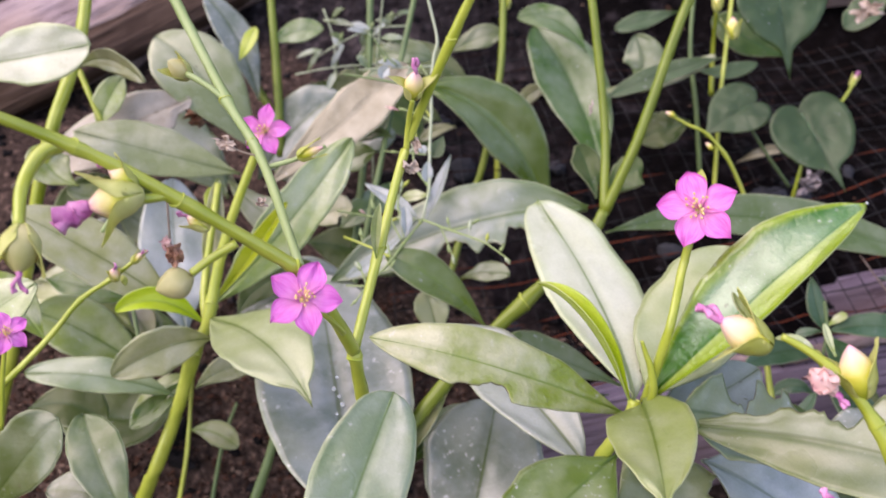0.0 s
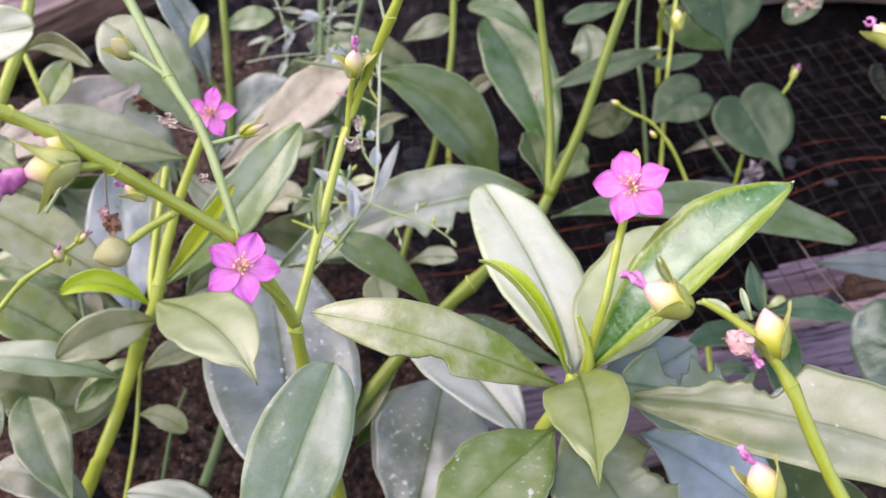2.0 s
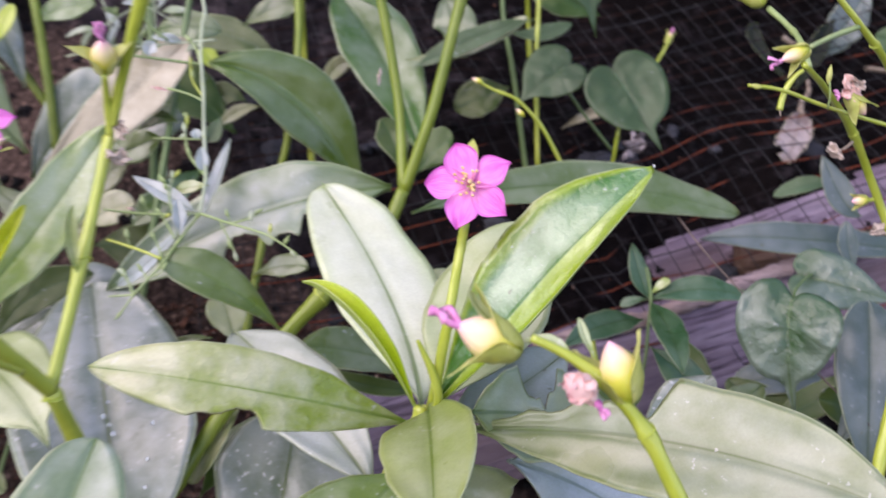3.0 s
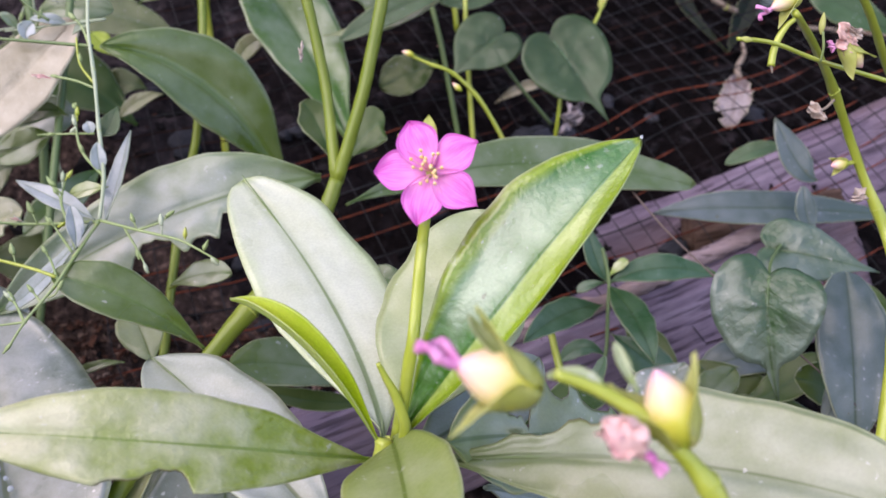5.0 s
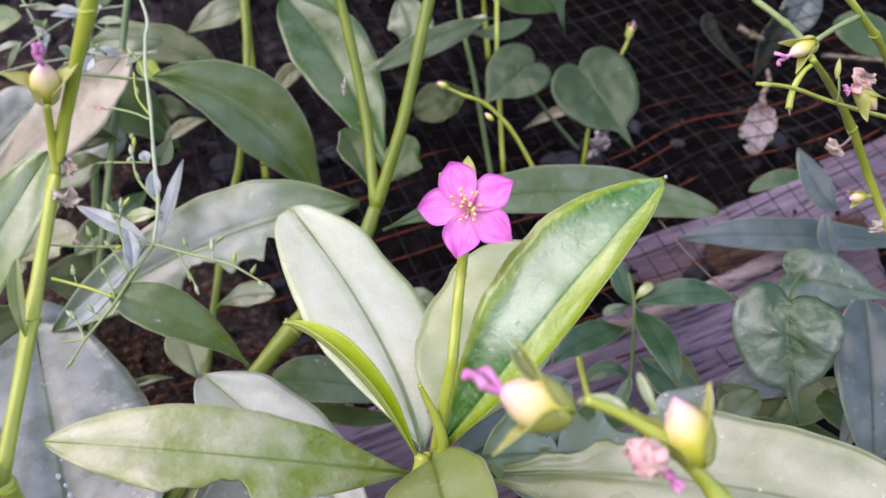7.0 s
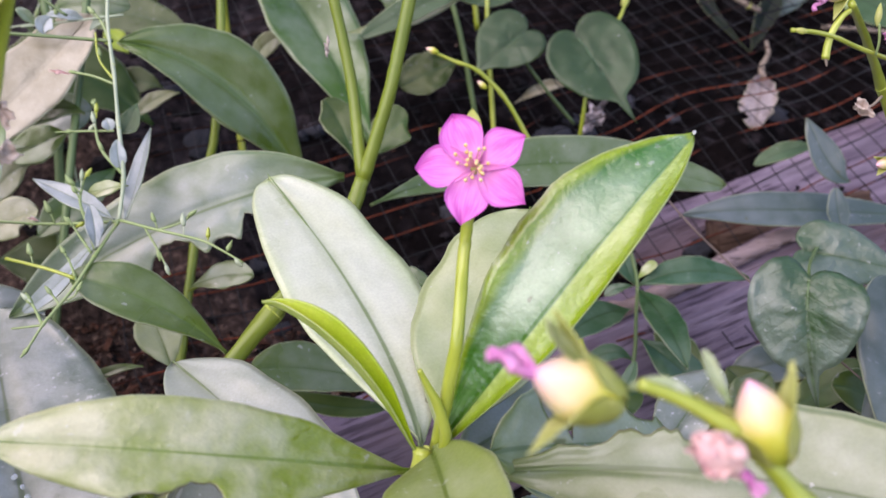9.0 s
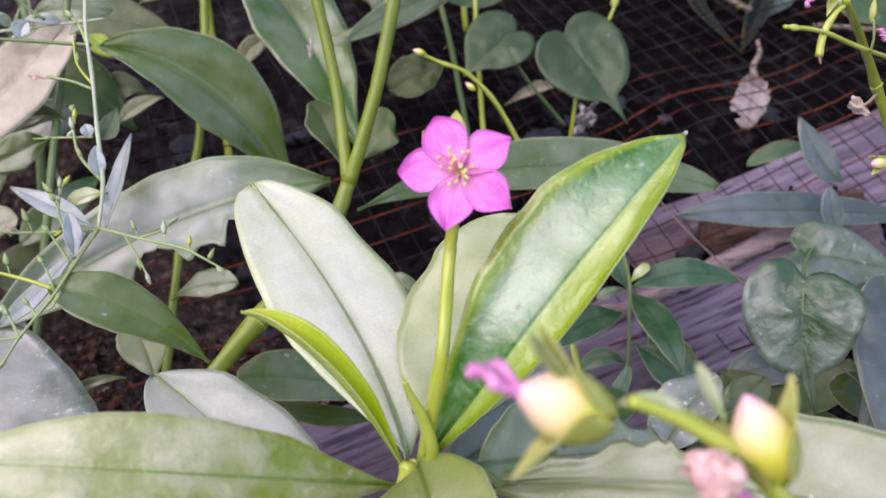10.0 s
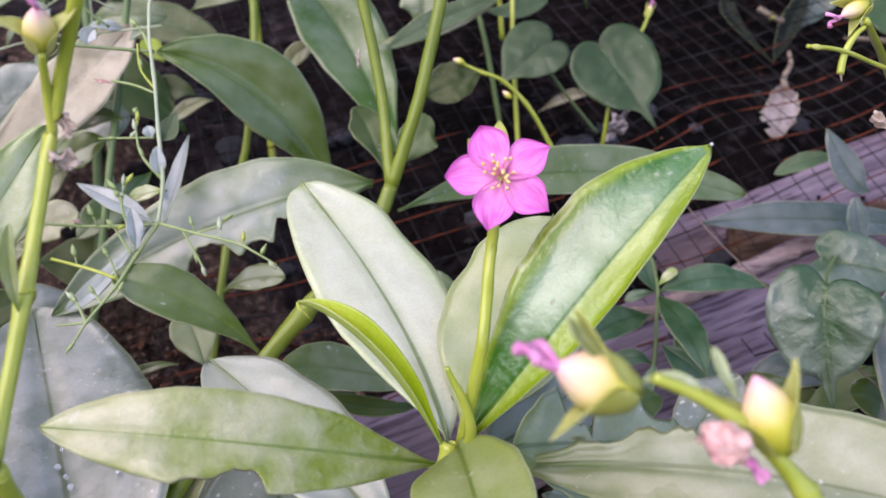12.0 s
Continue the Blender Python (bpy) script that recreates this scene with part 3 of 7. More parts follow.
        mesh_object("midrib", v, f, RIB[mat], ob, "", uv)
    return ob


def heart_leaf(plant, notch, mid, tip, width, normal, mat="vine", pucker=0.03, name="leaf", tail=0.14, label="", fold=8.0):
    """A heart-shaped leaf: two round lobes at the stalk and a drawn-out tip. It is laid in rings round a point of its midrib."""
    notch, mid, tip, normal = Vector(notch), Vector(mid), Vector(tip), Vector(normal).normalized()
    ctrl = 2 * mid - 0.5 * (notch + tip)
    ph = notch.x * 91 + tip.z * 57
    degs = (0, 7, 16, 35, 60, 90, 118, 140, 158, 170, 180)
    reach = (0.72, 0.62 - tail * 0.6, 0.54 - tail * 0.35, 0.465, 0.455, 0.48, 0.515, 0.525, 0.50, 0.44, 0.35)
    rings, around = 9, 56

    def place(x, y):
        u = y
        c = (1 - u) ** 2 * notch + 2 * u * (1 - u) * ctrl + u * u * tip
        t = (2 * (1 - u) * (ctrl - notch) + 2 * u * (tip - ctrl)).normalized()
        n = (normal - normal.dot(t) * t).normalized()
        h = abs(x) * width * math.sin(radians(fold)) + pucker * width * (noise.noise(Vector((y * 5, x * 6, ph))) + 0.4 * noise.noise(Vector((y * 13, x * 13, ph + 3)))) - 0.012 * width * math.exp(-(x / 0.03) ** 2)
        for s in (-1, 1):
            for q in (0.18, 0.42, 0.66):
                h -= 0.008 * width * math.exp(-((y - q - 0.45 * abs(x)) / 0.022) ** 2) * (1 if s * x > 0 else 0)
        return c + x * width * t.cross(n) + h * n, n

    verts, uvs, norms = [], [], []
    for k in range(rings + 1):
        f = k / rings
        for i in range(around):
            a = 360 * i / around
            r = f * float(np.interp(min(a, 360 - a), degs, reach))
            y, x = 0.28 + r * math.cos(radians(a)), r * math.sin(radians(a))
            p, n = place(x, y)
            verts.append(p)
            norms.append(n)
            uvs.append((0.2 + 0.6 * y, 0.5 + x))
    count = len(verts)
    verts += [v - 0.0004 * n for v, n in zip(verts, norms)]
    uvs += uvs
    faces = []
    for k in range(rings):
        for i in range(around):
            a, b2 = k * around + i, k * around + (i + 1) % around
            c2, d = b2 + around, a + around
            faces += [(a, b2, c2, d), (count + d, count + c2, count + b2, count + a)]
    for i in range(around):
        a, b2 = rings * around + i, rings * around + (i + 1) % around
        faces.append((a, b2, count + b2, count + a))
    ob = mesh_object(name, verts, faces, LEAF[mat], plant, label, uvs)
    line = [place(0, i / 20)[0] - 0.0003 * normal for i in range(21)]
    v, f, uv = tube_data(line, [0.0002 + width * 0.007 * (1 - i / 20) for i in range(21)], 6)
    mesh_object("midrib", v, f, RIB[mat], ob, "", uv)
    return ob


def facing(normal, turn=0.0):
    """A turn whose z looks along the normal."""
    q = Vector(normal).to_track_quat("Z", "Y").to_matrix()
    return q @ Matrix.Rotation(radians(turn), 3, "Z")


def petal_data(radius, width, cup, seed):
    rnd = random.Random(seed)
    nu, half = 14, 5
    verts, faces, uvs = [], [], []
    for i in range(nu + 1):
        u = i / nu
        w = 0.5 * width * (0.30 + 0.70 * math.sin(u / 0.55 * math.pi / 2)) if u < 0.55 else 0.5 * width * max(0.02, (1 - ((u - 0.55) / 0.45) ** 1.8) ** 1.1)
        for j in range(-half, half + 1):
            v = j / half
            h = radius * (cup * u * u * 0.5 + 0.10 * math.sin(u * math.pi)) + 0.10 * width * v * v - 0.03 * width * math.exp(-(v / 0.15) ** 2) + 0.11 * width * noise.noise(Vector((u * 3, v * 2, seed * 3.7)))
            h -= 0.05 * radius * max(0, u - 0.85) / 0.15
            verts.append(Vector((radius * (0.07 + 0.93 * u), v * w, h)))
            uvs.append((u, 0.5 + 0.5 * v))
    m, count = 2 * half + 1, len(verts)
    uvs += uvs
    verts += [v - Vector((0, 0, 0.0002)) for v in verts]
    for i in range(nu):
        for j in range(m - 1):
            a, b, c, d = i * m + j, i * m + j + 1, (i + 1) * m + j + 1, (i + 1) * m + j
            faces += [(a, d, c, b), (count + a, count + b, count + c, count + d)]
    rim = [i * m for i in range(nu + 1)] + [nu * m + j for j in range(1, m)] + [i * m + m - 1 for i in range(nu - 1, -1, -1)] + [j for j in range(m - 2, 0, -1)]
    for a, b in zip(rim, rim[1:] + rim[:1]):
        faces.append((a, b, count + b, count + a))
    return verts, faces, uvs


def ball_data(rx, ry, rz, sides=14, rings=9, lump=0.0, seed=0.0):
    verts, faces, uvs = [], [], []
    for i in range(rings + 1):
        a = math.pi * i / rings
        for k in range(sides):
            w = 2 * math.pi * k / sides
            d = Vector((math.sin(a) * math.cos(w), math.sin(a) * math.sin(w), -math.cos(a)))
            q = 1 + lump * noise.noise(d * 2.5 + Vector((seed, seed, seed)))
            verts.append(Vector((d.x * rx, d.y * ry, d.z * rz)) * q)
            uvs.append((i / rings, k / sides))
    for i in range(rings):
        for k in range(sides):
            k2 = (k + 1) % sides
            faces.append((i * sides + k, i * sides + k2, (i + 1) * sides + k2, (i + 1) * sides + k))
    return verts, faces, uvs


def placed(verts, m, at):
    return [m @ Vector(v) + Vector(at) for v in verts]


def flower(plant, centre, normal, radius, phase=40.0, seed=1, sepal=0.6, label="open pink five-petalled flower"):
    """An open flower of five petals with a tuft of stamens."""
    centre, m = Vector(centre), facing(normal)
    rnd = random.Random(seed)
    v, f, uv = ball_data(0.10 * radius, 0.10 * radius, 0.13 * radius)
    head = mesh_object("flower", placed(v, m, centre), f, SEPAL, plant, label, uv)
    for k in range(5):
        a = radians(phase + 72 * k + rnd.uniform(-5, 5))
        v, f, uv = petal_data(radius * rnd.uniform(0.95, 1.06), radius * rnd.uniform(0.64, 0.75), rnd.uniform(-0.05, 0.22), seed * 10 + k)
        turn = m @ Matrix.Rotation(a, 3, "Z") @ Matrix.Rotation(radians(rnd.uniform(-8, 8)), 3, "X")
        mesh_object("petal", placed(v, turn, centre), f, PETAL, head, "", uv)
    for k in range(20):
        a, lean, h = rnd.uniform(0, 6.28), rnd.uniform(0.15, 0.75), radius * rnd.uniform(0.32, 0.5)
        tip = Vector((math.sin(lean) * math.cos(a), math.sin(lean) * math.sin(a), math.cos(lean))) * h
        line = [Vector((0, 0, 0)), tip * 0.5 + Vector((0, 0, 0.05 * radius)), tip]
        v, f, _ = tube_data(spline(line, 3), [0.011 * radius] * 7, 5)
        b, g, _ = ball_data(0.034 * radius, 0.034 * radius, 0.05 * radius, 7, 5)
        n = len(v)
        ob = mesh_object("stamen", placed(v + [p + tip for p in b], m, centre), f + [tuple(i + n for i in q) for q in g], (FILAMENT, ANTHER), head)
        for p in ob.data.polygons[len(f):]:
            p.material_index = 1
    for k in range(2):
        a = radians(phase + 132 + 34 * k)
        v, f, _ = petal_data(radius * (sepal - 0.06 * k), radius * 0.34, -0.1, seed + k)
        turn = m @ Matrix.Rotation(a, 3, "Z") @ Matrix.Rotation(radians(9), 3, "Y")
        mesh_object("sepal", placed(v, turn, centre - m @ Vector((0, 0, 0.07 * radius))), f, SEPAL, head)
    return head


def bud_radius(s, size, plump):
    """The girth of a bud at the share s of its length: a cone at the foot, drawn in towards the tip."""
    return 0.5 * plump * size * max(0.0, math.sin(math.pi * min(1.0, s) ** 0.95)) ** 0.8 * (1.06 - 0.22 * s)


def sepal_data(size, plump, spread, turn, seed=0):
    """A boat-shaped pointed scale: it clasps the bud's foot and its tip leaves the bud, the wider the greater spread is."""
    nu, half, rows = 18, 5, []
    r, z = 0.05 * size, -0.5 * size
    for i in range(nu + 1):
        u = i / nu
        s = z / size + 0.5
        r = max(r, (bud_radius(s, size, plump) if 0 < s < 1 else 0.0) + 0.018 * size * (1 - u))
        rows.append((u, r, z))
        lean = radians(70) * max(0.0, 1 - u / 0.3) + radians(58 * spread - 8) * min(1.0, max(0.0, u - 0.38) / 0.3)
        r, z = r + math.sin(lean) * 1.12 * size / nu, z + math.cos(lean) * 1.12 * size / nu
    out = []
    for layer in (0.0, -0.022):
        for u, r, z in rows:
            wide = 0.62 * size * plump / 0.66 * (0.4 + 0.6 * min(1.0, u / 0.2)) * max(0.0, 1 - u ** 1.25)
            for j in range(-half, half + 1):
                v = j / half
                w = turn + max(-1.25, min(1.25, v * wide / max(r, 0.05 * size))) + 0.05 * noise.noise(Vector((u * 4, v, seed)))
                q = r + layer * size + 0.05 * size * v * v * u
                out.append(Vector((q * math.cos(w), q * math.sin(w), z + 0.03 * size * v * v)))
    m, count, faces = 2 * half + 1, (nu + 1) * (2 * half + 1), []
    for i in range(nu):
        for j in range(m - 1):
            a, b, c, d = i * m + j, i * m + j + 1, (i + 1) * m + j + 1, (i + 1) * m + j
            faces += [(a, b, c, d), (count + d, count + c, count + b, count + a)]
    rim = [i * m for i in range(nu + 1)] + [nu * m + j for j in range(1, m)] + [i * m + m - 1 for i in range(nu - 1, -1, -1)] + [j for j in range(m - 2, 0, -1)]
    for a, b in zip(rim, rim[1:] + rim[:1]):
        faces.append((b, a, count + a, count + b))
    return out, faces


def bud(plant, centre, way, size, tip="purple", sepals=True, spread=0.5, seed=0, name="flower_bud", label="", plump=0.62, tuft=1.0, skin="bud", side=(1, 0, 0)):
    """A closed bud or pod that points along way, clasped by two sepals on either side, with a withered tip."""
    centre, way = Vector(centre), Vector(way).normalized()
    across = (Vector(side) - Vector(side).dot(way) * way).normalized()
    m = Matrix((across, way.cross(across), way)).transposed()
    rnd = random.Random(seed + 5)
    v, f, uv = ball_data(1, 1, 1, 18, 15)
    body_v = []
    for p in v:
        s = 0.5 + 0.5 * p.z
        r = bud_radius(s, size, plump) if 0 < s < 1 else 0.0
        flat = Vector((p.x, p.y, 0))
        flat = flat.normalized() if flat.length > 1e-5 else flat
        k = 1 + 0.10 * noise.noise(Vector((flat.x * 2.2, flat.y * 2.2, s * 2 + seed))) + (0.22 * noise.noise(Vector((flat.x * 3.4, flat.y * 3.4, s * 6 + seed))) - 0.12 if skin == "blush" else 0.0)
        k += 0.05 * s * math.sin(5 * math.atan2(p.y, p.x) + seed + 3 * s)
        body_v.append(Vector((flat.x * r * k, flat.y * r * k, (s - 0.5) * size)))
    body = mesh_object(name, placed(body_v, m, centre), f, SKIN[skin], plant, label, uv)
    if sepals:
        for k in range(2):
            v, f = sepal_data(size, plump, spread * (0.8 + 0.4 * k), math.pi * k + rnd.uniform(-0.35, 0.35), seed + k)
            mesh_object("sepal", placed(v, m, centre), f, SEPAL, body)
    if tip:
        tv, tf, tuv = [], [], []
        for strand in range(2):
            pts = [Vector((0, 0, 0.44 * size))]
            for k in range(4):
                pts.append(pts[-1] + Vector((rnd.uniform(-0.10, 0.10), rnd.uniform(-0.10, 0.10), 0.07 + 0.025 * tuft)) * size)
            sp = spline(pts, 4)
            r = [size * tuft * 0.052 * (0.75 + 0.6 * abs(noise.noise(Vector((i * 0.55, seed + strand * 7.0, 1.0))))) for i in range(len(sp))]
            v, f, uv = tube_data(sp, r, 9, 1.0, seed + strand)
            tf += [tuple(q + len(tv) for q in p) for p in f]
            tv += v
            tuv += uv
        mesh_object("withered_tip", placed(tv, m, centre), tf, WITHER if tip == "purple" else DRY, body, "", tuv)
    return body


def dew(plant, centre, size, name="dew_drop"):
    v, f, uv = ball_data(size, size, size * 1.15, 12, 9)
    return mesh_object(name, placed(v, Matrix.Identity(3), centre), f, DEW, plant, "clear drop of water", uv)


def shred(plant, centre, size, seed=0, mat=None, name="withered_flower", label="withered shrivelled flower", along=None):
    """A crumpled thin scrap: a dry blossom or leaf drawn together in folds."""
    n, verts, faces = 16, [], []
    rnd = random.Random(seed * 31 + 7)
    m, centre = facing((rnd.uniform(-0.6, 0.6), -0.8, rnd.uniform(-0.2, 0.5)), rnd.uniform(0, 360)), Vector(centre)
    for layer in (0, 1):
        for i in range(n + 1):
            for k in range(n + 1):
                x, y = 2 * i / n - 1, 2 * k / n - 1
                sx, sy = x * math.sqrt(1 - y * y / 2), y * math.sqrt(1 - x * x / 2)
                edge = 0.62 + 0.55 * noise.noise(Vector((sx * 1.7, sy * 1.7, seed * 2.1)))
                q = Vector((sx * 2.4, sy * 2.4, seed * 1.7))
                z = 0.55 * noise.noise(q) + 0.28 * noise.noise(q * 2.3) + 0.12 * noise.noise(q * 5)
                curl = 1 - 0.35 * abs(noise.noise(q * 0.8 + Vector((4, 4, 4))))
                off = m @ (Vector((sx * edge * curl * 0.75, sy * edge, z - 0.03 * layer)) * size)
                if along:
                    d = Vector(along).normalized()
                    off = 0.4 * off + 1.1 * off.dot(d) * d
                verts.append(off + centre)
    w = (n + 1) ** 2
    for i in range(n):
        for k in range(n):
            a = i * (n + 1) + k
            faces += [(a, a + n + 1, a + n + 2, a + 1), (w + a, w + a + 1, w + a + n + 2, w + a + n + 1)]
    rim = [k for k in range(n + 1)] + [i * (n + 1) + n for i in range(1, n + 1)] + [n * (n + 1) + k for k in range(n - 1, -1, -1)] + [i * (n + 1) for i in range(n - 1, 0, -1)]
    for a, c in zip(rim, rim[1:] + rim[:1]):
        faces.append((a, c, w + c, w + a))
    return mesh_object(name, verts, faces, mat or DRY, plant, label)


def bud_twig(plant, points, buds, r0, r1, mat="stem_pale"):
    """A hair-thin twig through the points with slim closed buds, each on its own foot-stalk from a place to a place."""
    tw = stem(plant, points, r0, r1, mat, "twig", steps=6)
    for k, (a, b) in enumerate(buds):
        a, b = Vector(a), Vector(b)
        d = (b - a).normalized()
        size = min(0.0058, max(0.0032, 0.75 * (b - a).length))
        foot = b - d * 0.5 * size
        v, f, _ = tube_data([a, (a + foot) / 2 + Vector((0, 0, 0.0003)), foot], [0.00028, 0.00024, 0.0003], 6)
        b2, g, _ = ball_data(size * 0.21, size * 0.21, size * 0.5, 8, 9, 0.4, k)
        b2 = [Vector((p.x * (1 - 0.7 * p.z / size), p.y * (1 - 0.7 * p.z / size), p.z)) for p in b2]
        n = len(v)
        mesh_object("seed_bud", v + placed(b2, facing(d), b - d * 0.05 * size), f + [tuple(i + n for i in h) for h in g], STEM[("stem_pale", "stem_mist", "stem")[k % 3]], tw)


def slab(name, a, b, high, deep, up, mat, label, category, seed=0, rough=0.1):
    """A rough-hewn timber from a to b with rounded, cracked, uneven faces."""
    a, b, up = Vector(a), Vector(b), Vector(up)
    t = (b - a).normalized()
    side = t.cross(up).normalized()
    up = side.cross(t)
    m = Matrix((t, side, up)).transposed().to_4x4()
    m.translation = (a + b) / 2
    length = (b - a).length
    ns, nk = 110, 88
    verts, faces = [], []
    for i in range(ns + 1):
        x = (i / ns - 0.5) * length
        for k in range(nk):
            w = 2 * math.pi * k / nk
            c, s = math.cos(w), math.sin(w)
            y = math.copysign(abs(c) ** 0.42, c) * deep / 2
            z = math.copysign(abs(s) ** 0.42, s) * high / 2
            q = Vector((x * 9, y * 60, z * 60 + seed * 5))
            k2 = 1 + rough * noise.noise(q) + rough * 0.7 * noise.noise(Vector((x * 30, y * 200, z * 200 + seed)))
            k2 -= 0.045 * abs(noise.noise(Vector((x * 5, 7 * c, 7 * s + seed * 3.0)))) + 0.03 * max(0.0, noise.noise(Vector((x * 7, 15 * c, 15 * s + seed))))
            k2 -= 0.12 * max(0.0, noise.noise(Vector((x * 4, w * 5, seed + 3.0))) - 0.25)
            verts.append(Vector((x + 0.006 * noise.noise(Vector((y * 90, z * 90, seed + i // ns))), y * k2, z * k2)))
    for i in range(ns):
        for k in range(nk):
            k2 = (k + 1) % nk
            faces.append((i * nk + k, i * nk + k2, (i + 1) * nk + k2, (i + 1) * nk + k))
    faces.append(tuple(range(nk))[::-1])
    faces.append(tuple(ns * nk + k for k in range(nk)))
    ob = mesh_object(name, verts, faces, mat)
    ob.matrix_world = m
    return tagged(ob, label, category)


# ---- the ground: a soil bank that rises away from the bed ----
def ground_height(x, y):
    z = 0.10 + 0.135 / (1 + math.exp(-max(-4.0, min(4.0, (y - 0.36) / 0.045)))) + 0.36 * max(0.0, y - 0.46) + 1.0 * max(0.0, min(y, 1.5) - 0.68)
    z = z if y < 2.2 else 1.682 + 0.02 * (y - 2.2)
    near = math.exp(-max(0.0, abs(x) + abs(y - 0.5) - 1.0) * 1.2)
    z += 0.022 * near * noise.noise(Vector((x * 9, y * 9, 1))) + 0.010 * near * noise.noise(Vector((x * 34, y * 34, 5))) + 0.005 * near * noise.noise(Vector((x * 90, y * 90, 9)))
    return z


def ground_axis(mid, fine, reach, n, far):
    out = [mid - reach + 2 * reach * i / n for i in range(n + 1)]
    d = 2 * reach / n
    lo, hi = [], []
    q = d
    while q < far:
        q *= 1.35
        lo.insert(0, mid - reach - q)
        hi.append(mid + reach + q)
    return lo + out + hi


gx, gy = ground_axis(0.1, 0, 0.75, 190, 80.0), ground_axis(0.55, 0, 0.65, 190, 80.0)
gv = [(x, y, ground_height(x, y)) for y in gy for x in gx]
gf = [(j * len(gx) + i, j * len(gx) + i + 1, (j + 1) * len(gx) + i + 1, (j + 1) * len(gx) + i) for j in range(len(gy) - 1) for i in range(len(gx) - 1)]
tagged(mesh_object("ground", gv, gf, SOIL), "dark crumbly purple-brown soil bank", "ground", kind="structure")


# ---- the plants, thing by thing ----
# leafy green plant with an open pink flower
main_plant = thing("flowering_plant", (0.0735, 0.2394, 0.1883), "leafy green plant with an open pink flower", "plant", "succulent flowering plants")
stem(main_plant, [(0.0666, 0.2383, 0.1398), (0.0630, 0.2301, 0.2377), (0.0675, 0.2187, 0.2899), (0.0741, 0.2177, 0.3086), (0.0769, 0.2203, 0.3163)], 0.00325, 0.00156, "stem", nodes=(0.97,))
stem(main_plant, [(0.0793, 0.2195, 0.3170), (0.0820, 0.2168, 0.3436), (0.0860, 0.2294, 0.3559), (0.0873, 0.2321, 0.3639), (0.0894, 0.2364, 0.3705)], 0.00141, 0.00110, "stem", name='flower_stalk')
flower(main_plant, (0.0883, 0.2315, 0.3741), (-0.4078, -0.7207, 0.5606), 0.0118, phase=-24.0, seed=3, sepal=1.16)
leaf(main_plant, (0.0767, 0.2211, 0.3158), (0.0708, 0.2658, 0.3230), (0.0497, 0.3185, 0.3397), 0.0334, (0.0004, -0.2390, 0.9710), "sheen", peak=0.58, fold=2, blunt=0.42, label='pale green leaf, sky sheen put into its colour')
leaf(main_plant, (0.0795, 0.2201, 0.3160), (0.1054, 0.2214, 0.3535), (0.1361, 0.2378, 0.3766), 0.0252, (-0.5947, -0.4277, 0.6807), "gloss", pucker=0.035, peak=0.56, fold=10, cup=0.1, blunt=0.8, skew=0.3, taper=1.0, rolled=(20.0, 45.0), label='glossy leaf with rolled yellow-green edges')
dew(main_plant, (0.1362, 0.2377, 0.3768), 0.0004)
leaf(main_plant, (0.0738, 0.2177, 0.3132), (0.0359, 0.2034, 0.3358), (-0.0016, 0.2098, 0.3393), 0.0196, (0.3244, -0.5453, 0.7729), "fresh", peak=0.52, blunt=0.72, fold=10, bites=((0.52, -1, 0.55, 0.055), (0.61, -1, 0.3, 0.05)), label='mottled leaf with a bitten edge')
leaf(main_plant, (0.0781, 0.2176, 0.3176), (0.0759, 0.1864, 0.3266), (0.0738, 0.1571, 0.3279), 0.0235, (-0.2845, 0.1802, 0.9416), "tender", peak=0.38, fold=12, blunt=0.5, taper=0.62, drip=0.15)
leaf(main_plant, (0.0755, 0.2200, 0.3158), (0.0610, 0.2275, 0.3378), (0.0462, 0.2400, 0.3442), 0.0088, (0.40, -0.42, 0.81), "lime", peak=0.5, fold=58, cup=0.15, blunt=0.9, wave=0.03, label='young yellow-green folded leaf')
leaf(main_plant, (0.0809, 0.2229, 0.3149), (0.0974, 0.2484, 0.3289), (0.1128, 0.2704, 0.3470), 0.0383, (-0.3652, -0.3403, 0.8665), "mint", peak=0.55, fold=4, blunt=0.45)
leaf(main_plant, (0.0839, 0.2252, 0.3082), (0.1029, 0.2384, 0.3059), (0.1228, 0.2509, 0.3116), 0.0208, (0.1055, -0.2842, 0.9529), "pearl", peak=0.6, fold=4)
leaf(main_plant, (0.0875, 0.2167, 0.3113), (0.1308, 0.1889, 0.3282), (0.1650, 0.1550, 0.3367), 0.0300, (-0.5104, -0.3126, 0.8011), "ash", peak=0.52, fold=7, bites=((0.12, -1, 0.35, 0.05), (0.225, -1, 0.62, 0.06), (0.325, -1, 0.55, 0.05), (0.425, -1, 0.78, 0.065)), label='large leaf with a ragged bitten edge')
leaf(main_plant, (0.0755, 0.2174, 0.3015), (0.0890, 0.2015, 0.2905), (0.1006, 0.1790, 0.2835), 0.0400, (-0.0158, -0.3489, 0.9370), "ash", peak=0.5, fold=4, bites=((0.55, -1, 0.5, 0.12),))
leaf(main_plant, (0.0730, 0.2157, 0.2995), (0.0557, 0.1982, 0.2950), (0.0393, 0.1769, 0.2918), 0.0307, (-0.0134, -0.1391, 0.9902), "spring", peak=0.5, fold=5)
leaf(main_plant, (0.0641, 0.2120, 0.2967), (0.0474, 0.2434, 0.2993), (0.0204, 0.2881, 0.2994), 0.0277, (-0.1774, -0.1363, 0.9746), "pearl", peak=0.62, fold=5)
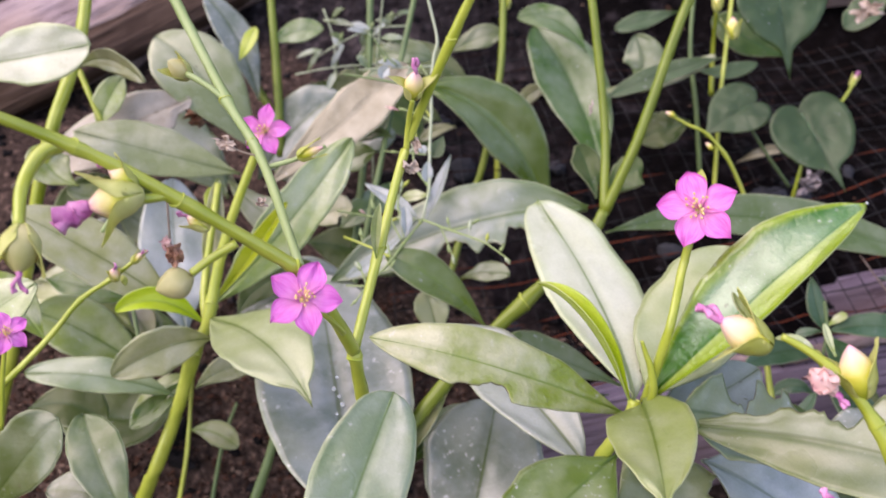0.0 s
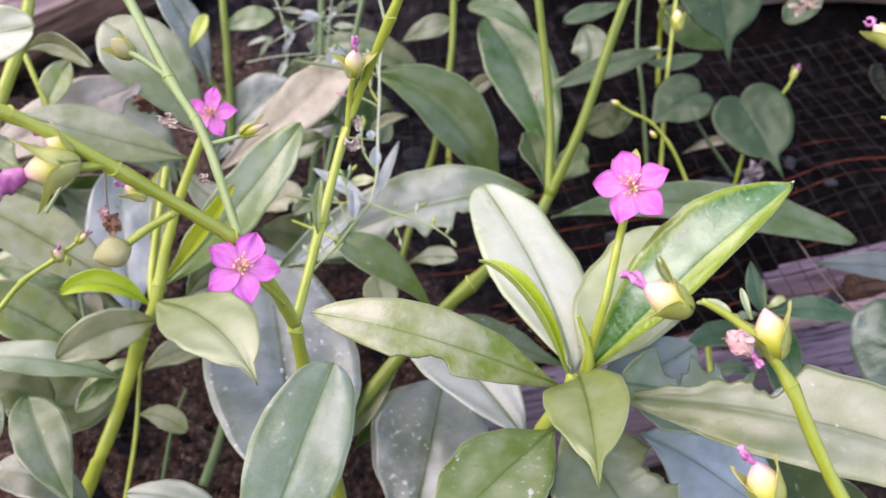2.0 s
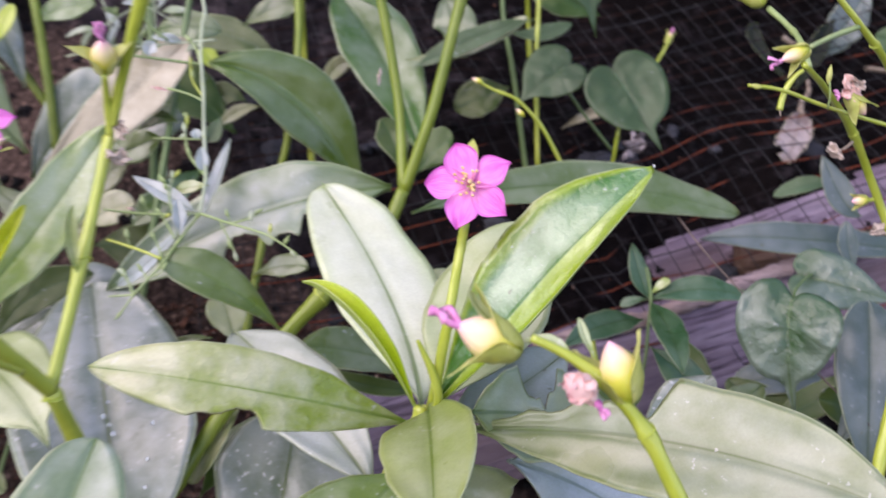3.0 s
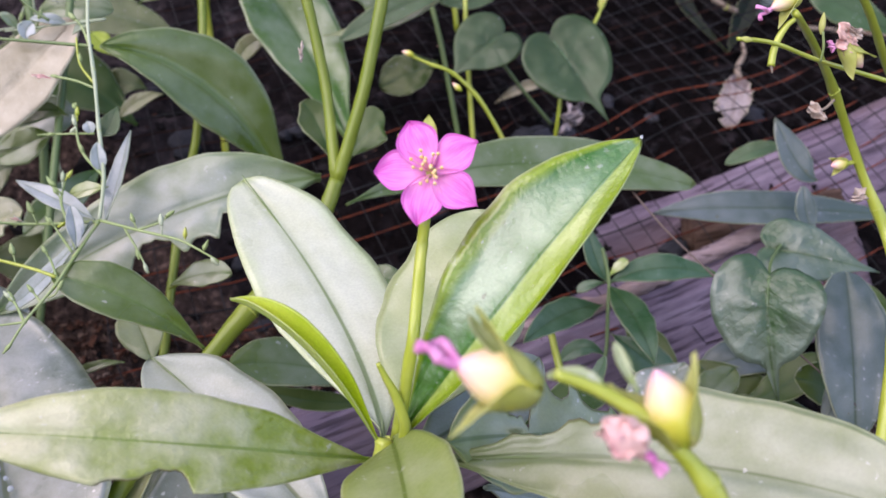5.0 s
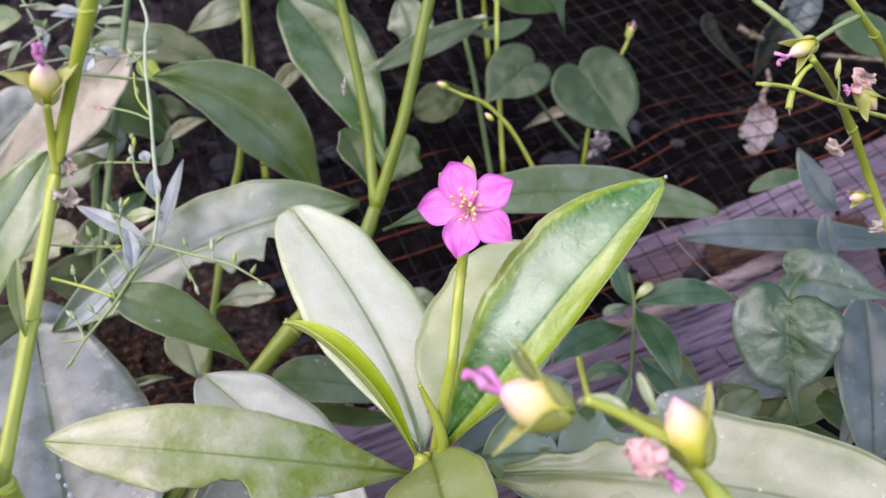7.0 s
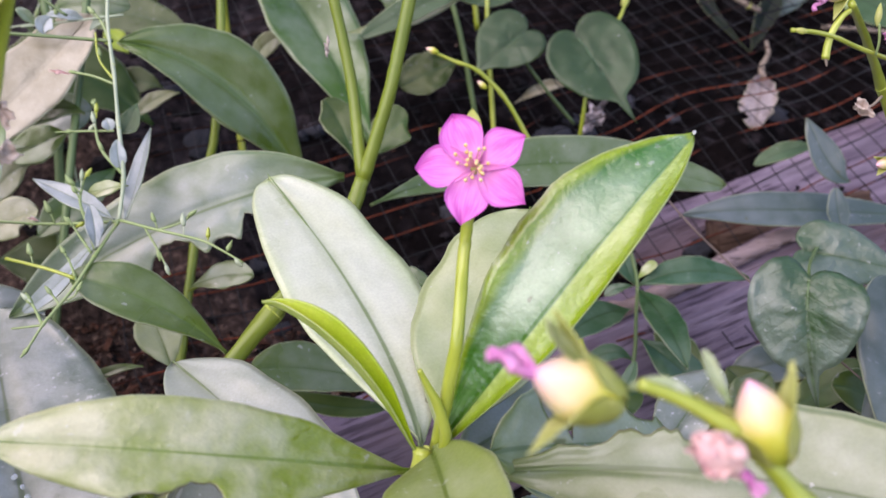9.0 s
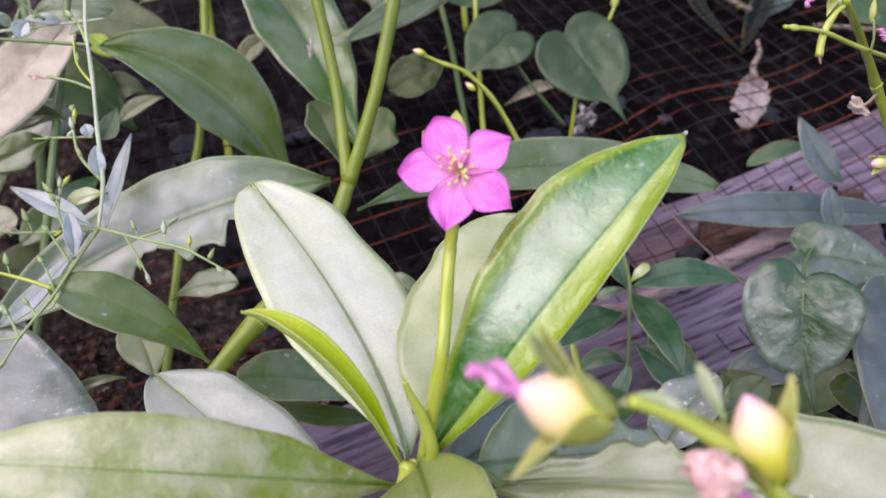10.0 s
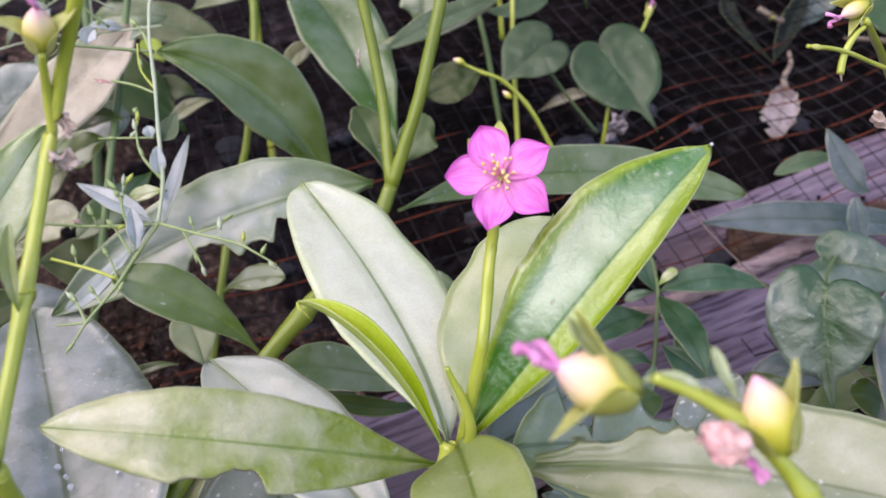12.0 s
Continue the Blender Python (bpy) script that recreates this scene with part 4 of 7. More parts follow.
stem(main_plant, [(0.0805, 0.2176, 0.3160), (0.0804, 0.2160, 0.3235), (0.0786, 0.2155, 0.3310), (0.0764, 0.2157, 0.3360), (0.0748, 0.2160, 0.3398)], 0.00150, 0.00050, "stem", name="young_shoot", label="curled yellow-green young shoot")
leaf(main_plant, (0.1046, 0.2315, 0.2871), (0.1313, 0.2346, 0.2710), (0.1618, 0.2254, 0.2526), 0.0346, (0.3468, -0.6393, 0.6863), "frost", fold=4)
leaf(main_plant, (0.1455, 0.2599, 0.2547), (0.1784, 0.2627, 0.2381), (0.2190, 0.2568, 0.2265), 0.0319, (0.2758, -0.5590, 0.7819), "dark", fold=4)
leaf(main_plant, (0.0890, 0.2142, 0.3187), (0.1082, 0.2206, 0.3126), (0.1402, 0.2275, 0.3030), 0.0270, (-0.10, -0.62, 0.78), "ash", fold=3, peak=0.5, blunt=0.35, wave=0.12, bites=((0.52, -1, 0.95, 0.11), (0.72, -1, 0.45, 0.05), (0.88, -1, 0.5, 0.07)), label='ragged half-eaten leaf')
leaf(main_plant, (0.0878, 0.2368, 0.3013), (0.1044, 0.2428, 0.2976), (0.1229, 0.2564, 0.2979), 0.0133, (0.2055, -0.2038, 0.9572), "dark", fold=5, bites=((0.8, -1, 0.6, 0.12),))

# low plant with broad blue-green leaves
low_plant = thing("flowering_plant", (-0.0068, 0.2307, 0.1918), "low plant with broad blue-green leaves", "plant", "succulent flowering plants")
leaf(low_plant, (-0.0085, 0.2284, 0.2443), (-0.0232, 0.2826, 0.2643), (-0.0451, 0.3571, 0.2800), 0.0615, (-0.0266, -0.2742, 0.9613), "blue", fold=5, peak=0.55, blunt=0.5, label='broad blue-green leaf with water flecks')
leaf(low_plant, (-0.0088, 0.1415, 0.2944), (0.0009, 0.1562, 0.3249), (0.0089, 0.1770, 0.3450), 0.0229, (0.0980, -0.8310, 0.5476), "mist", fold=6, peak=0.62, blunt=0.46)
leaf(low_plant, (0.0290, 0.2426, 0.2170), (0.0349, 0.2706, 0.2404), (0.0397, 0.2967, 0.2600), 0.0481, (0.0189, -0.6244, 0.7809), "blue", fold=5, peak=0.6, blunt=0.6, label='grey-blue leaf with white flecks')
leaf(low_plant, (0.0043, 0.2829, 0.2310), (0.0169, 0.2985, 0.2404), (0.0331, 0.3113, 0.2442), 0.0147, (-0.0560, -0.3739, 0.9258), "green", fold=4)
base, bend, end, up = Vector((-0.0085, 0.2284, 0.2443)), Vector((-0.0196, 0.2725, 0.2665)), Vector((-0.0451, 0.3571, 0.2800)), Vector((-0.0266, -0.2742, 0.9613))
for u, v, size in ((0.40, 0.05, 0.0008), (0.44, -0.04, 0.0006), (0.47, 0.06, 0.0009), (0.50, 0.03, 0.0007), (0.53, -0.03, 0.0009), (0.57, 0.04, 0.0006), (0.46, 0.55, 0.0008), (0.36, 0.42, 0.0006), (0.60, 0.62, 0.0006), (0.33, 0.10, 0.0007), (0.55, 0.30, 0.0005), (0.28, 0.35, 0.0007)):
    at_rib = (1 - u) ** 2 * base + 2 * u * (1 - u) * bend + u * u * end
    across = (end - base).normalized().cross(up).normalized()
    dew(low_plant, at_rib + across * v * 0.027 + up * (0.0009 + 0.004 * abs(v)), size)
stem(low_plant, [(-0.0080, 0.2368, 0.1355), (0.0064, 0.2223, 0.2435), (0.0007, 0.1959, 0.3151), (-0.0011, 0.1930, 0.3320), (-0.0027, 0.1893, 0.3474)], 0.00287, 0.00156, "stem", nodes=(0.98,))
stem(low_plant, [(-0.0027, 0.1893, 0.3474), (0.0011, 0.2096, 0.3665), (0.0059, 0.2258, 0.3886), (0.0160, 0.2228, 0.4169), (0.0238, 0.2211, 0.4364), (0.0310, 0.2243, 0.4547)], 0.00132, 0.00112, "stem", nodes=(0.2, 0.62), name='flower_stalk')
stem(low_plant, [(0.0062, 0.2260, 0.3889), (0.0067, 0.2254, 0.3968), (0.0079, 0.2221, 0.4039)], 0.00089, 0.00067, "stem", name='bud_stalk')
bud(low_plant, (0.0080, 0.2227, 0.4074), (0.1361, -0.3477, 0.9277), 0.0092, seed=1, spread=1.0, plump=0.6, tuft=1.2, side=(0.99, 0.07, -0.12))
shred(low_plant, (0.0077, 0.2237, 0.3842), 0.0044, seed=2)
shred(low_plant, (0.0086, 0.2258, 0.3907), 0.0031, seed=4)
leaf(low_plant, (0.0008, 0.2065, 0.3646), (0.0003, 0.2079, 0.3721), (0.0011, 0.2094, 0.3797), 0.0033, (0.1257, -0.9752, 0.1820), "pale", fold=35, rib=False, name='bract')
stem(low_plant, [(-0.0027, 0.1893, 0.3474), (-0.0061, 0.1816, 0.3613), (-0.0127, 0.1739, 0.3772), (-0.0199, 0.1690, 0.3855), (-0.0358, 0.1624, 0.3991), (-0.0458, 0.1585, 0.4069), (-0.0541, 0.1546, 0.4126), (-0.0684, 0.1435, 0.4238)], 0.00173, 0.00108, "stem", nodes=(0.3, 0.55, 0.8), name='flower_stalk')
flower(low_plant, (-0.0104, 0.1669, 0.3743), (0.2096, -0.6289, 0.7487), 0.0089, phase=62.0, seed=5)
stem(low_plant, [(-0.0038, 0.1802, 0.3583), (-0.0060, 0.1714, 0.3676), (-0.0099, 0.1692, 0.3722)], 0.00073, 0.00052, "stem", name='bud_stalk')
stem(low_plant, [(-0.0123, 0.1757, 0.3764), (-0.0341, 0.2288, 0.3825), (-0.0498, 0.2522, 0.3915), (-0.0705, 0.2809, 0.4093), (-0.0876, 0.3007, 0.4269)], 0.00112, 0.00185, "stem_pale", nodes=(0.3, 0.5), name='flower_stalk')
stem(low_plant, [(-0.0494, 0.2521, 0.3913), (-0.0575, 0.2562, 0.3951), (-0.0636, 0.2594, 0.3969)], 0.00091, 0.00099, "stem_pale", name='bud_stalk')
bud(low_plant, (-0.0664, 0.2609, 0.3978), (-0.4205, -0.6365, 0.6466), 0.0100, tip='', seed=2, spread=0.22, plump=0.66, skin='cream', side=(0.55, 0.39, 0.74))
stem(low_plant, [(-0.0354, 0.2301, 0.3829), (-0.0401, 0.2306, 0.3837), (-0.0434, 0.2312, 0.3850)], 0.00026, 0.00026, "twig", name='bud_stalk')
shred(low_plant, (-0.0447, 0.2314, 0.3855), 0.0048, seed=3)
stem(low_plant, [(-0.0327, 0.2259, 0.3811), (-0.0242, 0.2271, 0.3838), (-0.0162, 0.2288, 0.3875)], 0.00071, 0.00052, "stem_pale", name='bud_stalk')
bud(low_plant, (-0.0202, 0.2271, 0.3861), (0.9041, 0.1800, 0.3875), 0.0078, tip='', seed=7, plump=0.35, spread=0.2, side=(0.42, -0.21, -0.88))
shred(low_plant, (-0.0311, 0.2143, 0.3756), 0.0027, seed=6)
stem(low_plant, [(-0.0353, 0.1624, 0.3991), (-0.0385, 0.1602, 0.3991), (-0.0407, 0.1572, 0.3997)], 0.00104, 0.00092, "stem", name='bud_stalk')
bud(low_plant, (-0.0441, 0.1562, 0.4000), (-0.9200, -0.3400, -0.1800), 0.0112, seed=3, spread=0.8, plump=0.72, tuft=3.2, side=(-0.36, 0.21, 0.91))
bud(low_plant, (-0.0434, 0.1590, 0.4039), (-0.7910, 0.0154, 0.6116), 0.0070, seed=4, spread=0.3, side=(0.54, 0.50, 0.68))
bud(low_plant, (-0.0315, 0.1655, 0.3918), (-0.9070, 0.1895, 0.3760), 0.0057, seed=8, spread=0.3, side=(0.42, 0.48, 0.77))
stem(low_plant, [(-0.0237, 0.1656, 0.3876), (-0.0286, 0.1632, 0.3848), (-0.0323, 0.1609, 0.3823)], 0.00099, 0.00088, "stem", name='bud_stalk')
bud(low_plant, (-0.0355, 0.1599, 0.3802), (-0.8341, -0.5243, -0.1716), 0.0081, tip='', sepals=False, seed=9, plump=0.88, skin='cream', side=(-0.37, 0.30, 0.88))
stem(low_plant, [(-0.0386, 0.1685, 0.3956), (-0.0375, 0.1650, 0.3906), (-0.0369, 0.1632, 0.3869)], 0.00025, 0.00024, "twig", name='bud_stalk')
shred(low_plant, (-0.0361, 0.1625, 0.3855), 0.0040, seed=15, mat=RUSSET)
shred(low_plant, (-0.0379, 0.1636, 0.3878), 0.0029, seed=12, mat=BLUSH)
stem(low_plant, [(-0.0566, 0.1634, 0.4081), (-0.0589, 0.1585, 0.4074), (-0.0587, 0.1503, 0.4042), (-0.0569, 0.1435, 0.3993)], 0.00155, 0.00109, "stem", name='bud_stalk')
bud(low_plant, (-0.0559, 0.1409, 0.3961), (0.1420, -0.6903, -0.7095), 0.0098, seed=11, plump=0.75, spread=0.2, skin='cream', label='brownish hanging pod with a dark red tip', side=(-0.89, -0.41, 0.22))
flower(low_plant, (-0.0801, 0.1697, 0.3588), (0.4823, -0.5122, 0.7107), 0.0054, phase=20.0, seed=12)
stem(low_plant, [(-0.0850, 0.1679, 0.3325), (-0.0828, 0.1686, 0.3453), (-0.0812, 0.1705, 0.3559)], 0.00061, 0.00048, "stem", name='bud_stalk')

# tall leafy plant with a small pink flower
left_plant = thing("flowering_plant", (-0.1155, 0.2804, 0.1777), "tall leafy plant with a small pink flower", "plant", "succulent flowering plants")
stem(left_plant, [(-0.1519, 0.2861, 0.0971), (-0.1043, 0.2736, 0.2099), (-0.0897, 0.2826, 0.2471), (-0.0815, 0.2896, 0.2755), (-0.0761, 0.2939, 0.2889), (-0.0701, 0.3040, 0.3191), (-0.0595, 0.3108, 0.3495), (-0.0546, 0.3124, 0.3598)], 0.00335, 0.00132, "stem", nodes=(0.42, 0.6), name='stem')
flower(left_plant, (-0.0535, 0.3095, 0.3630), (-0.1102, -0.9358, 0.3348), 0.0098, phase=15.0, seed=8)
leaf(left_plant, (-0.0757, 0.2943, 0.2900), (-0.0460, 0.2637, 0.3006), (-0.0230, 0.2317, 0.2991), 0.0304, (-0.2562, -0.0755, 0.9637), "mint", fold=4, peak=0.5, blunt=0.6, drip=0.1)
leaf(left_plant, (-0.0771, 0.2933, 0.2879), (-0.0926, 0.2890, 0.2993), (-0.1074, 0.2827, 0.2975), 0.0102, (0.4234, -0.5692, 0.7048), "lime", fold=25, peak=0.5, cup=0.3)
leaf(left_plant, (-0.0728, 0.2891, 0.2837), (-0.0879, 0.2788, 0.2852), (-0.1051, 0.2677, 0.2780), 0.0186, (0.4883, -0.8189, 0.3017), "straw", fold=14, peak=0.55)
leaf(left_plant, (-0.0899, 0.2874, 0.2570), (-0.1152, 0.2842, 0.2660), (-0.1462, 0.2801, 0.2685), 0.0154, (0.2347, -0.4523, 0.8604), "ash", fold=8)
leaf(left_plant, (-0.0771, 0.3033, 0.2901), (-0.0534, 0.3259, 0.3142), (-0.0273, 0.3529, 0.3476), 0.0223, (0.2831, -0.8336, 0.4743), "pale", wave=0.14, fold=8, peak=0.6, cup=0.1)
leaf(left_plant, (-0.0761, 0.3021, 0.2921), (-0.0601, 0.3068, 0.3136), (-0.0468, 0.3111, 0.3344), 0.0085, (-0.2991, -0.8691, 0.3939), "lime", fold=35)
leaf(left_plant, (-0.0840, 0.2954, 0.2553), (-0.0733, 0.3077, 0.2579), (-0.0542, 0.3187, 0.2580), 0.0133, (0.2525, -0.4228, 0.8703), "olive", fold=10)
leaf(left_plant, (-0.0895, 0.2999, 0.2301), (-0.0799, 0.3020, 0.2277), (-0.0698, 0.3012, 0.2215), 0.0120, (0.3856, -0.3978, 0.8325), "fresh", fold=12)
leaf(left_plant, (-0.0877, 0.2974, 0.2593), (-0.0962, 0.2838, 0.2541), (-0.1051, 0.2758, 0.2488), 0.0101, (0.0901, -0.4925, 0.8656), "green", fold=10)
stem(left_plant, [(-0.1019, 0.3014, 0.1755), (-0.0986, 0.3151, 0.2038), (-0.0982, 0.3309, 0.2366)], 0.00117, 0.00085, "stem")
stem(left_plant, [(-0.0913, 0.3206, 0.1694), (-0.0877, 0.3337, 0.1967), (-0.0821, 0.3422, 0.2142)], 0.00101, 0.00078, "stem_dark")
stem(left_plant, [(-0.0663, 0.3067, 0.1870), (-0.0609, 0.3147, 0.2037), (-0.0568, 0.3227, 0.2203)], 0.00234, 0.00191, "stem_dark")
stem(left_plant, [(-0.1090, 0.3054, 0.2525), (-0.1176, 0.3223, 0.2643), (-0.1305, 0.3484, 0.2721)], 0.00098, 0.00085, "stem_dark")
stem(left_plant, [(-0.0778, 0.2981, 0.2838), (-0.0830, 0.3138, 0.2933), (-0.0828, 0.3415, 0.3276)], 0.00186, 0.00138, "stem")
leaf(left_plant, (-0.0796, 0.3185, 0.2802), (-0.0834, 0.3289, 0.3016), (-0.0830, 0.3426, 0.3298), 0.0096, (0.2917, -0.8529, 0.4330), "fresh", fold=15)
leaf(left_plant, (-0.1019, 0.3388, 0.2527), (-0.1126, 0.3623, 0.2782), (-0.1200, 0.3890, 0.3102), 0.0332, (0.2713, -0.6813, 0.6799), "frost", fold=4)
leaf(left_plant, (-0.0883, 0.3575, 0.2458), (-0.0643, 0.3739, 0.2572), (-0.0357, 0.3871, 0.2619), 0.0341, (0.0767, -0.5787, 0.8120), "blue", fold=5)
leaf(left_plant, (-0.1267, 0.3394, 0.2536), (-0.1555, 0.3545, 0.2613), (-0.1849, 0.3663, 0.2622), 0.0296, (-0.0254, -0.3545, 0.9347), "straw", fold=5)
leaf(left_plant, (-0.1043, 0.4257, 0.2946), (-0.0824, 0.4183, 0.2797), (-0.0610, 0.4148, 0.2729), 0.0232, (0.2464, -0.5752, 0.7800), "olive", fold=5)
leaf(left_plant, (-0.1620, 0.4113, 0.2868), (-0.1445, 0.4145, 0.2707), (-0.1206, 0.4215, 0.2626), 0.0266, (0.5214, -0.5281, 0.6702), "olive", fold=5)
stem(left_plant, [(-0.1276, 0.2367, 0.2939), (-0.1145, 0.2453, 0.3072), (-0.1053, 0.2539, 0.3183), (-0.0957, 0.2581, 0.3250), (-0.0838, 0.2626, 0.3343)], 0.00116, 0.00063, "stem", nodes=(0.5, 0.75), name='bud_stalk')
bud(left_plant, (-0.0940, 0.2579, 0.3269), (0.1559, -0.3606, 0.9196), 0.0065, seed=12, spread=0.2, side=(0.90, 0.44, 0.02))
bud(left_plant, (-0.0866, 0.2606, 0.3325), (0.6921, -0.0251, 0.7214), 0.0057, seed=13, spread=0.15, plump=0.5, side=(0.72, -0.03, -0.69))
stem(left_plant, [(-0.1013, 0.2686, 0.3373), (-0.0982, 0.2712, 0.3427), (-0.0952, 0.2738, 0.3481)], 0.00072, 0.00056, "stem_pale", name='bud_stalk')
bud(left_plant, (-0.0925, 0.2615, 0.3229), (0.3734, -0.4066, -0.8338), 0.0039, skin='green', tip='', sepals=False, seed=14, side=(-0.86, -0.48, -0.15))

# leafy plant with olive and tan leaves
side_plant = thing("leafy_plant", (-0.1987, 0.3090, 0.1435), "leafy plant with olive and tan leaves", "plant", "succulent flowering plants")
stem(side_plant, [(-0.2287, 0.3247, 0.1066), (-0.1937, 0.3507, 0.2298), (-0.1730, 0.3736, 0.3235), (-0.1605, 0.3953, 0.3686), (-0.1578, 0.4135, 0.4062)], 0.00359, 0.00255, "stem")
leaf(side_plant, (-0.0968, 0.3182, 0.2792), (-0.1244, 0.3175, 0.3003), (-0.1599, 0.3167, 0.3210), 0.0281, (0.4893, -0.4902, 0.7213), "straw", fold=5)
leaf(side_plant, (-0.0846, 0.3808, 0.3170), (-0.1187, 0.3749, 0.3271), (-0.1560, 0.3694, 0.3380), 0.0254, (0.3101, -0.6345, 0.7080), "olive", fold=7)
leaf(side_plant, (-0.2039, 0.3943, 0.2969), (-0.1581, 0.4062, 0.3221), (-0.1204, 0.4252, 0.3393), 0.0290, (0.20, -0.78, 0.60), "shell", fold=5, bites=((0.9, 1, 0.4, 0.05),))
leaf(side_plant, (-0.0866, 0.4312, 0.3064), (-0.1161, 0.4383, 0.3435), (-0.1438, 0.4484, 0.3637), 0.0416, (0.4462, -0.6316, 0.6341), "olive", fold=6)
leaf(side_plant, (-0.1694, 0.4108, 0.3545), (-0.1503, 0.4031, 0.3618), (-0.1295, 0.3889, 0.3559), 0.0119, (-0.4799, -0.8771, -0.0207), "olive", fold=15)
leaf(side_plant, (-0.1581, 0.3983, 0.3289), (-0.1542, 0.4037, 0.3402), (-0.1479, 0.4096, 0.3523), 0.0152, (-0.0194, -0.8980, 0.4397), "pale", fold=10)
stem(side_plant, [(-0.1688, 0.4103, 0.3536), (-0.1631, 0.4053, 0.3433), (-0.1561, 0.3995, 0.3315)], 0.00145, 0.00134, "stem")
leaf(side_plant, (-0.0816, 0.2171, 0.2542), (-0.0968, 0.2338, 0.2656), (-0.1117, 0.2559, 0.2696), 0.0187, (0.0481, -0.3349, 0.9410), "sage", fold=7, blunt=0.5)
leaf(side_plant, (-0.0810, 0.2308, 0.2365), (-0.0999, 0.2365, 0.2481), (-0.1201, 0.2372, 0.2491), 0.0179, (0.2504, -0.2872, 0.9246), "grey", fold=6)
leaf(side_plant, (-0.0306, 0.2224, 0.2431), (-0.0467, 0.2264, 0.2510), (-0.0683, 0.2275, 0.2529), 0.0130, (0.1964, -0.3216, 0.9263), "grey", fold=6)
leaf(side_plant, (-0.1140, 0.3222, 0.2412), (-0.1371, 0.3208, 0.2609), (-0.1586, 0.3165, 0.2745), 0.0288, (0.5775, -0.4189, 0.7007), "pale", fold=8)
leaf(side_plant, (-0.1073, 0.3334, 0.2185), (-0.1334, 0.3300, 0.2110), (-0.1632, 0.3334, 0.2177), 0.0399, (-0.0141, -0.4542, 0.8908), "dark", fold=6)
leaf(side_plant, (-0.1034, 0.3439, 0.2404), (-0.1226, 0.3482, 0.2488), (-0.1495, 0.3499, 0.2521), 0.0207, (0.1608, -0.4624, 0.8720), "green", fold=6)
leaf(side_plant, (-0.1795, 0.4110, 0.2858), (-0.1600, 0.4187, 0.2792), (-0.1249, 0.4307, 0.2816), 0.0199, (0.2778, -0.6094, 0.7426), "dark", fold=6)
leaf(side_plant, (-0.1067, 0.4310, 0.2826), (-0.1328, 0.4507, 0.2999), (-0.1588, 0.4583, 0.3152), 0.0381, (0.2445, -0.5136, 0.8224), "mist", fold=6)
leaf(side_plant, (-0.1798, 0.3814, 0.2706), (-0.1747, 0.4005, 0.2872), (-0.1583, 0.4058, 0.2985), 0.0222, (0.0608, -0.7737, 0.6306), "dark", fold=6)
leaf(side_plant, (-0.1584, 0.2981, 0.2367), (-0.1418, 0.2995, 0.2398), (-0.1246, 0.2967, 0.2343), 0.0214, (0.0449, -0.4290, 0.9022), "dark", fold=6)
leaf(side_plant, (-0.1695, 0.3488, 0.2722), (-0.1538, 0.3479, 0.2708), (-0.1302, 0.3461, 0.2675), 0.0173, (0.0671, -0.5253, 0.8482), "green", fold=6)
leaf(side_plant, (-0.1204, 0.2030, 0.2700), (-0.1053, 0.2050, 0.2913), (-0.0946, 0.2092, 0.3037), 0.0212, (-0.2822, -0.8817, 0.3782), "sage", fold=8, blunt=0.5)
leaf(side_plant, (-0.1274, 0.2093, 0.3292), (-0.1132, 0.2129, 0.3356), (-0.0993, 0.2180, 0.3449), 0.0162, (-0.1123, -0.7732, 0.6242), "pale", fold=8)
leaf(side_plant, (-0.1382, 0.2857, 0.2810), (-0.1500, 0.2908, 0.2924), (-0.1619, 0.2960, 0.3039), 0.0172, (0.5657, -0.3529, 0.7453), "fresh", fold=8)
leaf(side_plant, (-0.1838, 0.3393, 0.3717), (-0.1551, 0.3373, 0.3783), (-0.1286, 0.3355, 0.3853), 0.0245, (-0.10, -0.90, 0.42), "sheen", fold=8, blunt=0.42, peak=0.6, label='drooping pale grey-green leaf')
shred(side_plant, (-0.1244, 0.4414, 0.3255), 0.011, seed=21, mat=RUSSET, name="dead_leaf", label="reddish brown dead leaf")
leaf(side_plant, (-0.1558, 0.3667, 0.3116), (-0.1693, 0.3694, 0.3180), (-0.1739, 0.3743, 0.3283), 0.0202, (0.4971, -0.4540, 0.7394), "fresh", fold=10)
leaf(side_plant, (-0.1391, 0.3863, 0.3049), (-0.1494, 0.3741, 0.3034), (-0.1609, 0.3659, 0.3102), 0.0136, (0.5680, -0.4238, 0.7055), "fresh", fold=10)
leaf(side_plant, (-0.0899, 0.3704, 0.3144), (-0.0932, 0.3633, 0.3115), (-0.0871, 0.3534, 0.3023), 0.0077, (0.2597, -0.5338, 0.8048), "lime", fold=20)
leaf(side_plant, (-0.0605, 0.4426, 0.3006), (-0.0370, 0.4492, 0.3126), (-0.0189, 0.4515, 0.3161), 0.0203, (-0.0895, -0.7382, 0.6686), "mist", fold=8)
leaf(side_plant, (-0.0848, 0.4652, 0.2803), (-0.0672, 0.4790, 0.3074), (-0.0555, 0.4882, 0.3254), 0.0397, (-0.1919, -0.8181, 0.5421), "blue", fold=8)
leaf(side_plant, (-0.1051, 0.4441, 0.2840), (-0.1245, 0.4485, 0.2944), (-0.1464, 0.4486, 0.2963), 0.0208, (0.1613, -0.6149, 0.7719), "olive", fold=8)
leaf(side_plant, (-0.1506, 0.4046, 0.2519), (-0.1633, 0.4091, 0.2621), (-0.1787, 0.4122, 0.2695), 0.0266, (0.3771, -0.4638, 0.8017), "blue", fold=8)
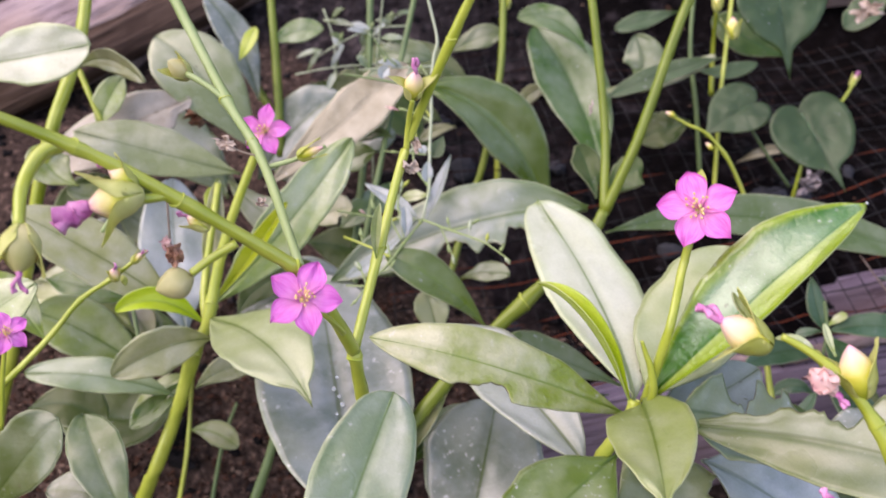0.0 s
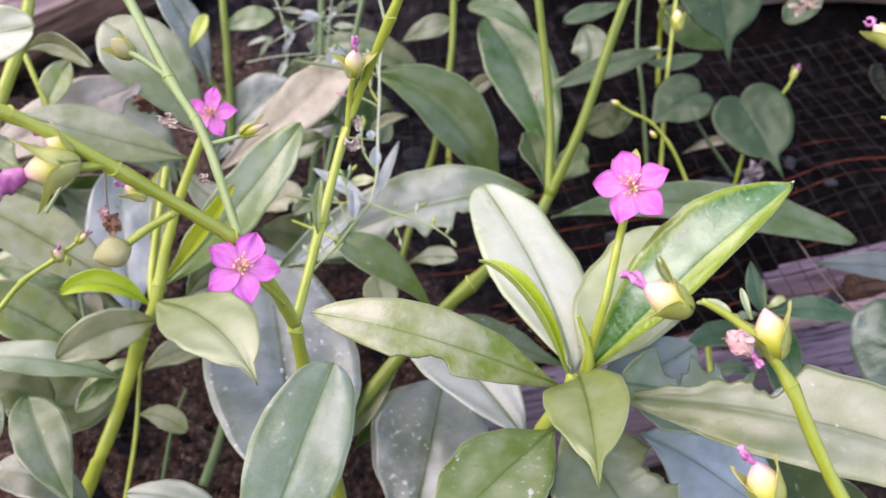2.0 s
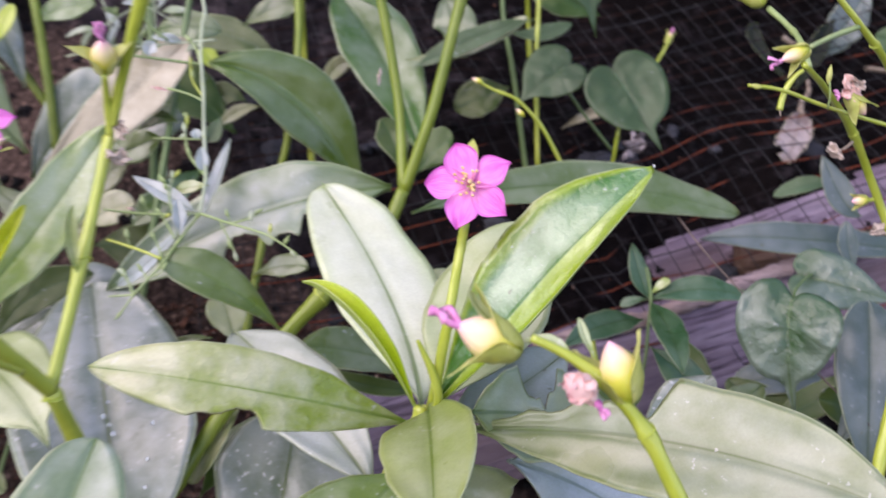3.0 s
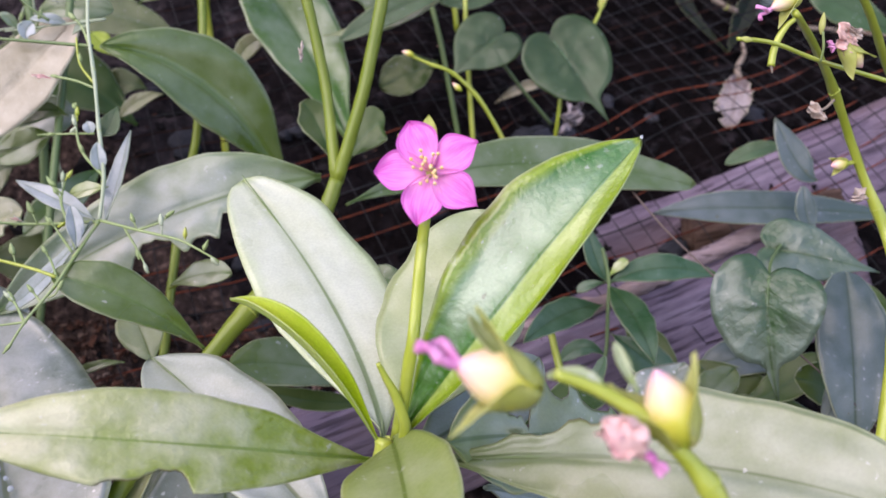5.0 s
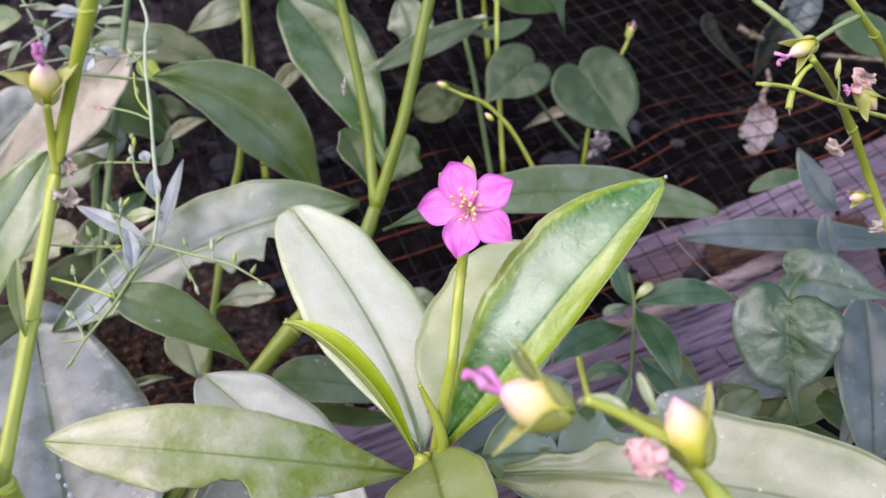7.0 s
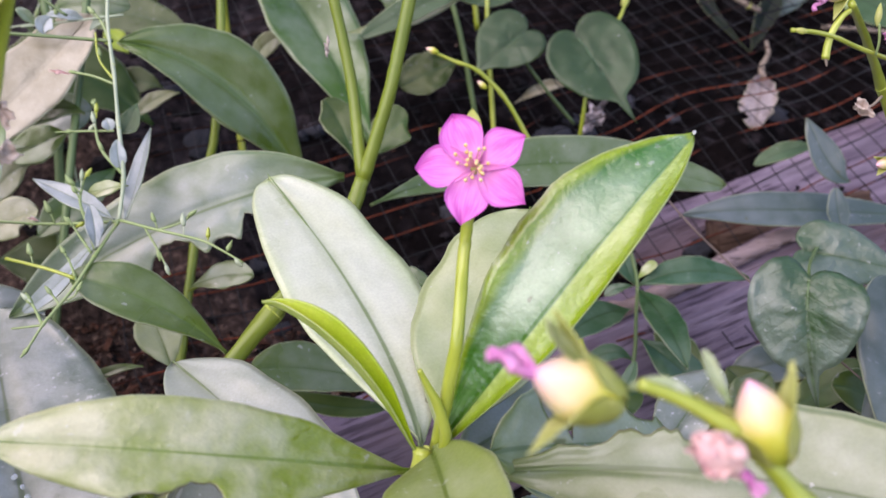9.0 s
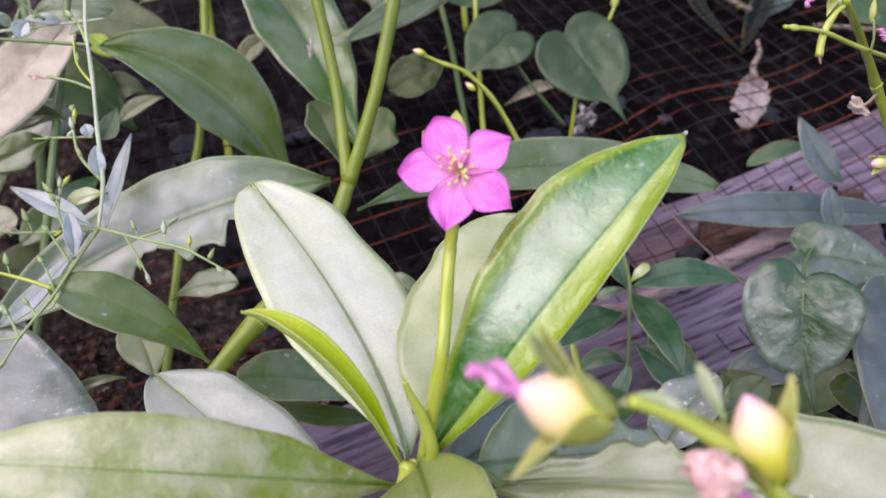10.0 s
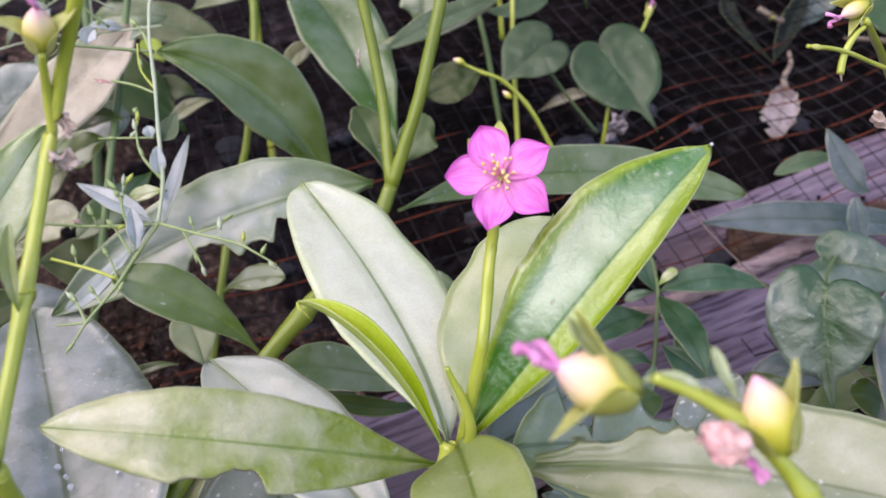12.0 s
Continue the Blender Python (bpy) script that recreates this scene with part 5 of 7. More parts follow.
leaf(side_plant, (-0.0797, 0.3447, 0.2611), (-0.0700, 0.3609, 0.2708), (-0.0484, 0.3745, 0.2744), 0.0177, (0.1286, -0.5130, 0.8487), "dark", fold=8)
leaf(side_plant, (-0.1175, 0.3358, 0.2455), (-0.1300, 0.3506, 0.2539), (-0.1505, 0.3605, 0.2529), 0.0177, (0.0529, -0.2210, 0.9738), "olive", fold=8)
leaf(side_plant, (-0.0982, 0.3239, 0.2426), (-0.1061, 0.3160, 0.2383), (-0.1183, 0.3053, 0.2285), 0.0117, (-0.0153, -0.5910, 0.8066), "pale", fold=10)

# tall forked plant with dark glossy leaves
rear_plant = thing("leafy_plant", (-0.0177, 0.3031, 0.1804), "tall forked plant with dark glossy leaves", "plant", "succulent flowering plants")
stem(rear_plant, [(-0.0113, 0.2618, 0.2330), (0.0065, 0.2788, 0.2569), (0.0292, 0.3005, 0.2792), (0.0537, 0.3204, 0.2978), (0.0721, 0.3331, 0.3128), (0.0799, 0.3414, 0.3255)], 0.00307, 0.00247, "stem_shaded", nodes=(0.55,))
stem(rear_plant, [(0.0799, 0.3412, 0.3251), (0.0784, 0.3610, 0.3569), (0.0701, 0.3780, 0.4011), (0.0643, 0.3884, 0.4271)], 0.00198, 0.00167, "stem_shaded")
stem(rear_plant, [(0.0799, 0.3412, 0.3251), (0.0903, 0.3484, 0.3541), (0.1009, 0.3602, 0.3924), (0.1052, 0.3664, 0.4053), (0.1126, 0.3767, 0.4268)], 0.00227, 0.00182, "stem_shaded")
stem(rear_plant, [(0.1008, 0.3607, 0.3934), (0.1049, 0.3649, 0.4021), (0.1100, 0.3706, 0.4140)], 0.00134, 0.00115, "stem_shaded")
leaf(rear_plant, (0.0672, 0.4392, 0.2810), (0.0375, 0.4428, 0.3265), (-0.0015, 0.4348, 0.3496), 0.0380, (0.4327, -0.7740, 0.4623), "teal", fold=22, peak=0.5, blunt=0.8, label='dark green leaf with a deep midrib')
leaf(rear_plant, (0.0995, 0.4659, 0.2893), (0.0804, 0.5078, 0.3297), (0.0556, 0.5351, 0.3628), 0.0443, (0.1350, -0.6795, 0.7212), "green", fold=14)
leaf(rear_plant, (0.0770, 0.3704, 0.3144), (0.0231, 0.3624, 0.3067), (-0.0377, 0.3503, 0.2798), 0.0362, (-0.1120, -0.6528, 0.7492), "mist", fold=15, peak=0.42, blunt=0.75, bites=((0.33, -1, 0.62, 0.05), (0.44, -1, 0.25, 0.04), (0.58, -1, 0.72, 0.07)), label='grey-green leaf with bitten edge')
leaf(rear_plant, (0.0855, 0.3631, 0.3062), (0.1585, 0.3859, 0.3088), (0.2407, 0.3885, 0.2925), 0.0236, (0.1729, -0.6637, 0.7277), "sage", fold=8, peak=0.6)
leaf(rear_plant, (0.0836, 0.4981, 0.3557), (0.0663, 0.5056, 0.3708), (0.0435, 0.5061, 0.3715), 0.0162, (0.0663, -0.8129, 0.5787), "green", fold=10)
leaf(rear_plant, (0.0049, 0.5166, 0.3466), (0.0213, 0.5206, 0.3552), (0.0362, 0.5224, 0.3591), 0.0150, (-0.0951, -0.7907, 0.6047), "sage", fold=10)
leaf(rear_plant, (-0.0361, 0.4951, 0.3473), (-0.0233, 0.4967, 0.3509), (-0.0037, 0.4957, 0.3491), 0.0162, (-0.0207, -0.7830, 0.6217), "green", fold=10)
leaf(rear_plant, (0.0845, 0.3976, 0.3086), (0.0800, 0.4137, 0.3188), (0.0748, 0.4179, 0.3275), 0.0159, (0.1572, -0.6309, 0.7598), "dark", fold=12)
leaf(rear_plant, (0.0900, 0.4070, 0.3052), (0.1007, 0.4122, 0.3161), (0.1077, 0.4136, 0.3191), 0.0190, (-0.3062, -0.6494, 0.6961), "dark", fold=8)
leaf(rear_plant, (0.0336, 0.3119, 0.2833), (0.0146, 0.3174, 0.2992), (-0.0091, 0.3215, 0.3094), 0.0172, (0.3457, -0.5609, 0.7523), "teal", fold=7, peak=0.66, blunt=0.5, taper=1.3)
stem(rear_plant, [(0.0206, 0.3526, 0.2830), (0.0262, 0.3508, 0.2863), (0.0314, 0.3479, 0.2897)], 0.00049, 0.00041, "stem_shaded")
leaf(rear_plant, (0.0214, 0.3494, 0.2860), (0.0325, 0.3462, 0.2913), (0.0426, 0.3416, 0.2936), 0.0101, (-0.4501, -0.5273, 0.7207), "ash", fold=10)
leaf(rear_plant, (0.0131, 0.3414, 0.2588), (0.0097, 0.3490, 0.2674), (0.0055, 0.3575, 0.2750), 0.0162, (0.0447, -0.6956, 0.7170), "mint", fold=6)
leaf(rear_plant, (0.0048, 0.3352, 0.2654), (-0.0058, 0.3367, 0.2637), (-0.0177, 0.3363, 0.2579), 0.0039, (-0.2890, -0.5497, 0.7837), "green", fold=15)
stem(rear_plant, [(0.0084, 0.3889, 0.2204), (0.0182, 0.4215, 0.2652), (0.0254, 0.4443, 0.2894), (0.0296, 0.4566, 0.3034), (0.0353, 0.4802, 0.3408), (0.0354, 0.5006, 0.3714), (0.0330, 0.5283, 0.4171)], 0.00183, 0.00186, "stem_shaded")
shred(rear_plant, (0.0710, 0.3541, 0.3654), 0.0040, seed=33, along=(0.15, 0.5, 0.85))
stem(rear_plant, [(-0.0449, 0.3681, 0.2191), (-0.0337, 0.3824, 0.2506), (-0.0244, 0.4212, 0.3054), (-0.0203, 0.4620, 0.3402), (-0.0157, 0.4898, 0.3724), (-0.0094, 0.5343, 0.4148)], 0.00163, 0.00149, "stem_dark")
leaf(rear_plant, (0.0916, 0.5020, 0.3330), (0.1249, 0.4988, 0.3413), (0.1562, 0.5007, 0.3581), 0.0105, (-0.2560, -0.7429, 0.6185), "olive", fold=10)
leaf(rear_plant, (0.0970, 0.3366, 0.2426), (0.0636, 0.3389, 0.2543), (0.0396, 0.3357, 0.2595), 0.0194, (0.2515, -0.5038, 0.8264), "sage", fold=7)
leaf(rear_plant, (0.0938, 0.3435, 0.2325), (0.0714, 0.3390, 0.2363), (0.0447, 0.3478, 0.2412), 0.0085, (0.1151, -0.4604, 0.8802), "dark", fold=7)
leaf(rear_plant, (0.1081, 0.3416, 0.2784), (0.0984, 0.3462, 0.2827), (0.0904, 0.3484, 0.2834), 0.0106, (0.0110, -0.5772, 0.8165), "green", fold=7)
leaf(rear_plant, (0.0203, 0.2958, 0.2633), (0.0104, 0.2827, 0.2563), (0.0027, 0.2772, 0.2426), 0.0113, (-0.2779, -0.5838, 0.7628), "fresh", fold=12)
leaf(rear_plant, (0.0687, 0.5116, 0.3304), (0.0567, 0.5127, 0.3273), (0.0483, 0.5094, 0.3175), 0.0098, (-0.0413, -0.9724, 0.2297), "olive", fold=8)
leaf(rear_plant, (0.0193, 0.5708, 0.3114), (-0.0121, 0.5854, 0.3248), (-0.0606, 0.6062, 0.3209), 0.0237, (-0.2220, -0.6883, 0.6907), "dark", fold=7)
leaf(rear_plant, (-0.0123, 0.5351, 0.3175), (-0.0173, 0.5389, 0.3223), (-0.0222, 0.5429, 0.3276), 0.0118, (0.2493, -0.6371, 0.7293), "lime", fold=10)
leaf(rear_plant, (0.0019, 0.5337, 0.2993), (-0.0109, 0.5379, 0.3016), (-0.0242, 0.5368, 0.2938), 0.0165, (-0.2223, -0.7470, 0.6266), "dark", fold=9)
leaf(rear_plant, (0.0120, 0.5105, 0.3038), (0.0005, 0.5115, 0.3007), (-0.0102, 0.5101, 0.2933), 0.0079, (-0.2580, -0.7736, 0.5788), "olive", fold=9)
leaf(rear_plant, (-0.0186, 0.4340, 0.3207), (-0.0305, 0.4375, 0.3220), (-0.0453, 0.4383, 0.3170), 0.0103, (-0.2055, -0.7196, 0.6633), "green", fold=9)
leaf(rear_plant, (-0.0280, 0.4422, 0.3103), (-0.0378, 0.4425, 0.3065), (-0.0517, 0.4421, 0.2998), 0.0162, (-0.2524, -0.7758, 0.5783), "spring", fold=9)
leaf(rear_plant, (-0.0442, 0.4394, 0.2979), (-0.0534, 0.4393, 0.2937), (-0.0632, 0.4361, 0.2835), 0.0152, (-0.2445, -0.8238, 0.5115), "olive", fold=9)

# plant with broad tan-backed leaves
tan_leaf_plant = thing("leafy_plant", (-0.0974, 0.4464, 0.2457), "plant with broad tan-backed leaves", "plant", "succulent flowering plants")
leaf(tan_leaf_plant, (-0.0798, 0.4061, 0.3005), (-0.0421, 0.4309, 0.3293), (-0.0143, 0.4545, 0.3558), 0.0286, (-0.0394, -0.7280, 0.6844), "tan", fold=6, label='broad leaf with a pinkish tan underside')
leaf(tan_leaf_plant, (-0.0982, 0.4634, 0.2808), (-0.0789, 0.4765, 0.3082), (-0.0542, 0.4855, 0.3272), 0.0343, (-0.1580, -0.8251, 0.5424), "blue", fold=6)
leaf(tan_leaf_plant, (-0.0175, 0.4838, 0.2784), (-0.0310, 0.4591, 0.2730), (-0.0481, 0.4439, 0.2643), 0.0180, (0.1769, -0.4458, 0.8775), "green", fold=10)
leaf(tan_leaf_plant, (-0.0600, 0.3978, 0.2836), (-0.0462, 0.4012, 0.2909), (-0.0350, 0.4027, 0.2941), 0.0159, (-0.1458, -0.7171, 0.6815), "olive", fold=10, bites=((0.7, 1, 0.5, 0.1),))
leaf(tan_leaf_plant, (-0.0685, 0.4484, 0.2503), (-0.0456, 0.4475, 0.2487), (-0.0125, 0.4425, 0.2390), 0.0289, (0.0975, -0.5988, 0.7949), "dark", fold=6)
stem(tan_leaf_plant, [(-0.0408, 0.4476, 0.2490), (-0.0387, 0.4674, 0.2901), (-0.0390, 0.4929, 0.3427), (-0.0415, 0.5155, 0.3893), (-0.0449, 0.5352, 0.4301)], 0.00213, 0.00186, "stem_dark")
stem(tan_leaf_plant, [(-0.0860, 0.4693, 0.2932), (-0.0898, 0.4848, 0.3251), (-0.0966, 0.5059, 0.3686), (-0.1048, 0.5340, 0.4266)], 0.00239, 0.00213, "stem_shaded")
stem(tan_leaf_plant, [(-0.0912, 0.4874, 0.3075), (-0.1058, 0.4972, 0.3275), (-0.1208, 0.5099, 0.3535)], 0.00217, 0.00190, "stem_shaded")
leaf(tan_leaf_plant, (-0.1096, 0.4872, 0.3298), (-0.1266, 0.4926, 0.3405), (-0.1474, 0.5020, 0.3598), 0.0123, (0.3170, -0.6284, 0.7103), "green", fold=10)
leaf(tan_leaf_plant, (-0.1009, 0.4832, 0.3216), (-0.1142, 0.4970, 0.3500), (-0.1354, 0.5094, 0.3751), 0.0216, (0.4783, -0.6270, 0.6149), "blue", fold=8)
leaf(tan_leaf_plant, (-0.0948, 0.4974, 0.3511), (-0.0823, 0.5005, 0.3577), (-0.0662, 0.5015, 0.3601), 0.0144, (-0.0576, -0.8257, 0.5612), "green", fold=8)
leaf(tan_leaf_plant, (-0.1108, 0.4829, 0.3438), (-0.1066, 0.4871, 0.3526), (-0.1024, 0.4914, 0.3614), 0.0085, (-0.1121, -0.8742, 0.4725), "lime", fold=10)
leaf(tan_leaf_plant, (-0.0993, 0.4895, 0.2888), (-0.0795, 0.4746, 0.2813), (-0.0549, 0.4671, 0.2891), 0.0147, (-0.2838, -0.5510, 0.7848), "green", fold=8)
leaf(tan_leaf_plant, (-0.0035, 0.5201, 0.2847), (-0.0299, 0.5304, 0.3057), (-0.0519, 0.5347, 0.3140), 0.0357, (0.2033, -0.7004, 0.6842), "dark", fold=6)
leaf(tan_leaf_plant, (-0.0829, 0.5470, 0.3161), (-0.0607, 0.5443, 0.3109), (-0.0396, 0.5495, 0.3219), 0.0323, (-0.0435, -0.7619, 0.6462), "dark", fold=6)

# wispy weed with slim bluish leaves and tiny buds
wispy_weed = thing("weed", (-0.0326, 0.2972, 0.2433), "wispy weed with slim bluish leaves and tiny buds", "weed")
stem(wispy_weed, [(-0.0320, 0.4600, 0.2400), (-0.0330, 0.4720, 0.3300), (-0.0240, 0.4500, 0.4050), (-0.0100, 0.4080, 0.4180), (0.0040, 0.3888, 0.3866), (0.0039, 0.3823, 0.3766), (0.0036, 0.3767, 0.3682), (0.0046, 0.3679, 0.3544), (0.0050, 0.3592, 0.3426), (0.0061, 0.3472, 0.3295), (0.0043, 0.3372, 0.3186)], 0.00050, 0.00058, "stem_mist", nodes=(0.45, 0.68, 0.81, 0.91))
stem(wispy_weed, [(0.0043, 0.3372, 0.3186), (-0.0024, 0.3261, 0.3123), (-0.0077, 0.3156, 0.3077), (-0.0141, 0.3056, 0.3035), (-0.0188, 0.2982, 0.2986)], 0.00055, 0.00032, "stem_pale", nodes=(0.01, 0.25, 0.5, 0.75))
leaf(wispy_weed, (0.0062, 0.3370, 0.3191), (0.0096, 0.3494, 0.3264), (0.0138, 0.3632, 0.3388), 0.0068, (-0.55, -0.75, 0.35), "frost", fold=14, peak=0.42, blunt=0.8, cup=0.2)
leaf(wispy_weed, (0.0028, 0.3377, 0.3189), (-0.0085, 0.3467, 0.3221), (-0.0231, 0.3586, 0.3250), 0.0074, (0.19, -0.58, 0.79), "frost", fold=12, peak=0.5, blunt=0.8)
leaf(wispy_weed, (0.0052, 0.3487, 0.3296), (0.0048, 0.3503, 0.3345), (0.0049, 0.3527, 0.3391), 0.0052, (0.2, -0.9, 0.4), "frost", fold=14, peak=0.45, blunt=0.7)
leaf(wispy_weed, (0.0057, 0.3593, 0.3388), (0.0079, 0.3623, 0.3410), (0.0101, 0.3678, 0.3458), 0.0078, (-0.27, -0.8, 0.54), "vine", fold=14, peak=0.4, blunt=0.9)
leaf(wispy_weed, (0.0070, 0.3454, 0.3265), (-0.0002, 0.3483, 0.3245), (-0.0062, 0.3509, 0.3223), 0.0062, (0.1, -0.55, 0.82), "pale", fold=10)
leaf(wispy_weed, (0.0022, 0.3357, 0.3192), (-0.0147, 0.3324, 0.3014), (-0.0280, 0.3335, 0.2913), 0.0060, (-0.2, -0.7, 0.68), "frost", fold=10)
leaf(wispy_weed, (-0.0021, 0.3281, 0.3140), (-0.0021, 0.3322, 0.3194), (-0.0033, 0.3365, 0.3248), 0.0055, (0.3, -0.85, 0.4), "frost", fold=14, peak=0.5)
leaf(wispy_weed, (0.0011, 0.3614, 0.3430), (0.0019, 0.3596, 0.3421), (0.0023, 0.3584, 0.3399), 0.0042, (0.2, -0.9, 0.4), "frost", fold=12)
bud_twig(wispy_weed, [(0.0043, 0.3372, 0.3186), (0.0165, 0.3276, 0.3190), (0.0290, 0.3180, 0.3196), (0.0345, 0.3129, 0.3188), (0.0410, 0.3078, 0.3165)], [((0.0165, 0.3276, 0.3190), (0.0152, 0.3306, 0.3220)), ((0.0244, 0.3213, 0.3193), (0.0244, 0.3247, 0.3235)), ((0.0314, 0.3166, 0.3201), (0.0316, 0.3176, 0.3221)), ((0.0368, 0.3111, 0.3188), (0.0376, 0.3117, 0.3202)), ((0.0390, 0.3085, 0.3171), (0.0400, 0.3079, 0.3162))], 0.0005, 0.0003, "stem_pale")
bud_twig(wispy_weed, [(0.0168, 0.3275, 0.3191), (0.0232, 0.3271, 0.3211), (0.0275, 0.3286, 0.3235)], [((0.0257, 0.3275, 0.3229), (0.0271, 0.3277, 0.3238))], 0.00035, 0.00025, "stem_pale")
bud_twig(wispy_weed, [(0.0125, 0.3306, 0.3185), (0.0161, 0.3248, 0.3136), (0.0192, 0.3198, 0.3079)], [((0.0161, 0.3248, 0.3136), (0.0163, 0.3239, 0.3121)), ((0.0179, 0.3217, 0.3108), (0.0185, 0.3205, 0.3089))], 0.00035, 0.00025, "stem_pale")
bud_twig(wispy_weed, [(0.0043, 0.3370, 0.3183), (-0.0089, 0.3423, 0.3160), (-0.0215, 0.3478, 0.3142), (-0.0340, 0.3527, 0.3135)], [((-0.0159, 0.3448, 0.3154), (-0.0182, 0.3487, 0.3195)), ((-0.0205, 0.3476, 0.3142), (-0.0227, 0.3489, 0.3157)), ((-0.0070, 0.3411, 0.3166), (-0.0081, 0.3410, 0.3160))], 0.00055, 0.00045, "stem_pale")
bud_twig(wispy_weed, [(0.0035, 0.3581, 0.3400), (-0.0046, 0.3618, 0.3389), (-0.0157, 0.3669, 0.3372)], [((-0.0097, 0.3638, 0.3383), (-0.0116, 0.3651, 0.3378)), ((-0.0046, 0.3618, 0.3389), (-0.0034, 0.3622, 0.3402))], 0.0004, 0.00025, "stem_pale")
bud_twig(wispy_weed, [(0.0063, 0.3471, 0.3292), (-0.0001, 0.3538, 0.3348), (-0.0021, 0.3595, 0.3402), (-0.0020, 0.3660, 0.3480)], [((-0.0001, 0.3538, 0.3348), (-0.0006, 0.3548, 0.3364)), ((-0.0020, 0.3591, 0.3394), (-0.0026, 0.3615, 0.3437)), ((-0.0016, 0.3611, 0.3433), (-0.0013, 0.3627, 0.3464)), ((-0.0017, 0.3627, 0.3464), (-0.0026, 0.3657, 0.3471))], 0.0006, 0.0003, "stem_pale")
bud_twig(wispy_weed, [(-0.0022, 0.3289, 0.3133), (-0.0048, 0.3354, 0.3199), (-0.0065, 0.3406, 0.3247), (-0.0044, 0.3461, 0.3314)], [((-0.0065, 0.3406, 0.3247), (-0.0082, 0.3426, 0.3276)), ((-0.0059, 0.3421, 0.3277), (-0.0054, 0.3441, 0.3316)), ((-0.0047, 0.3432, 0.3302), (-0.0032, 0.3439, 0.3322)), ((-0.0062, 0.3414, 0.3262), (-0.0093, 0.3441, 0.3298))], 0.0006, 0.0003, "stem_pale")
bud_twig(wispy_weed, [(-0.0033, 0.3277, 0.3128), (-0.0076, 0.3335, 0.3174), (-0.0101, 0.3370, 0.3206)], [((-0.0088, 0.3346, 0.3188), (-0.0105, 0.3368, 0.3201))], 0.0004, 0.0003, "stem_pale")
bud_twig(wispy_weed, [(-0.0068, 0.3182, 0.3088), (-0.0088, 0.3232, 0.3127), (-0.0111, 0.3265, 0.3158)], [((-0.0095, 0.3241, 0.3141), (-0.0108, 0.3262, 0.3154))], 0.0004, 0.0003, "stem_pale")
bud_twig(wispy_weed, [(-0.0072, 0.3187, 0.3095), (-0.0153, 0.3236, 0.3107), (-0.0276, 0.3295, 0.3121)], [((-0.0195, 0.3259, 0.3110), (-0.0206, 0.3294, 0.3148))], 0.0006, 0.0005, "stem")
bud_twig(wispy_weed, [(-0.0108, 0.3114, 0.3050), (-0.0128, 0.3140, 0.3068), (-0.0142, 0.3152, 0.3086)], [((-0.0128, 0.3140, 0.3068), (-0.0141, 0.3151, 0.3084))], 0.0004, 0.0003, "stem_pale")
bud_twig(wispy_weed, [(-0.0149, 0.3054, 0.3028), (-0.0168, 0.3087, 0.3061), (-0.0189, 0.3118, 0.3088)], [((-0.0165, 0.3080, 0.3050), (-0.0187, 0.3115, 0.3082)), ((-0.0177, 0.3098, 0.3077), (-0.0198, 0.3120, 0.3088))], 0.00045, 0.0003, "stem_pale")
bud_twig(wispy_weed, [(-0.0091, 0.3126, 0.3059), (-0.0066, 0.3128, 0.3073), (-0.0052, 0.3149, 0.3096)], [((-0.0066, 0.3128, 0.3073), (-0.0052, 0.3146, 0.3092))], 0.0003, 0.00025, "stem_pale")
bud_twig(wispy_weed, [(-0.0142, 0.3052, 0.3028), (-0.0175, 0.3057, 0.3024), (-0.0233, 0.3067, 0.3016)], [], 0.0004, 0.0003, "stem_pale")
bud_twig(wispy_weed, [(-0.0177, 0.2997, 0.2996), (-0.0187, 0.2993, 0.2985), (-0.0201, 0.2979, 0.2975)], [((-0.0177, 0.2997, 0.2996), (-0.0190, 0.2992, 0.2983))], 0.0003, 0.0003, "stem_pale")
bud_twig(wispy_weed, [(0.0043, 0.3669, 0.3524), (-0.0018, 0.3713, 0.3537), (-0.0097, 0.3759, 0.3543)], [((-0.0054, 0.3735, 0.3539), (-0.0091, 0.3756, 0.3542))], 0.0004, 0.0004, "stem_pale")
bud_twig(wispy_weed, [(0.0045, 0.3675, 0.3536), (-0.0001, 0.3737, 0.3587), (-0.0010, 0.3799, 0.3657)], [((0.0003, 0.3730, 0.3576), (-0.0001, 0.3758, 0.3605))], 0.0004, 0.0003, "stem")
bud_twig(wispy_weed, [(0.0037, 0.3746, 0.3642), (0.0011, 0.3812, 0.3689), (-0.0025, 0.3859, 0.3719)], [((0.0008, 0.3814, 0.3693), (-0.0023, 0.3857, 0.3716))], 0.0005, 0.0003, "stem_pale")
bud_twig(wispy_weed, [(0.0044, 0.3754, 0.3640), (-0.0112, 0.3875, 0.3624), (-0.0276, 0.3998, 0.3608), (-0.0401, 0.4079, 0.3598)], [], 0.0006, 0.0006, "stem_dark")
bud_twig(wispy_weed, [(-0.0146, 0.4103, 0.3645), (-0.0217, 0.4145, 0.3692), (-0.0269, 0.4186, 0.3746)], [], 0.0005, 0.0005, "stem_dark")
leaf(wispy_weed, (-0.0198, 0.3960, 0.3615), (-0.0199, 0.3973, 0.3640), (-0.0174, 0.3982, 0.3667), 0.0065, (0.2, -0.9, 0.4), "frost", fold=20)
shred(wispy_weed, (-0.0135, 0.3764, 0.3541), 0.0040, seed=44, mat=BLUSH, along=(-0.9, 0.4, 0.02))
shred(wispy_weed, (-0.0225, 0.3477, 0.3159), 0.0024, seed=45, mat=BLUSH, along=(-0.9, 0.3, 0.2))
rnd = random.Random(8)
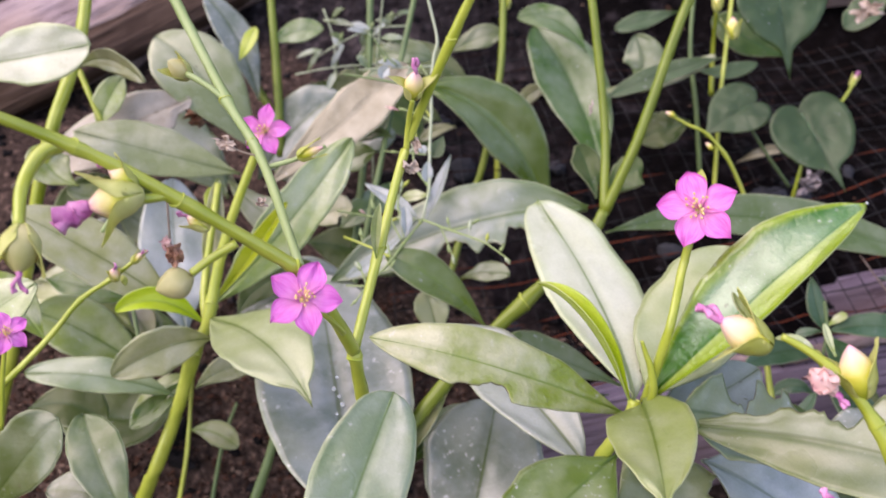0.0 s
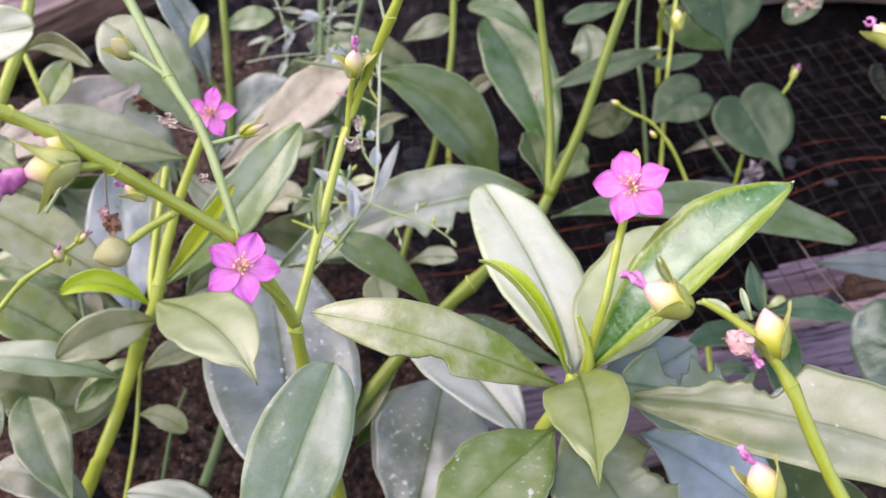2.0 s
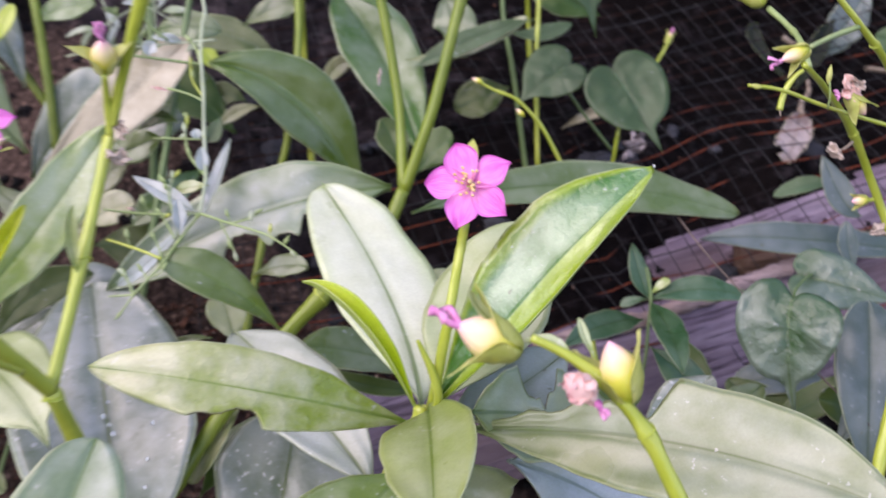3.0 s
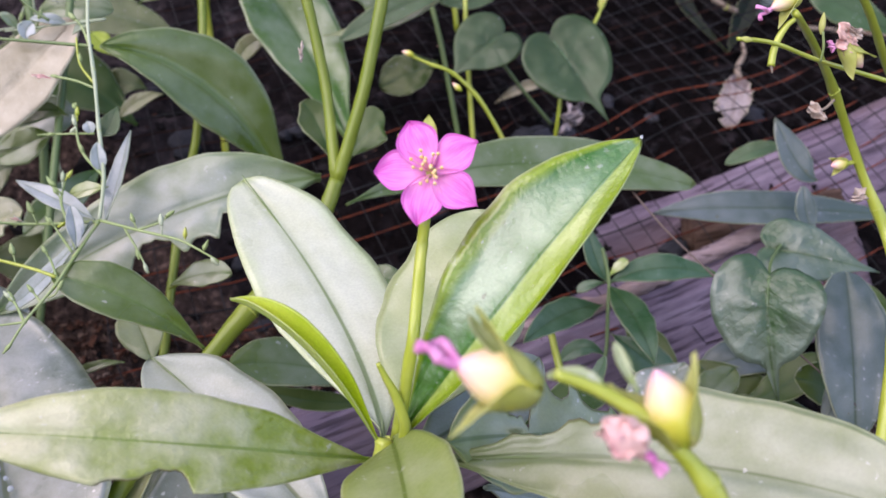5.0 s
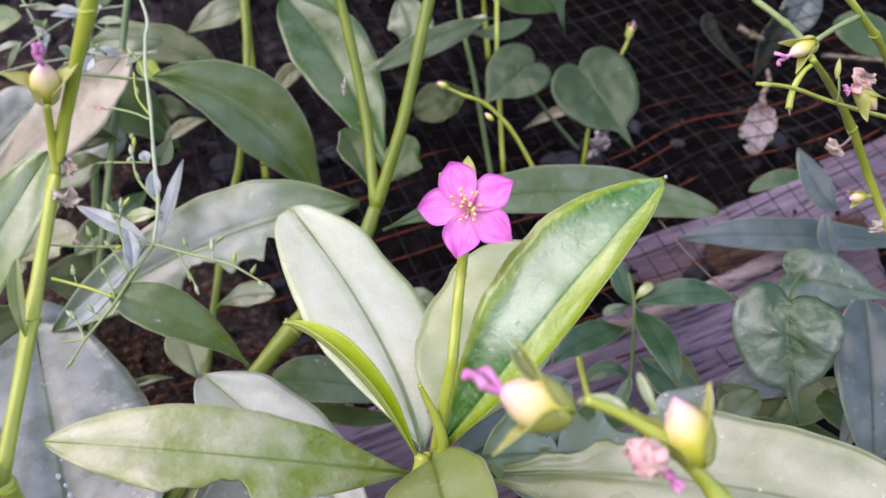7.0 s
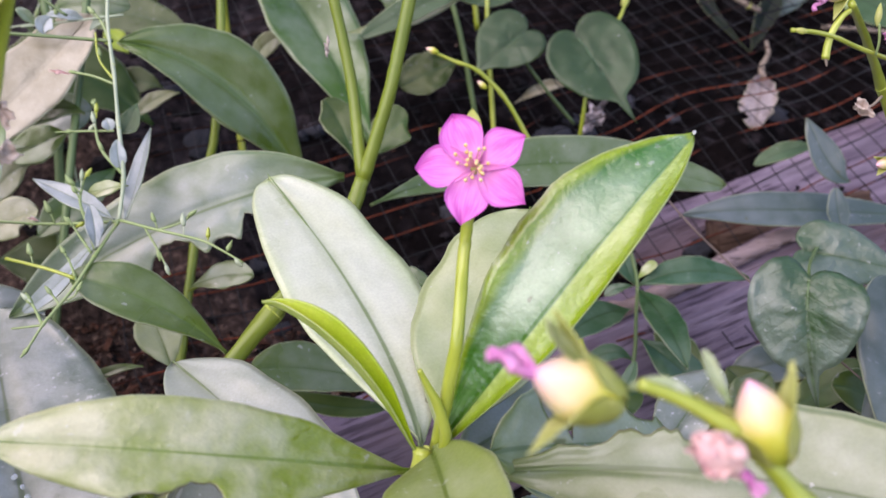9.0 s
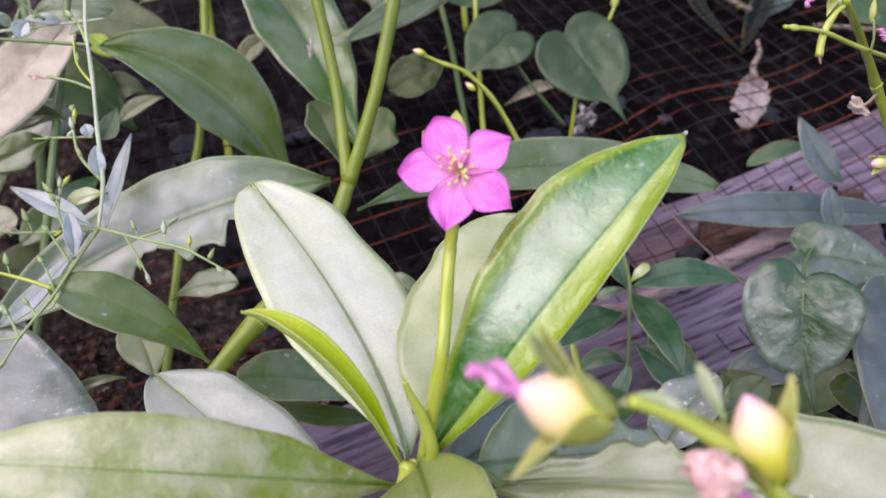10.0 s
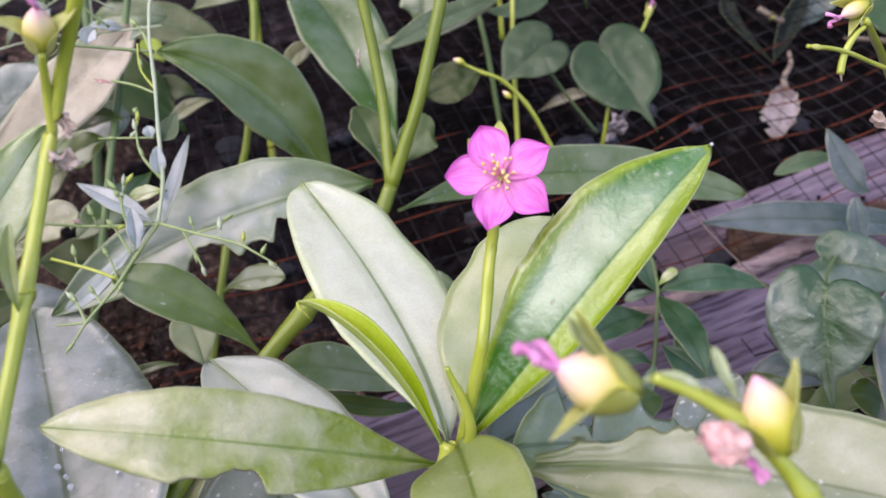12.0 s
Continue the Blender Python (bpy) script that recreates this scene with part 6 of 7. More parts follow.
for a, b in (((-0.0177, 0.5032, 0.3644), (-0.0716, 0.4936, 0.3437)),
             ((-0.0665, 0.5036, 0.3645), (-0.0267, 0.4974, 0.3522)),
             ((-0.0487, 0.5141, 0.3404), (-0.0234, 0.5264, 0.3662)),
             ((-0.0808, 0.4899, 0.3359), (-0.0262, 0.4938, 0.3449)),
             ((-0.0001, 0.4438, 0.3568), (-0.0378, 0.4424, 0.3533)),
             ((-0.0669, 0.5065, 0.3703), (-0.0580, 0.4897, 0.3357))):
    a, b = Vector(a), Vector(b)
    bow = Vector((rnd.uniform(-0.004, 0.004), 0, rnd.uniform(-0.002, 0.005)))
    line = [a, a.lerp(b, 0.35) + bow, a.lerp(b, 0.7) + bow * 0.7, b]
    bud_twig(wispy_weed, line, [(line[2], line[2] + Vector((0.002, 0, 0.005)))], 0.0005, 0.0003, "stem_mist")
    for k in range(4):
        foot = a.lerp(b, 0.15 + 0.24 * k) + bow * 0.7
        way = (b - a).normalized() * 0.6 + Vector((rnd.uniform(-0.5, 0.5), 0, rnd.uniform(-0.7, 0.9)))
        way = way.normalized() * rnd.uniform(0.009, 0.016)
        leaf(wispy_weed, foot, foot + way * 0.5 + Vector((0, 0, 0.001)), foot + way, rnd.uniform(0.0028, 0.0046), (rnd.uniform(-0.4, 0.4), -0.7, 0.6), ("mist", "frost", "sage")[k % 3], fold=12, peak=0.45, blunt=0.8, rib=False)

# climbing vine with heart-shaped matt leaves
heart_vine = thing("vine", (0.2091, 0.4755, 0.2691), "climbing vine with heart-shaped matt leaves", "vine")
heart_leaf(heart_vine, (0.1767, 0.4841, 0.3360), (0.1627, 0.4777, 0.3289), (0.1493, 0.4702, 0.3200), 0.0343, (-0.1611, -0.5921, 0.7896), "vine", tail=0.06)
heart_leaf(heart_vine, (0.1957, 0.4604, 0.3388), (0.2048, 0.4459, 0.3242), (0.2139, 0.4263, 0.3090), 0.0442, (-0.1179, -0.6893, 0.7148), "vine", tail=0.24)
stem(heart_vine, [(0.1987, 0.4516, 0.3171), (0.1971, 0.4491, 0.3011), (0.1978, 0.4528, 0.2865)], 0.00099, 0.00103, "stem")
stem(heart_vine, [(0.1769, 0.4891, 0.3239), (0.1913, 0.4878, 0.3060), (0.2077, 0.4857, 0.2875)], 0.00082, 0.00086, "stem_dark")
leaf(heart_vine, (0.1519, 0.5133, 0.3150), (0.1374, 0.5135, 0.3093), (0.1211, 0.5135, 0.3023), 0.0239, (-0.2776, -0.6991, 0.6589), "dark", fold=8, pucker=0.05)
stem(heart_vine, [(0.2292, 0.5103, 0.3210), (0.2415, 0.5237, 0.3296), (0.2528, 0.5383, 0.3401)], 0.00112, 0.00078, "stem", name='bud_stalk')
bud(heart_vine, (0.2511, 0.5379, 0.3386), (0.3797, 0.3679, 0.8488), 0.0083, seed=20, spread=0.15, plump=0.5, side=(0.88, -0.43, -0.21))
stem(heart_vine, [(0.1172, 0.4218, 0.3456), (0.1276, 0.4194, 0.3412), (0.1376, 0.4184, 0.3370), (0.1498, 0.4170, 0.3246), (0.1607, 0.4141, 0.3066)], 0.00060, 0.00105, "stem", nodes=(0.3, 0.5, 0.7), name='bud_stalk')
bud(heart_vine, (0.1188, 0.4214, 0.3454), (-0.8931, 0.3537, 0.2781), 0.0056, seed=21, sepals=False, tip='', plump=0.5, side=(0.36, 0.18, 0.92))
bud(heart_vine, (0.1386, 0.4156, 0.3322), (-0.7032, 0.4543, 0.5470), 0.0052, seed=22, sepals=False, tip='', plump=0.5, side=(0.64, 0.08, 0.76))
heart_leaf(heart_vine, (0.1615, 0.4326, 0.4052), (0.1644, 0.4261, 0.3919), (0.1698, 0.4143, 0.3676), 0.0455, (0.0962, -0.8868, 0.4519), "vine", tail=0.2)
leaf(heart_vine, (0.1598, 0.4982, 0.3572), (0.1296, 0.4941, 0.3481), (0.0980, 0.4878, 0.3346), 0.0130, (-0.1242, -0.7273, 0.6750), "vine", fold=10)
leaf(heart_vine, (0.1137, 0.5114, 0.3377), (0.1198, 0.5160, 0.3472), (0.1137, 0.5232, 0.3621), 0.0236, (-0.1700, -0.8869, 0.4294), "green", fold=8)
leaf(heart_vine, (0.1503, 0.5151, 0.3459), (0.1672, 0.5147, 0.3454), (0.1854, 0.5173, 0.3510), 0.0098, (-0.0488, -0.7518, 0.6575), "vine", fold=8)
leaf(heart_vine, (0.1381, 0.5296, 0.3756), (0.1183, 0.5270, 0.3699), (0.1017, 0.5244, 0.3644), 0.0113, (-0.0848, -0.7734, 0.6282), "vine", fold=8)
stem(heart_vine, [(0.1677, 0.4909, 0.2732), (0.1650, 0.5065, 0.3286), (0.1665, 0.5198, 0.3560), (0.1704, 0.5523, 0.4231)], 0.00127, 0.00124, "stem")
bud(heart_vine, (0.1643, 0.5054, 0.3721), (-0.0609, 0.4352, 0.8983), 0.0130, seed=23, tip='', side=(0.96, -0.22, 0.17))
stem(heart_vine, [(0.1635, 0.4985, 0.2661), (0.1541, 0.5146, 0.3220), (0.1481, 0.5325, 0.3589), (0.1508, 0.5625, 0.4210)], 0.00144, 0.00113, "stem_dark")
leaf(heart_vine, (0.2497, 0.5170, 0.3975), (0.2375, 0.5111, 0.3851), (0.2252, 0.5066, 0.3756), 0.0180, (-0.3580, -0.6224, 0.6960), "vine", fold=8)
shred(heart_vine, (0.2251, 0.4799, 0.3894), 0.0110, seed=8)
leaf(heart_vine, (0.2102, 0.5492, 0.3486), (0.1882, 0.5534, 0.3570), (0.1660, 0.5592, 0.3685), 0.0238, (0.0402, -0.8542, 0.5184), "dark", fold=8)

# flower stalk with blushing buds and pods
near_stalk = thing("flower_stalk", (0.1368, 0.1266, 0.3203), "flower stalk with blushing buds and pods", "plant", "succulent flowering plants")
stem(near_stalk, [(0.2006, 0.0861, 0.1782), (0.1362, 0.1235, 0.3142), (0.1136, 0.1395, 0.3531), (0.1059, 0.1457, 0.3666), (0.1003, 0.1489, 0.3728), (0.0937, 0.1516, 0.3778), (0.0870, 0.1534, 0.3808)], 0.00183, 0.00068, "stem", nodes=(0.5, 0.75))
bud(near_stalk, (0.0803, 0.1546, 0.3801), (-0.9064, 0.0880, 0.4131), 0.0121, seed=31, spread=0.8, plump=0.66, tuft=1.3, side=(0.40, 0.48, 0.78))
bud(near_stalk, (0.0943, 0.1471, 0.3750), (0.6912, -0.5930, -0.4132), 0.0069, seed=32, skin='blush', sepals=False, plump=0.78, tuft=1.5, side=(-0.65, -0.27, -0.71))
shred(near_stalk, (0.0934, 0.1465, 0.3762), 0.0046, seed=12, mat=BLUSH, name="withered_petals", label="pink withered petals")
shred(near_stalk, (0.0944, 0.1457, 0.3750), 0.0040, seed=14, mat=BLUSH, name="withered_petals", label="pink withered petals")
bud(near_stalk, (0.1015, 0.1502, 0.3757), (-0.3414, 0.3628, 0.8671), 0.0112, seed=33, spread=0.45, tip='', plump=0.66, skin='bud', side=(0.86, -0.24, 0.44))
leaf(near_stalk, (0.0972, 0.1511, 0.3784), (0.0958, 0.1529, 0.3810), (0.0949, 0.1545, 0.3836), 0.0017, (0.0441, -0.8329, 0.5516), "pale", fold=30, rib=False, name='bract')
leaf(near_stalk, (0.0937, 0.1516, 0.3778), (0.0909, 0.1534, 0.3798), (0.0863, 0.1544, 0.3797), 0.0021, (0.0225, -0.5380, 0.8427), "pale", fold=30, rib=False, name='bract')
leaf(near_stalk, (0.0837, 0.1532, 0.3818), (0.0794, 0.1556, 0.3843), (0.0770, 0.1567, 0.3880), 0.0019, (0.2309, -0.7263, 0.6474), "pale", fold=35, rib=False, name='bract')
bud(near_stalk, (0.1030, 0.1383, 0.3462), (-0.4551, 0.3098, 0.8348), 0.0120, seed=34, spread=0.2, plump=0.66, side=(0.88, -0.02, 0.48))

# tall stalk with dry pods and small buds
pod_stalk = thing("flower_stalk", (0.2410, 0.2430, 0.2110), "tall stalk with dry pods and small buds", "plant", "succulent flowering plants")
stem(pod_stalk, [(0.2405, 0.2383, 0.2025), (0.2263, 0.2343, 0.2626), (0.2314, 0.2451, 0.2838), (0.2479, 0.2718, 0.3068), (0.2531, 0.2888, 0.3182), (0.2430, 0.2971, 0.3394), (0.2239, 0.2928, 0.3660), (0.1994, 0.2747, 0.3865), (0.1833, 0.2610, 0.3973)], 0.00240, 0.00085, "stem", nodes=(0.35, 0.55, 0.75))
stem(pod_stalk, [(0.1773, 0.2572, 0.3856), (0.1774, 0.2564, 0.3840)], 0.00045, 0.00015, "twig", name='withered_tip')
stem(pod_stalk, [(0.1916, 0.2723, 0.3936), (0.1977, 0.2910, 0.3960), (0.2050, 0.3129, 0.3955), (0.2058, 0.3320, 0.3979)], 0.00085, 0.00100, "stem_pale", nodes=(0.6,))
bud(pod_stalk, (0.2017, 0.3396, 0.4017), (-0.4895, 0.7199, 0.4921), 0.0130, seed=49, spread=0.35, plump=0.6)
stem(pod_stalk, [(0.2110, 0.2845, 0.4025), (0.1985, 0.2752, 0.4020), (0.1866, 0.2657, 0.4010)], 0.00085, 0.00068, "stem_pale", name='bud_stalk')
bud(pod_stalk, (0.1816, 0.2636, 0.3994), (-0.9090, -0.3094, -0.2792), 0.0098, seed=41, spread=0.5, plump=0.46, side=(-0.36, 0.42, 0.83))
stem(pod_stalk, [(0.1836, 0.2612, 0.3957), (0.1814, 0.2608, 0.3940), (0.1786, 0.2593, 0.3901), (0.1772, 0.2572, 0.3855)], 0.00060, 0.00092, "stem", name='pod')
stem(pod_stalk, [(0.1663, 0.2563, 0.3927), (0.1777, 0.2585, 0.3907), (0.1945, 0.2630, 0.3846), (0.2244, 0.2689, 0.3755), (0.2426, 0.2729, 0.3689)], 0.00050, 0.00066, "stem", name='bud_stalk')
bud(pod_stalk, (0.1683, 0.2558, 0.3926), (-0.9430, 0.2947, 0.1544), 0.0030, seed=42, skin='green', tip='', sepals=False, plump=0.5, side=(0.20, 0.14, 0.97))
stem(pod_stalk, [(0.1937, 0.2615, 0.3848), (0.1931, 0.2608, 0.3885), (0.1922, 0.2612, 0.3924)], 0.0003, 0.0003, "stem_pale", name='bud_stalk')
bud(pod_stalk, (0.1921, 0.2620, 0.3943), (0.05, 0.2, 0.98), 0.0055, seed=43, skin='green', tip='', sepals=False, plump=0.3, side=(0.83, -0.51, 0.23))
bud(pod_stalk, (0.2006, 0.2595, 0.3868), (0.55, -0.3, -0.55), 0.0085, seed=47, spread=0.5, plump=0.62, tip='', side=(0.6, 0.2, 0.6))
shred(pod_stalk, (0.1981, 0.2593, 0.3898), 0.0055, seed=9, mat=BLUSH)
shred(pod_stalk, (0.1999, 0.2600, 0.3918), 0.0042, seed=16, mat=DRY)
shred(pod_stalk, (0.1945, 0.2599, 0.3892), 0.0022, seed=18, mat=WITHER)
shred(pod_stalk, (0.2164, 0.2884, 0.3614), 0.0051, seed=5)
stem(pod_stalk, [(0.2237, 0.2916, 0.3637), (0.2201, 0.2901, 0.3617), (0.2161, 0.2894, 0.3609)], 0.00042, 0.00035, "twig", name='bud_stalk')
stem(pod_stalk, [(0.2431, 0.2975, 0.3403), (0.2397, 0.2971, 0.3403), (0.2369, 0.2966, 0.3403)], 0.00068, 0.00075, "stem", name='bud_stalk')
bud(pod_stalk, (0.2355, 0.2968, 0.3402), (-0.9742, -0.2227, -0.0374), 0.0070, seed=45, tip='', spread=0.3, plump=0.6, side=(-0.15, 0.49, 0.86))
stem(pod_stalk, [(0.2718, 0.3133, 0.3485), (0.2511, 0.3059, 0.3688), (0.2286, 0.2925, 0.3896), (0.2133, 0.2861, 0.4021), (0.1988, 0.2839, 0.4143)], 0.00150, 0.00090, "stem", nodes=(0.62,))
shred(pod_stalk, (0.2425, 0.2922, 0.3305), 0.0048, seed=6)

# creeping vine with broad heart-shaped leaves
broad_vine = thing("vine", (0.2531, 0.3082, 0.2349), "creeping vine with broad heart-shaped leaves", "vine")
heart_leaf(broad_vine, (0.2214, 0.2988, 0.2987), (0.2184, 0.2888, 0.2831), (0.2237, 0.2810, 0.2578), 0.0381, (-0.5352, -0.7851, 0.3117), "silver", fold=4, pucker=0.05, tail=0.25)
heart_leaf(broad_vine, (0.2452, 0.3338, 0.2900), (0.2608, 0.3259, 0.2885), (0.2821, 0.3169, 0.2851), 0.0264, (-0.1819, -0.6211, 0.7623), "silver", tail=0.1)
leaf(broad_vine, (0.2484, 0.2663, 0.2410), (0.2499, 0.2816, 0.2702), (0.2562, 0.3048, 0.2947), 0.0260, (-0.1851, -0.7853, 0.5908), "slate", fold=5, blunt=0.4)
leaf(broad_vine, (0.2680, 0.2899, 0.2719), (0.2599, 0.2898, 0.2681), (0.2443, 0.2817, 0.2464), 0.0134, (-0.6883, -0.1886, 0.7005), "slate", fold=5)
stem(broad_vine, [(0.2219, 0.2995, 0.2982), (0.2318, 0.3138, 0.2966), (0.2565, 0.3417, 0.2880), (0.2702, 0.3536, 0.2837)], 0.00055, 0.00057, "stem_dark")
leaf(broad_vine, (0.3610, 0.3927, 0.2658), (0.2875, 0.4032, 0.2714), (0.2347, 0.4116, 0.2687), 0.0184, (-0.0762, -0.6274, 0.7749), "slate", fold=6, blunt=0.9, peak=0.5)
leaf(broad_vine, (0.3055, 0.3941, 0.2880), (0.2972, 0.3996, 0.2947), (0.2886, 0.4113, 0.3128), 0.0139, (-0.1375, -0.8558, 0.4986), "slate", fold=8, blunt=0.8)
leaf(broad_vine, (0.3049, 0.4208, 0.2944), (0.2915, 0.4231, 0.2928), (0.2750, 0.4234, 0.2863), 0.0091, (-0.2589, -0.5619, 0.7856), "vine", fold=8)
leaf(broad_vine, (0.3023, 0.3825, 0.2650), (0.2993, 0.3881, 0.2741), (0.2990, 0.3943, 0.2856), 0.0098, (-0.1531, -0.8679, 0.4725), "slate", fold=8)
leaf(broad_vine, (0.2223, 0.3346, 0.2277), (0.2413, 0.3355, 0.2375), (0.2665, 0.3306, 0.2392), 0.0192, (-0.2649, -0.3706, 0.8902), "slate", fold=6)
leaf(broad_vine, (0.2291, 0.3113, 0.2303), (0.2493, 0.3122, 0.2406), (0.2673, 0.3135, 0.2509), 0.0152, (-0.4456, -0.2533, 0.8587), "dark", fold=6)
leaf(broad_vine, (0.1709, 0.2857, 0.2440), (0.1848, 0.2973, 0.2501), (0.2016, 0.3098, 0.2589), 0.0235, (-0.3518, -0.1237, 0.9279), "blue", fold=12)
leaf(broad_vine, (0.2050, 0.3083, 0.2361), (0.2186, 0.3136, 0.2409), (0.2304, 0.3194, 0.2460), 0.0145, (-0.2856, -0.1838, 0.9406), "green", fold=8)
leaf(broad_vine, (0.2716, 0.2920, 0.2341), (0.2600, 0.3006, 0.2451), (0.2477, 0.3052, 0.2486), 0.0167, (0.0126, -0.7282, 0.6852), "dark", fold=8)
leaf(broad_vine, (0.1785, 0.2841, 0.2443), (0.2050, 0.2901, 0.2453), (0.2367, 0.2934, 0.2433), 0.0201, (0.0639, -0.3070, 0.9495), "dark", fold=8)
leaf(broad_vine, (0.1372, 0.2966, 0.2500), (0.1565, 0.3044, 0.2511), (0.1746, 0.3116, 0.2508), 0.0157, (0.0829, -0.2592, 0.9623), "dark", fold=8)
leaf(broad_vine, (0.2717, 0.3081, 0.2211), (0.2456, 0.3170, 0.2264), (0.2253, 0.3384, 0.2360), 0.0227, (-0.0959, -0.5556, 0.8259), "dark", fold=8)
leaf(broad_vine, (0.3121, 0.3208, 0.2404), (0.2953, 0.3333, 0.2565), (0.2864, 0.3484, 0.2594), 0.0208, (-0.2054, -0.6764, 0.7073), "dark", fold=8)
leaf(broad_vine, (0.2219, 0.3396, 0.2152), (0.2184, 0.3579, 0.2262), (0.2072, 0.3661, 0.2368), 0.0165, (-0.0394, -0.6447, 0.7634), "dark", fold=8)
stem(broad_vine, [(0.2092, 0.3843, 0.2933), (0.2178, 0.3654, 0.2833), (0.2291, 0.3403, 0.2736), (0.2346, 0.2969, 0.2707), (0.2446, 0.2791, 0.2632), (0.2586, 0.2687, 0.2498)], 0.00039, 0.00032, "runner", name='dry_runner')

# small upright weed with pointed green leaves
small_weed = thing("weed", (0.1860, 0.3427, 0.2057), "small upright weed with pointed green leaves", "weed")
stem(small_weed, [(0.1830, 0.3393, 0.2089), (0.1928, 0.3549, 0.2314), (0.1956, 0.3643, 0.2479), (0.1970, 0.3702, 0.2596), (0.1958, 0.3777, 0.2708)], 0.00087, 0.00069, "stem_dark")
leaf(small_weed, (0.1968, 0.3691, 0.2575), (0.1956, 0.3406, 0.2599), (0.1913, 0.3120, 0.2586), 0.0139, (-0.1373, 0.0330, 0.9900), "herb", fold=10, blunt=0.8, peak=0.45)
leaf(small_weed, (0.1974, 0.3696, 0.2586), (0.2188, 0.3687, 0.2640), (0.2438, 0.3628, 0.2614), 0.0134, (-0.1295, -0.5403, 0.8315), "herb", fold=8, blunt=0.8, peak=0.45)
leaf(small_weed, (0.1936, 0.3658, 0.2500), (0.1690, 0.3468, 0.2601), (0.1458, 0.3255, 0.2644), 0.0139, (0.4023, -0.1545, 0.9024), "herb", fold=8, blunt=0.8, peak=0.45)
leaf(small_weed, (0.1965, 0.3698, 0.2585), (0.1921, 0.3773, 0.2686), (0.1905, 0.3858, 0.2794), 0.0097, (0.0454, -0.7861, 0.6164), "herb", fold=8, blunt=0.8, peak=0.45)
leaf(small_weed, (0.1969, 0.3708, 0.2607), (0.2019, 0.3720, 0.2651), (0.2056, 0.3724, 0.2673), 0.0048, (-0.4963, -0.4259, 0.7565), "fresh", fold=8)
leaf(small_weed, (0.1955, 0.3700, 0.2585), (0.1884, 0.3709, 0.2573), (0.1834, 0.3705, 0.2544), 0.0048, (-0.3065, -0.4643, 0.8309), "herb", fold=8)
leaf(small_weed, (0.1963, 0.3596, 0.2394), (0.2048, 0.3433, 0.2365), (0.2133, 0.3271, 0.2315), 0.0166, (-0.2421, -0.3468, 0.9062), "herb", fold=8, blunt=0.8)
leaf(small_weed, (0.1932, 0.3557, 0.2308), (0.1841, 0.3593, 0.2338), (0.1742, 0.3586, 0.2282), 0.0080, (-0.1906, -0.4477, 0.8736), "herb", fold=8)
stem(small_weed, [(0.1657, 0.3066, 0.2161), (0.1656, 0.3188, 0.2280), (0.1645, 0.3398, 0.2452), (0.1639, 0.3507, 0.2543)], 0.00193, 0.00130, "stem")
leaf(small_weed, (0.1659, 0.3208, 0.2318), (0.1742, 0.3242, 0.2417), (0.1792, 0.3282, 0.2514), 0.0063, (-0.6775, -0.4045, 0.6143), "herb", fold=8)
leaf(small_weed, (0.1481, 0.3163, 0.2483), (0.1355, 0.3127, 0.2577), (0.1229, 0.3052, 0.2600), 0.0112, (0.5236, -0.3961, 0.7543), "herb", fold=8)
split_log = slab("timber", (0.0406, 0.3498, 0.1784), (0.3482, 0.4216, 0.2280), 0.06, 0.045, (0, 0.5, 1), WOOD, "weathered grey-purple split log lying on the bank", "log", seed=1)
bpy.context.view_layer.update()
# upper edge of the log, its catch of light put into the pale wood
v, f, uv = tube_data(spline([(0.1463, 0.3731, 0.2310), (0.1898, 0.3824, 0.2364), (0.2296, 0.3921, 0.2435), (0.2691, 0.4023, 0.2519), (0.3058, 0.4113, 0.2587), (0.3274, 0.4162, 0.2618)], 14), [0.0042 + 0.0012 * noise.noise(Vector((i * 0.17, 2, 5))) for i in range(71)], 12, 0.5, 4.0)
mesh_object("split_edge", v, f, WOOD_PALE, split_log, "split edge in a pale lit tone", uv)
slab("timber", (0.2844, 0.4623, 0.2182), (0.3759, 0.4626, 0.2300), 0.034, 0.03, (0, 0.5, 1), WOOD_BROWN, "brown rotten strip of a split log", "log", seed=3, rough=0.2)
slab("timber", (0.2076, 0.4762, 0.1833), (0.4747, 0.5044, 0.2638), 0.062, 0.05, (0, 0.5, 1), WOOD, "weathered log under rusty wire mesh", "log", seed=4, rough=0.14)
slab("timber", (0.2450, 0.6980, 0.3760), (0.5200, 0.7060, 0.3930), 0.040, 0.04, (0, 1.0, 0.7), WOOD_PALE, "pale weathered batten high on the bank", "log", seed=12)
slab("timber", (-0.3631, 0.5850, 0.2717), (-0.1708, 0.7081, 0.3737), 0.075, 0.06, (0, 1.0, 0.7), WOOD_PALE, "pinkish grey weathered plank at the top of the bank", "log", seed=7)
slab("timber", (-0.3494, 0.5578, 0.2605), (-0.1634, 0.6762, 0.3534), 0.03, 0.04, (0, 0.5, 1), WOOD_BROWN, "dark brown rotting plank", "log", seed=9)
dead = thing("dead_leaf", (0.3391, 0.5279, 0.2700), "shrivelled pale grey dead leaf caught on wire", "dead leaf")
leaf(dead, (0.3500, 0.5454, 0.2892), (0.3391, 0.5279, 0.2800), (0.3286, 0.5113, 0.2703), 0.0215, (-0.50, -0.45, 0.75), "paper", fold=4, peak=0.55, blunt=0.35, taper=0.6, wave=0.35, pucker=0.16, cup=0.25, bites=((0.86, 1, 0.7, 0.06), (0.62, 1, 0.3, 0.06), (0.7, -1, 0.3, 0.05)), name="blade")
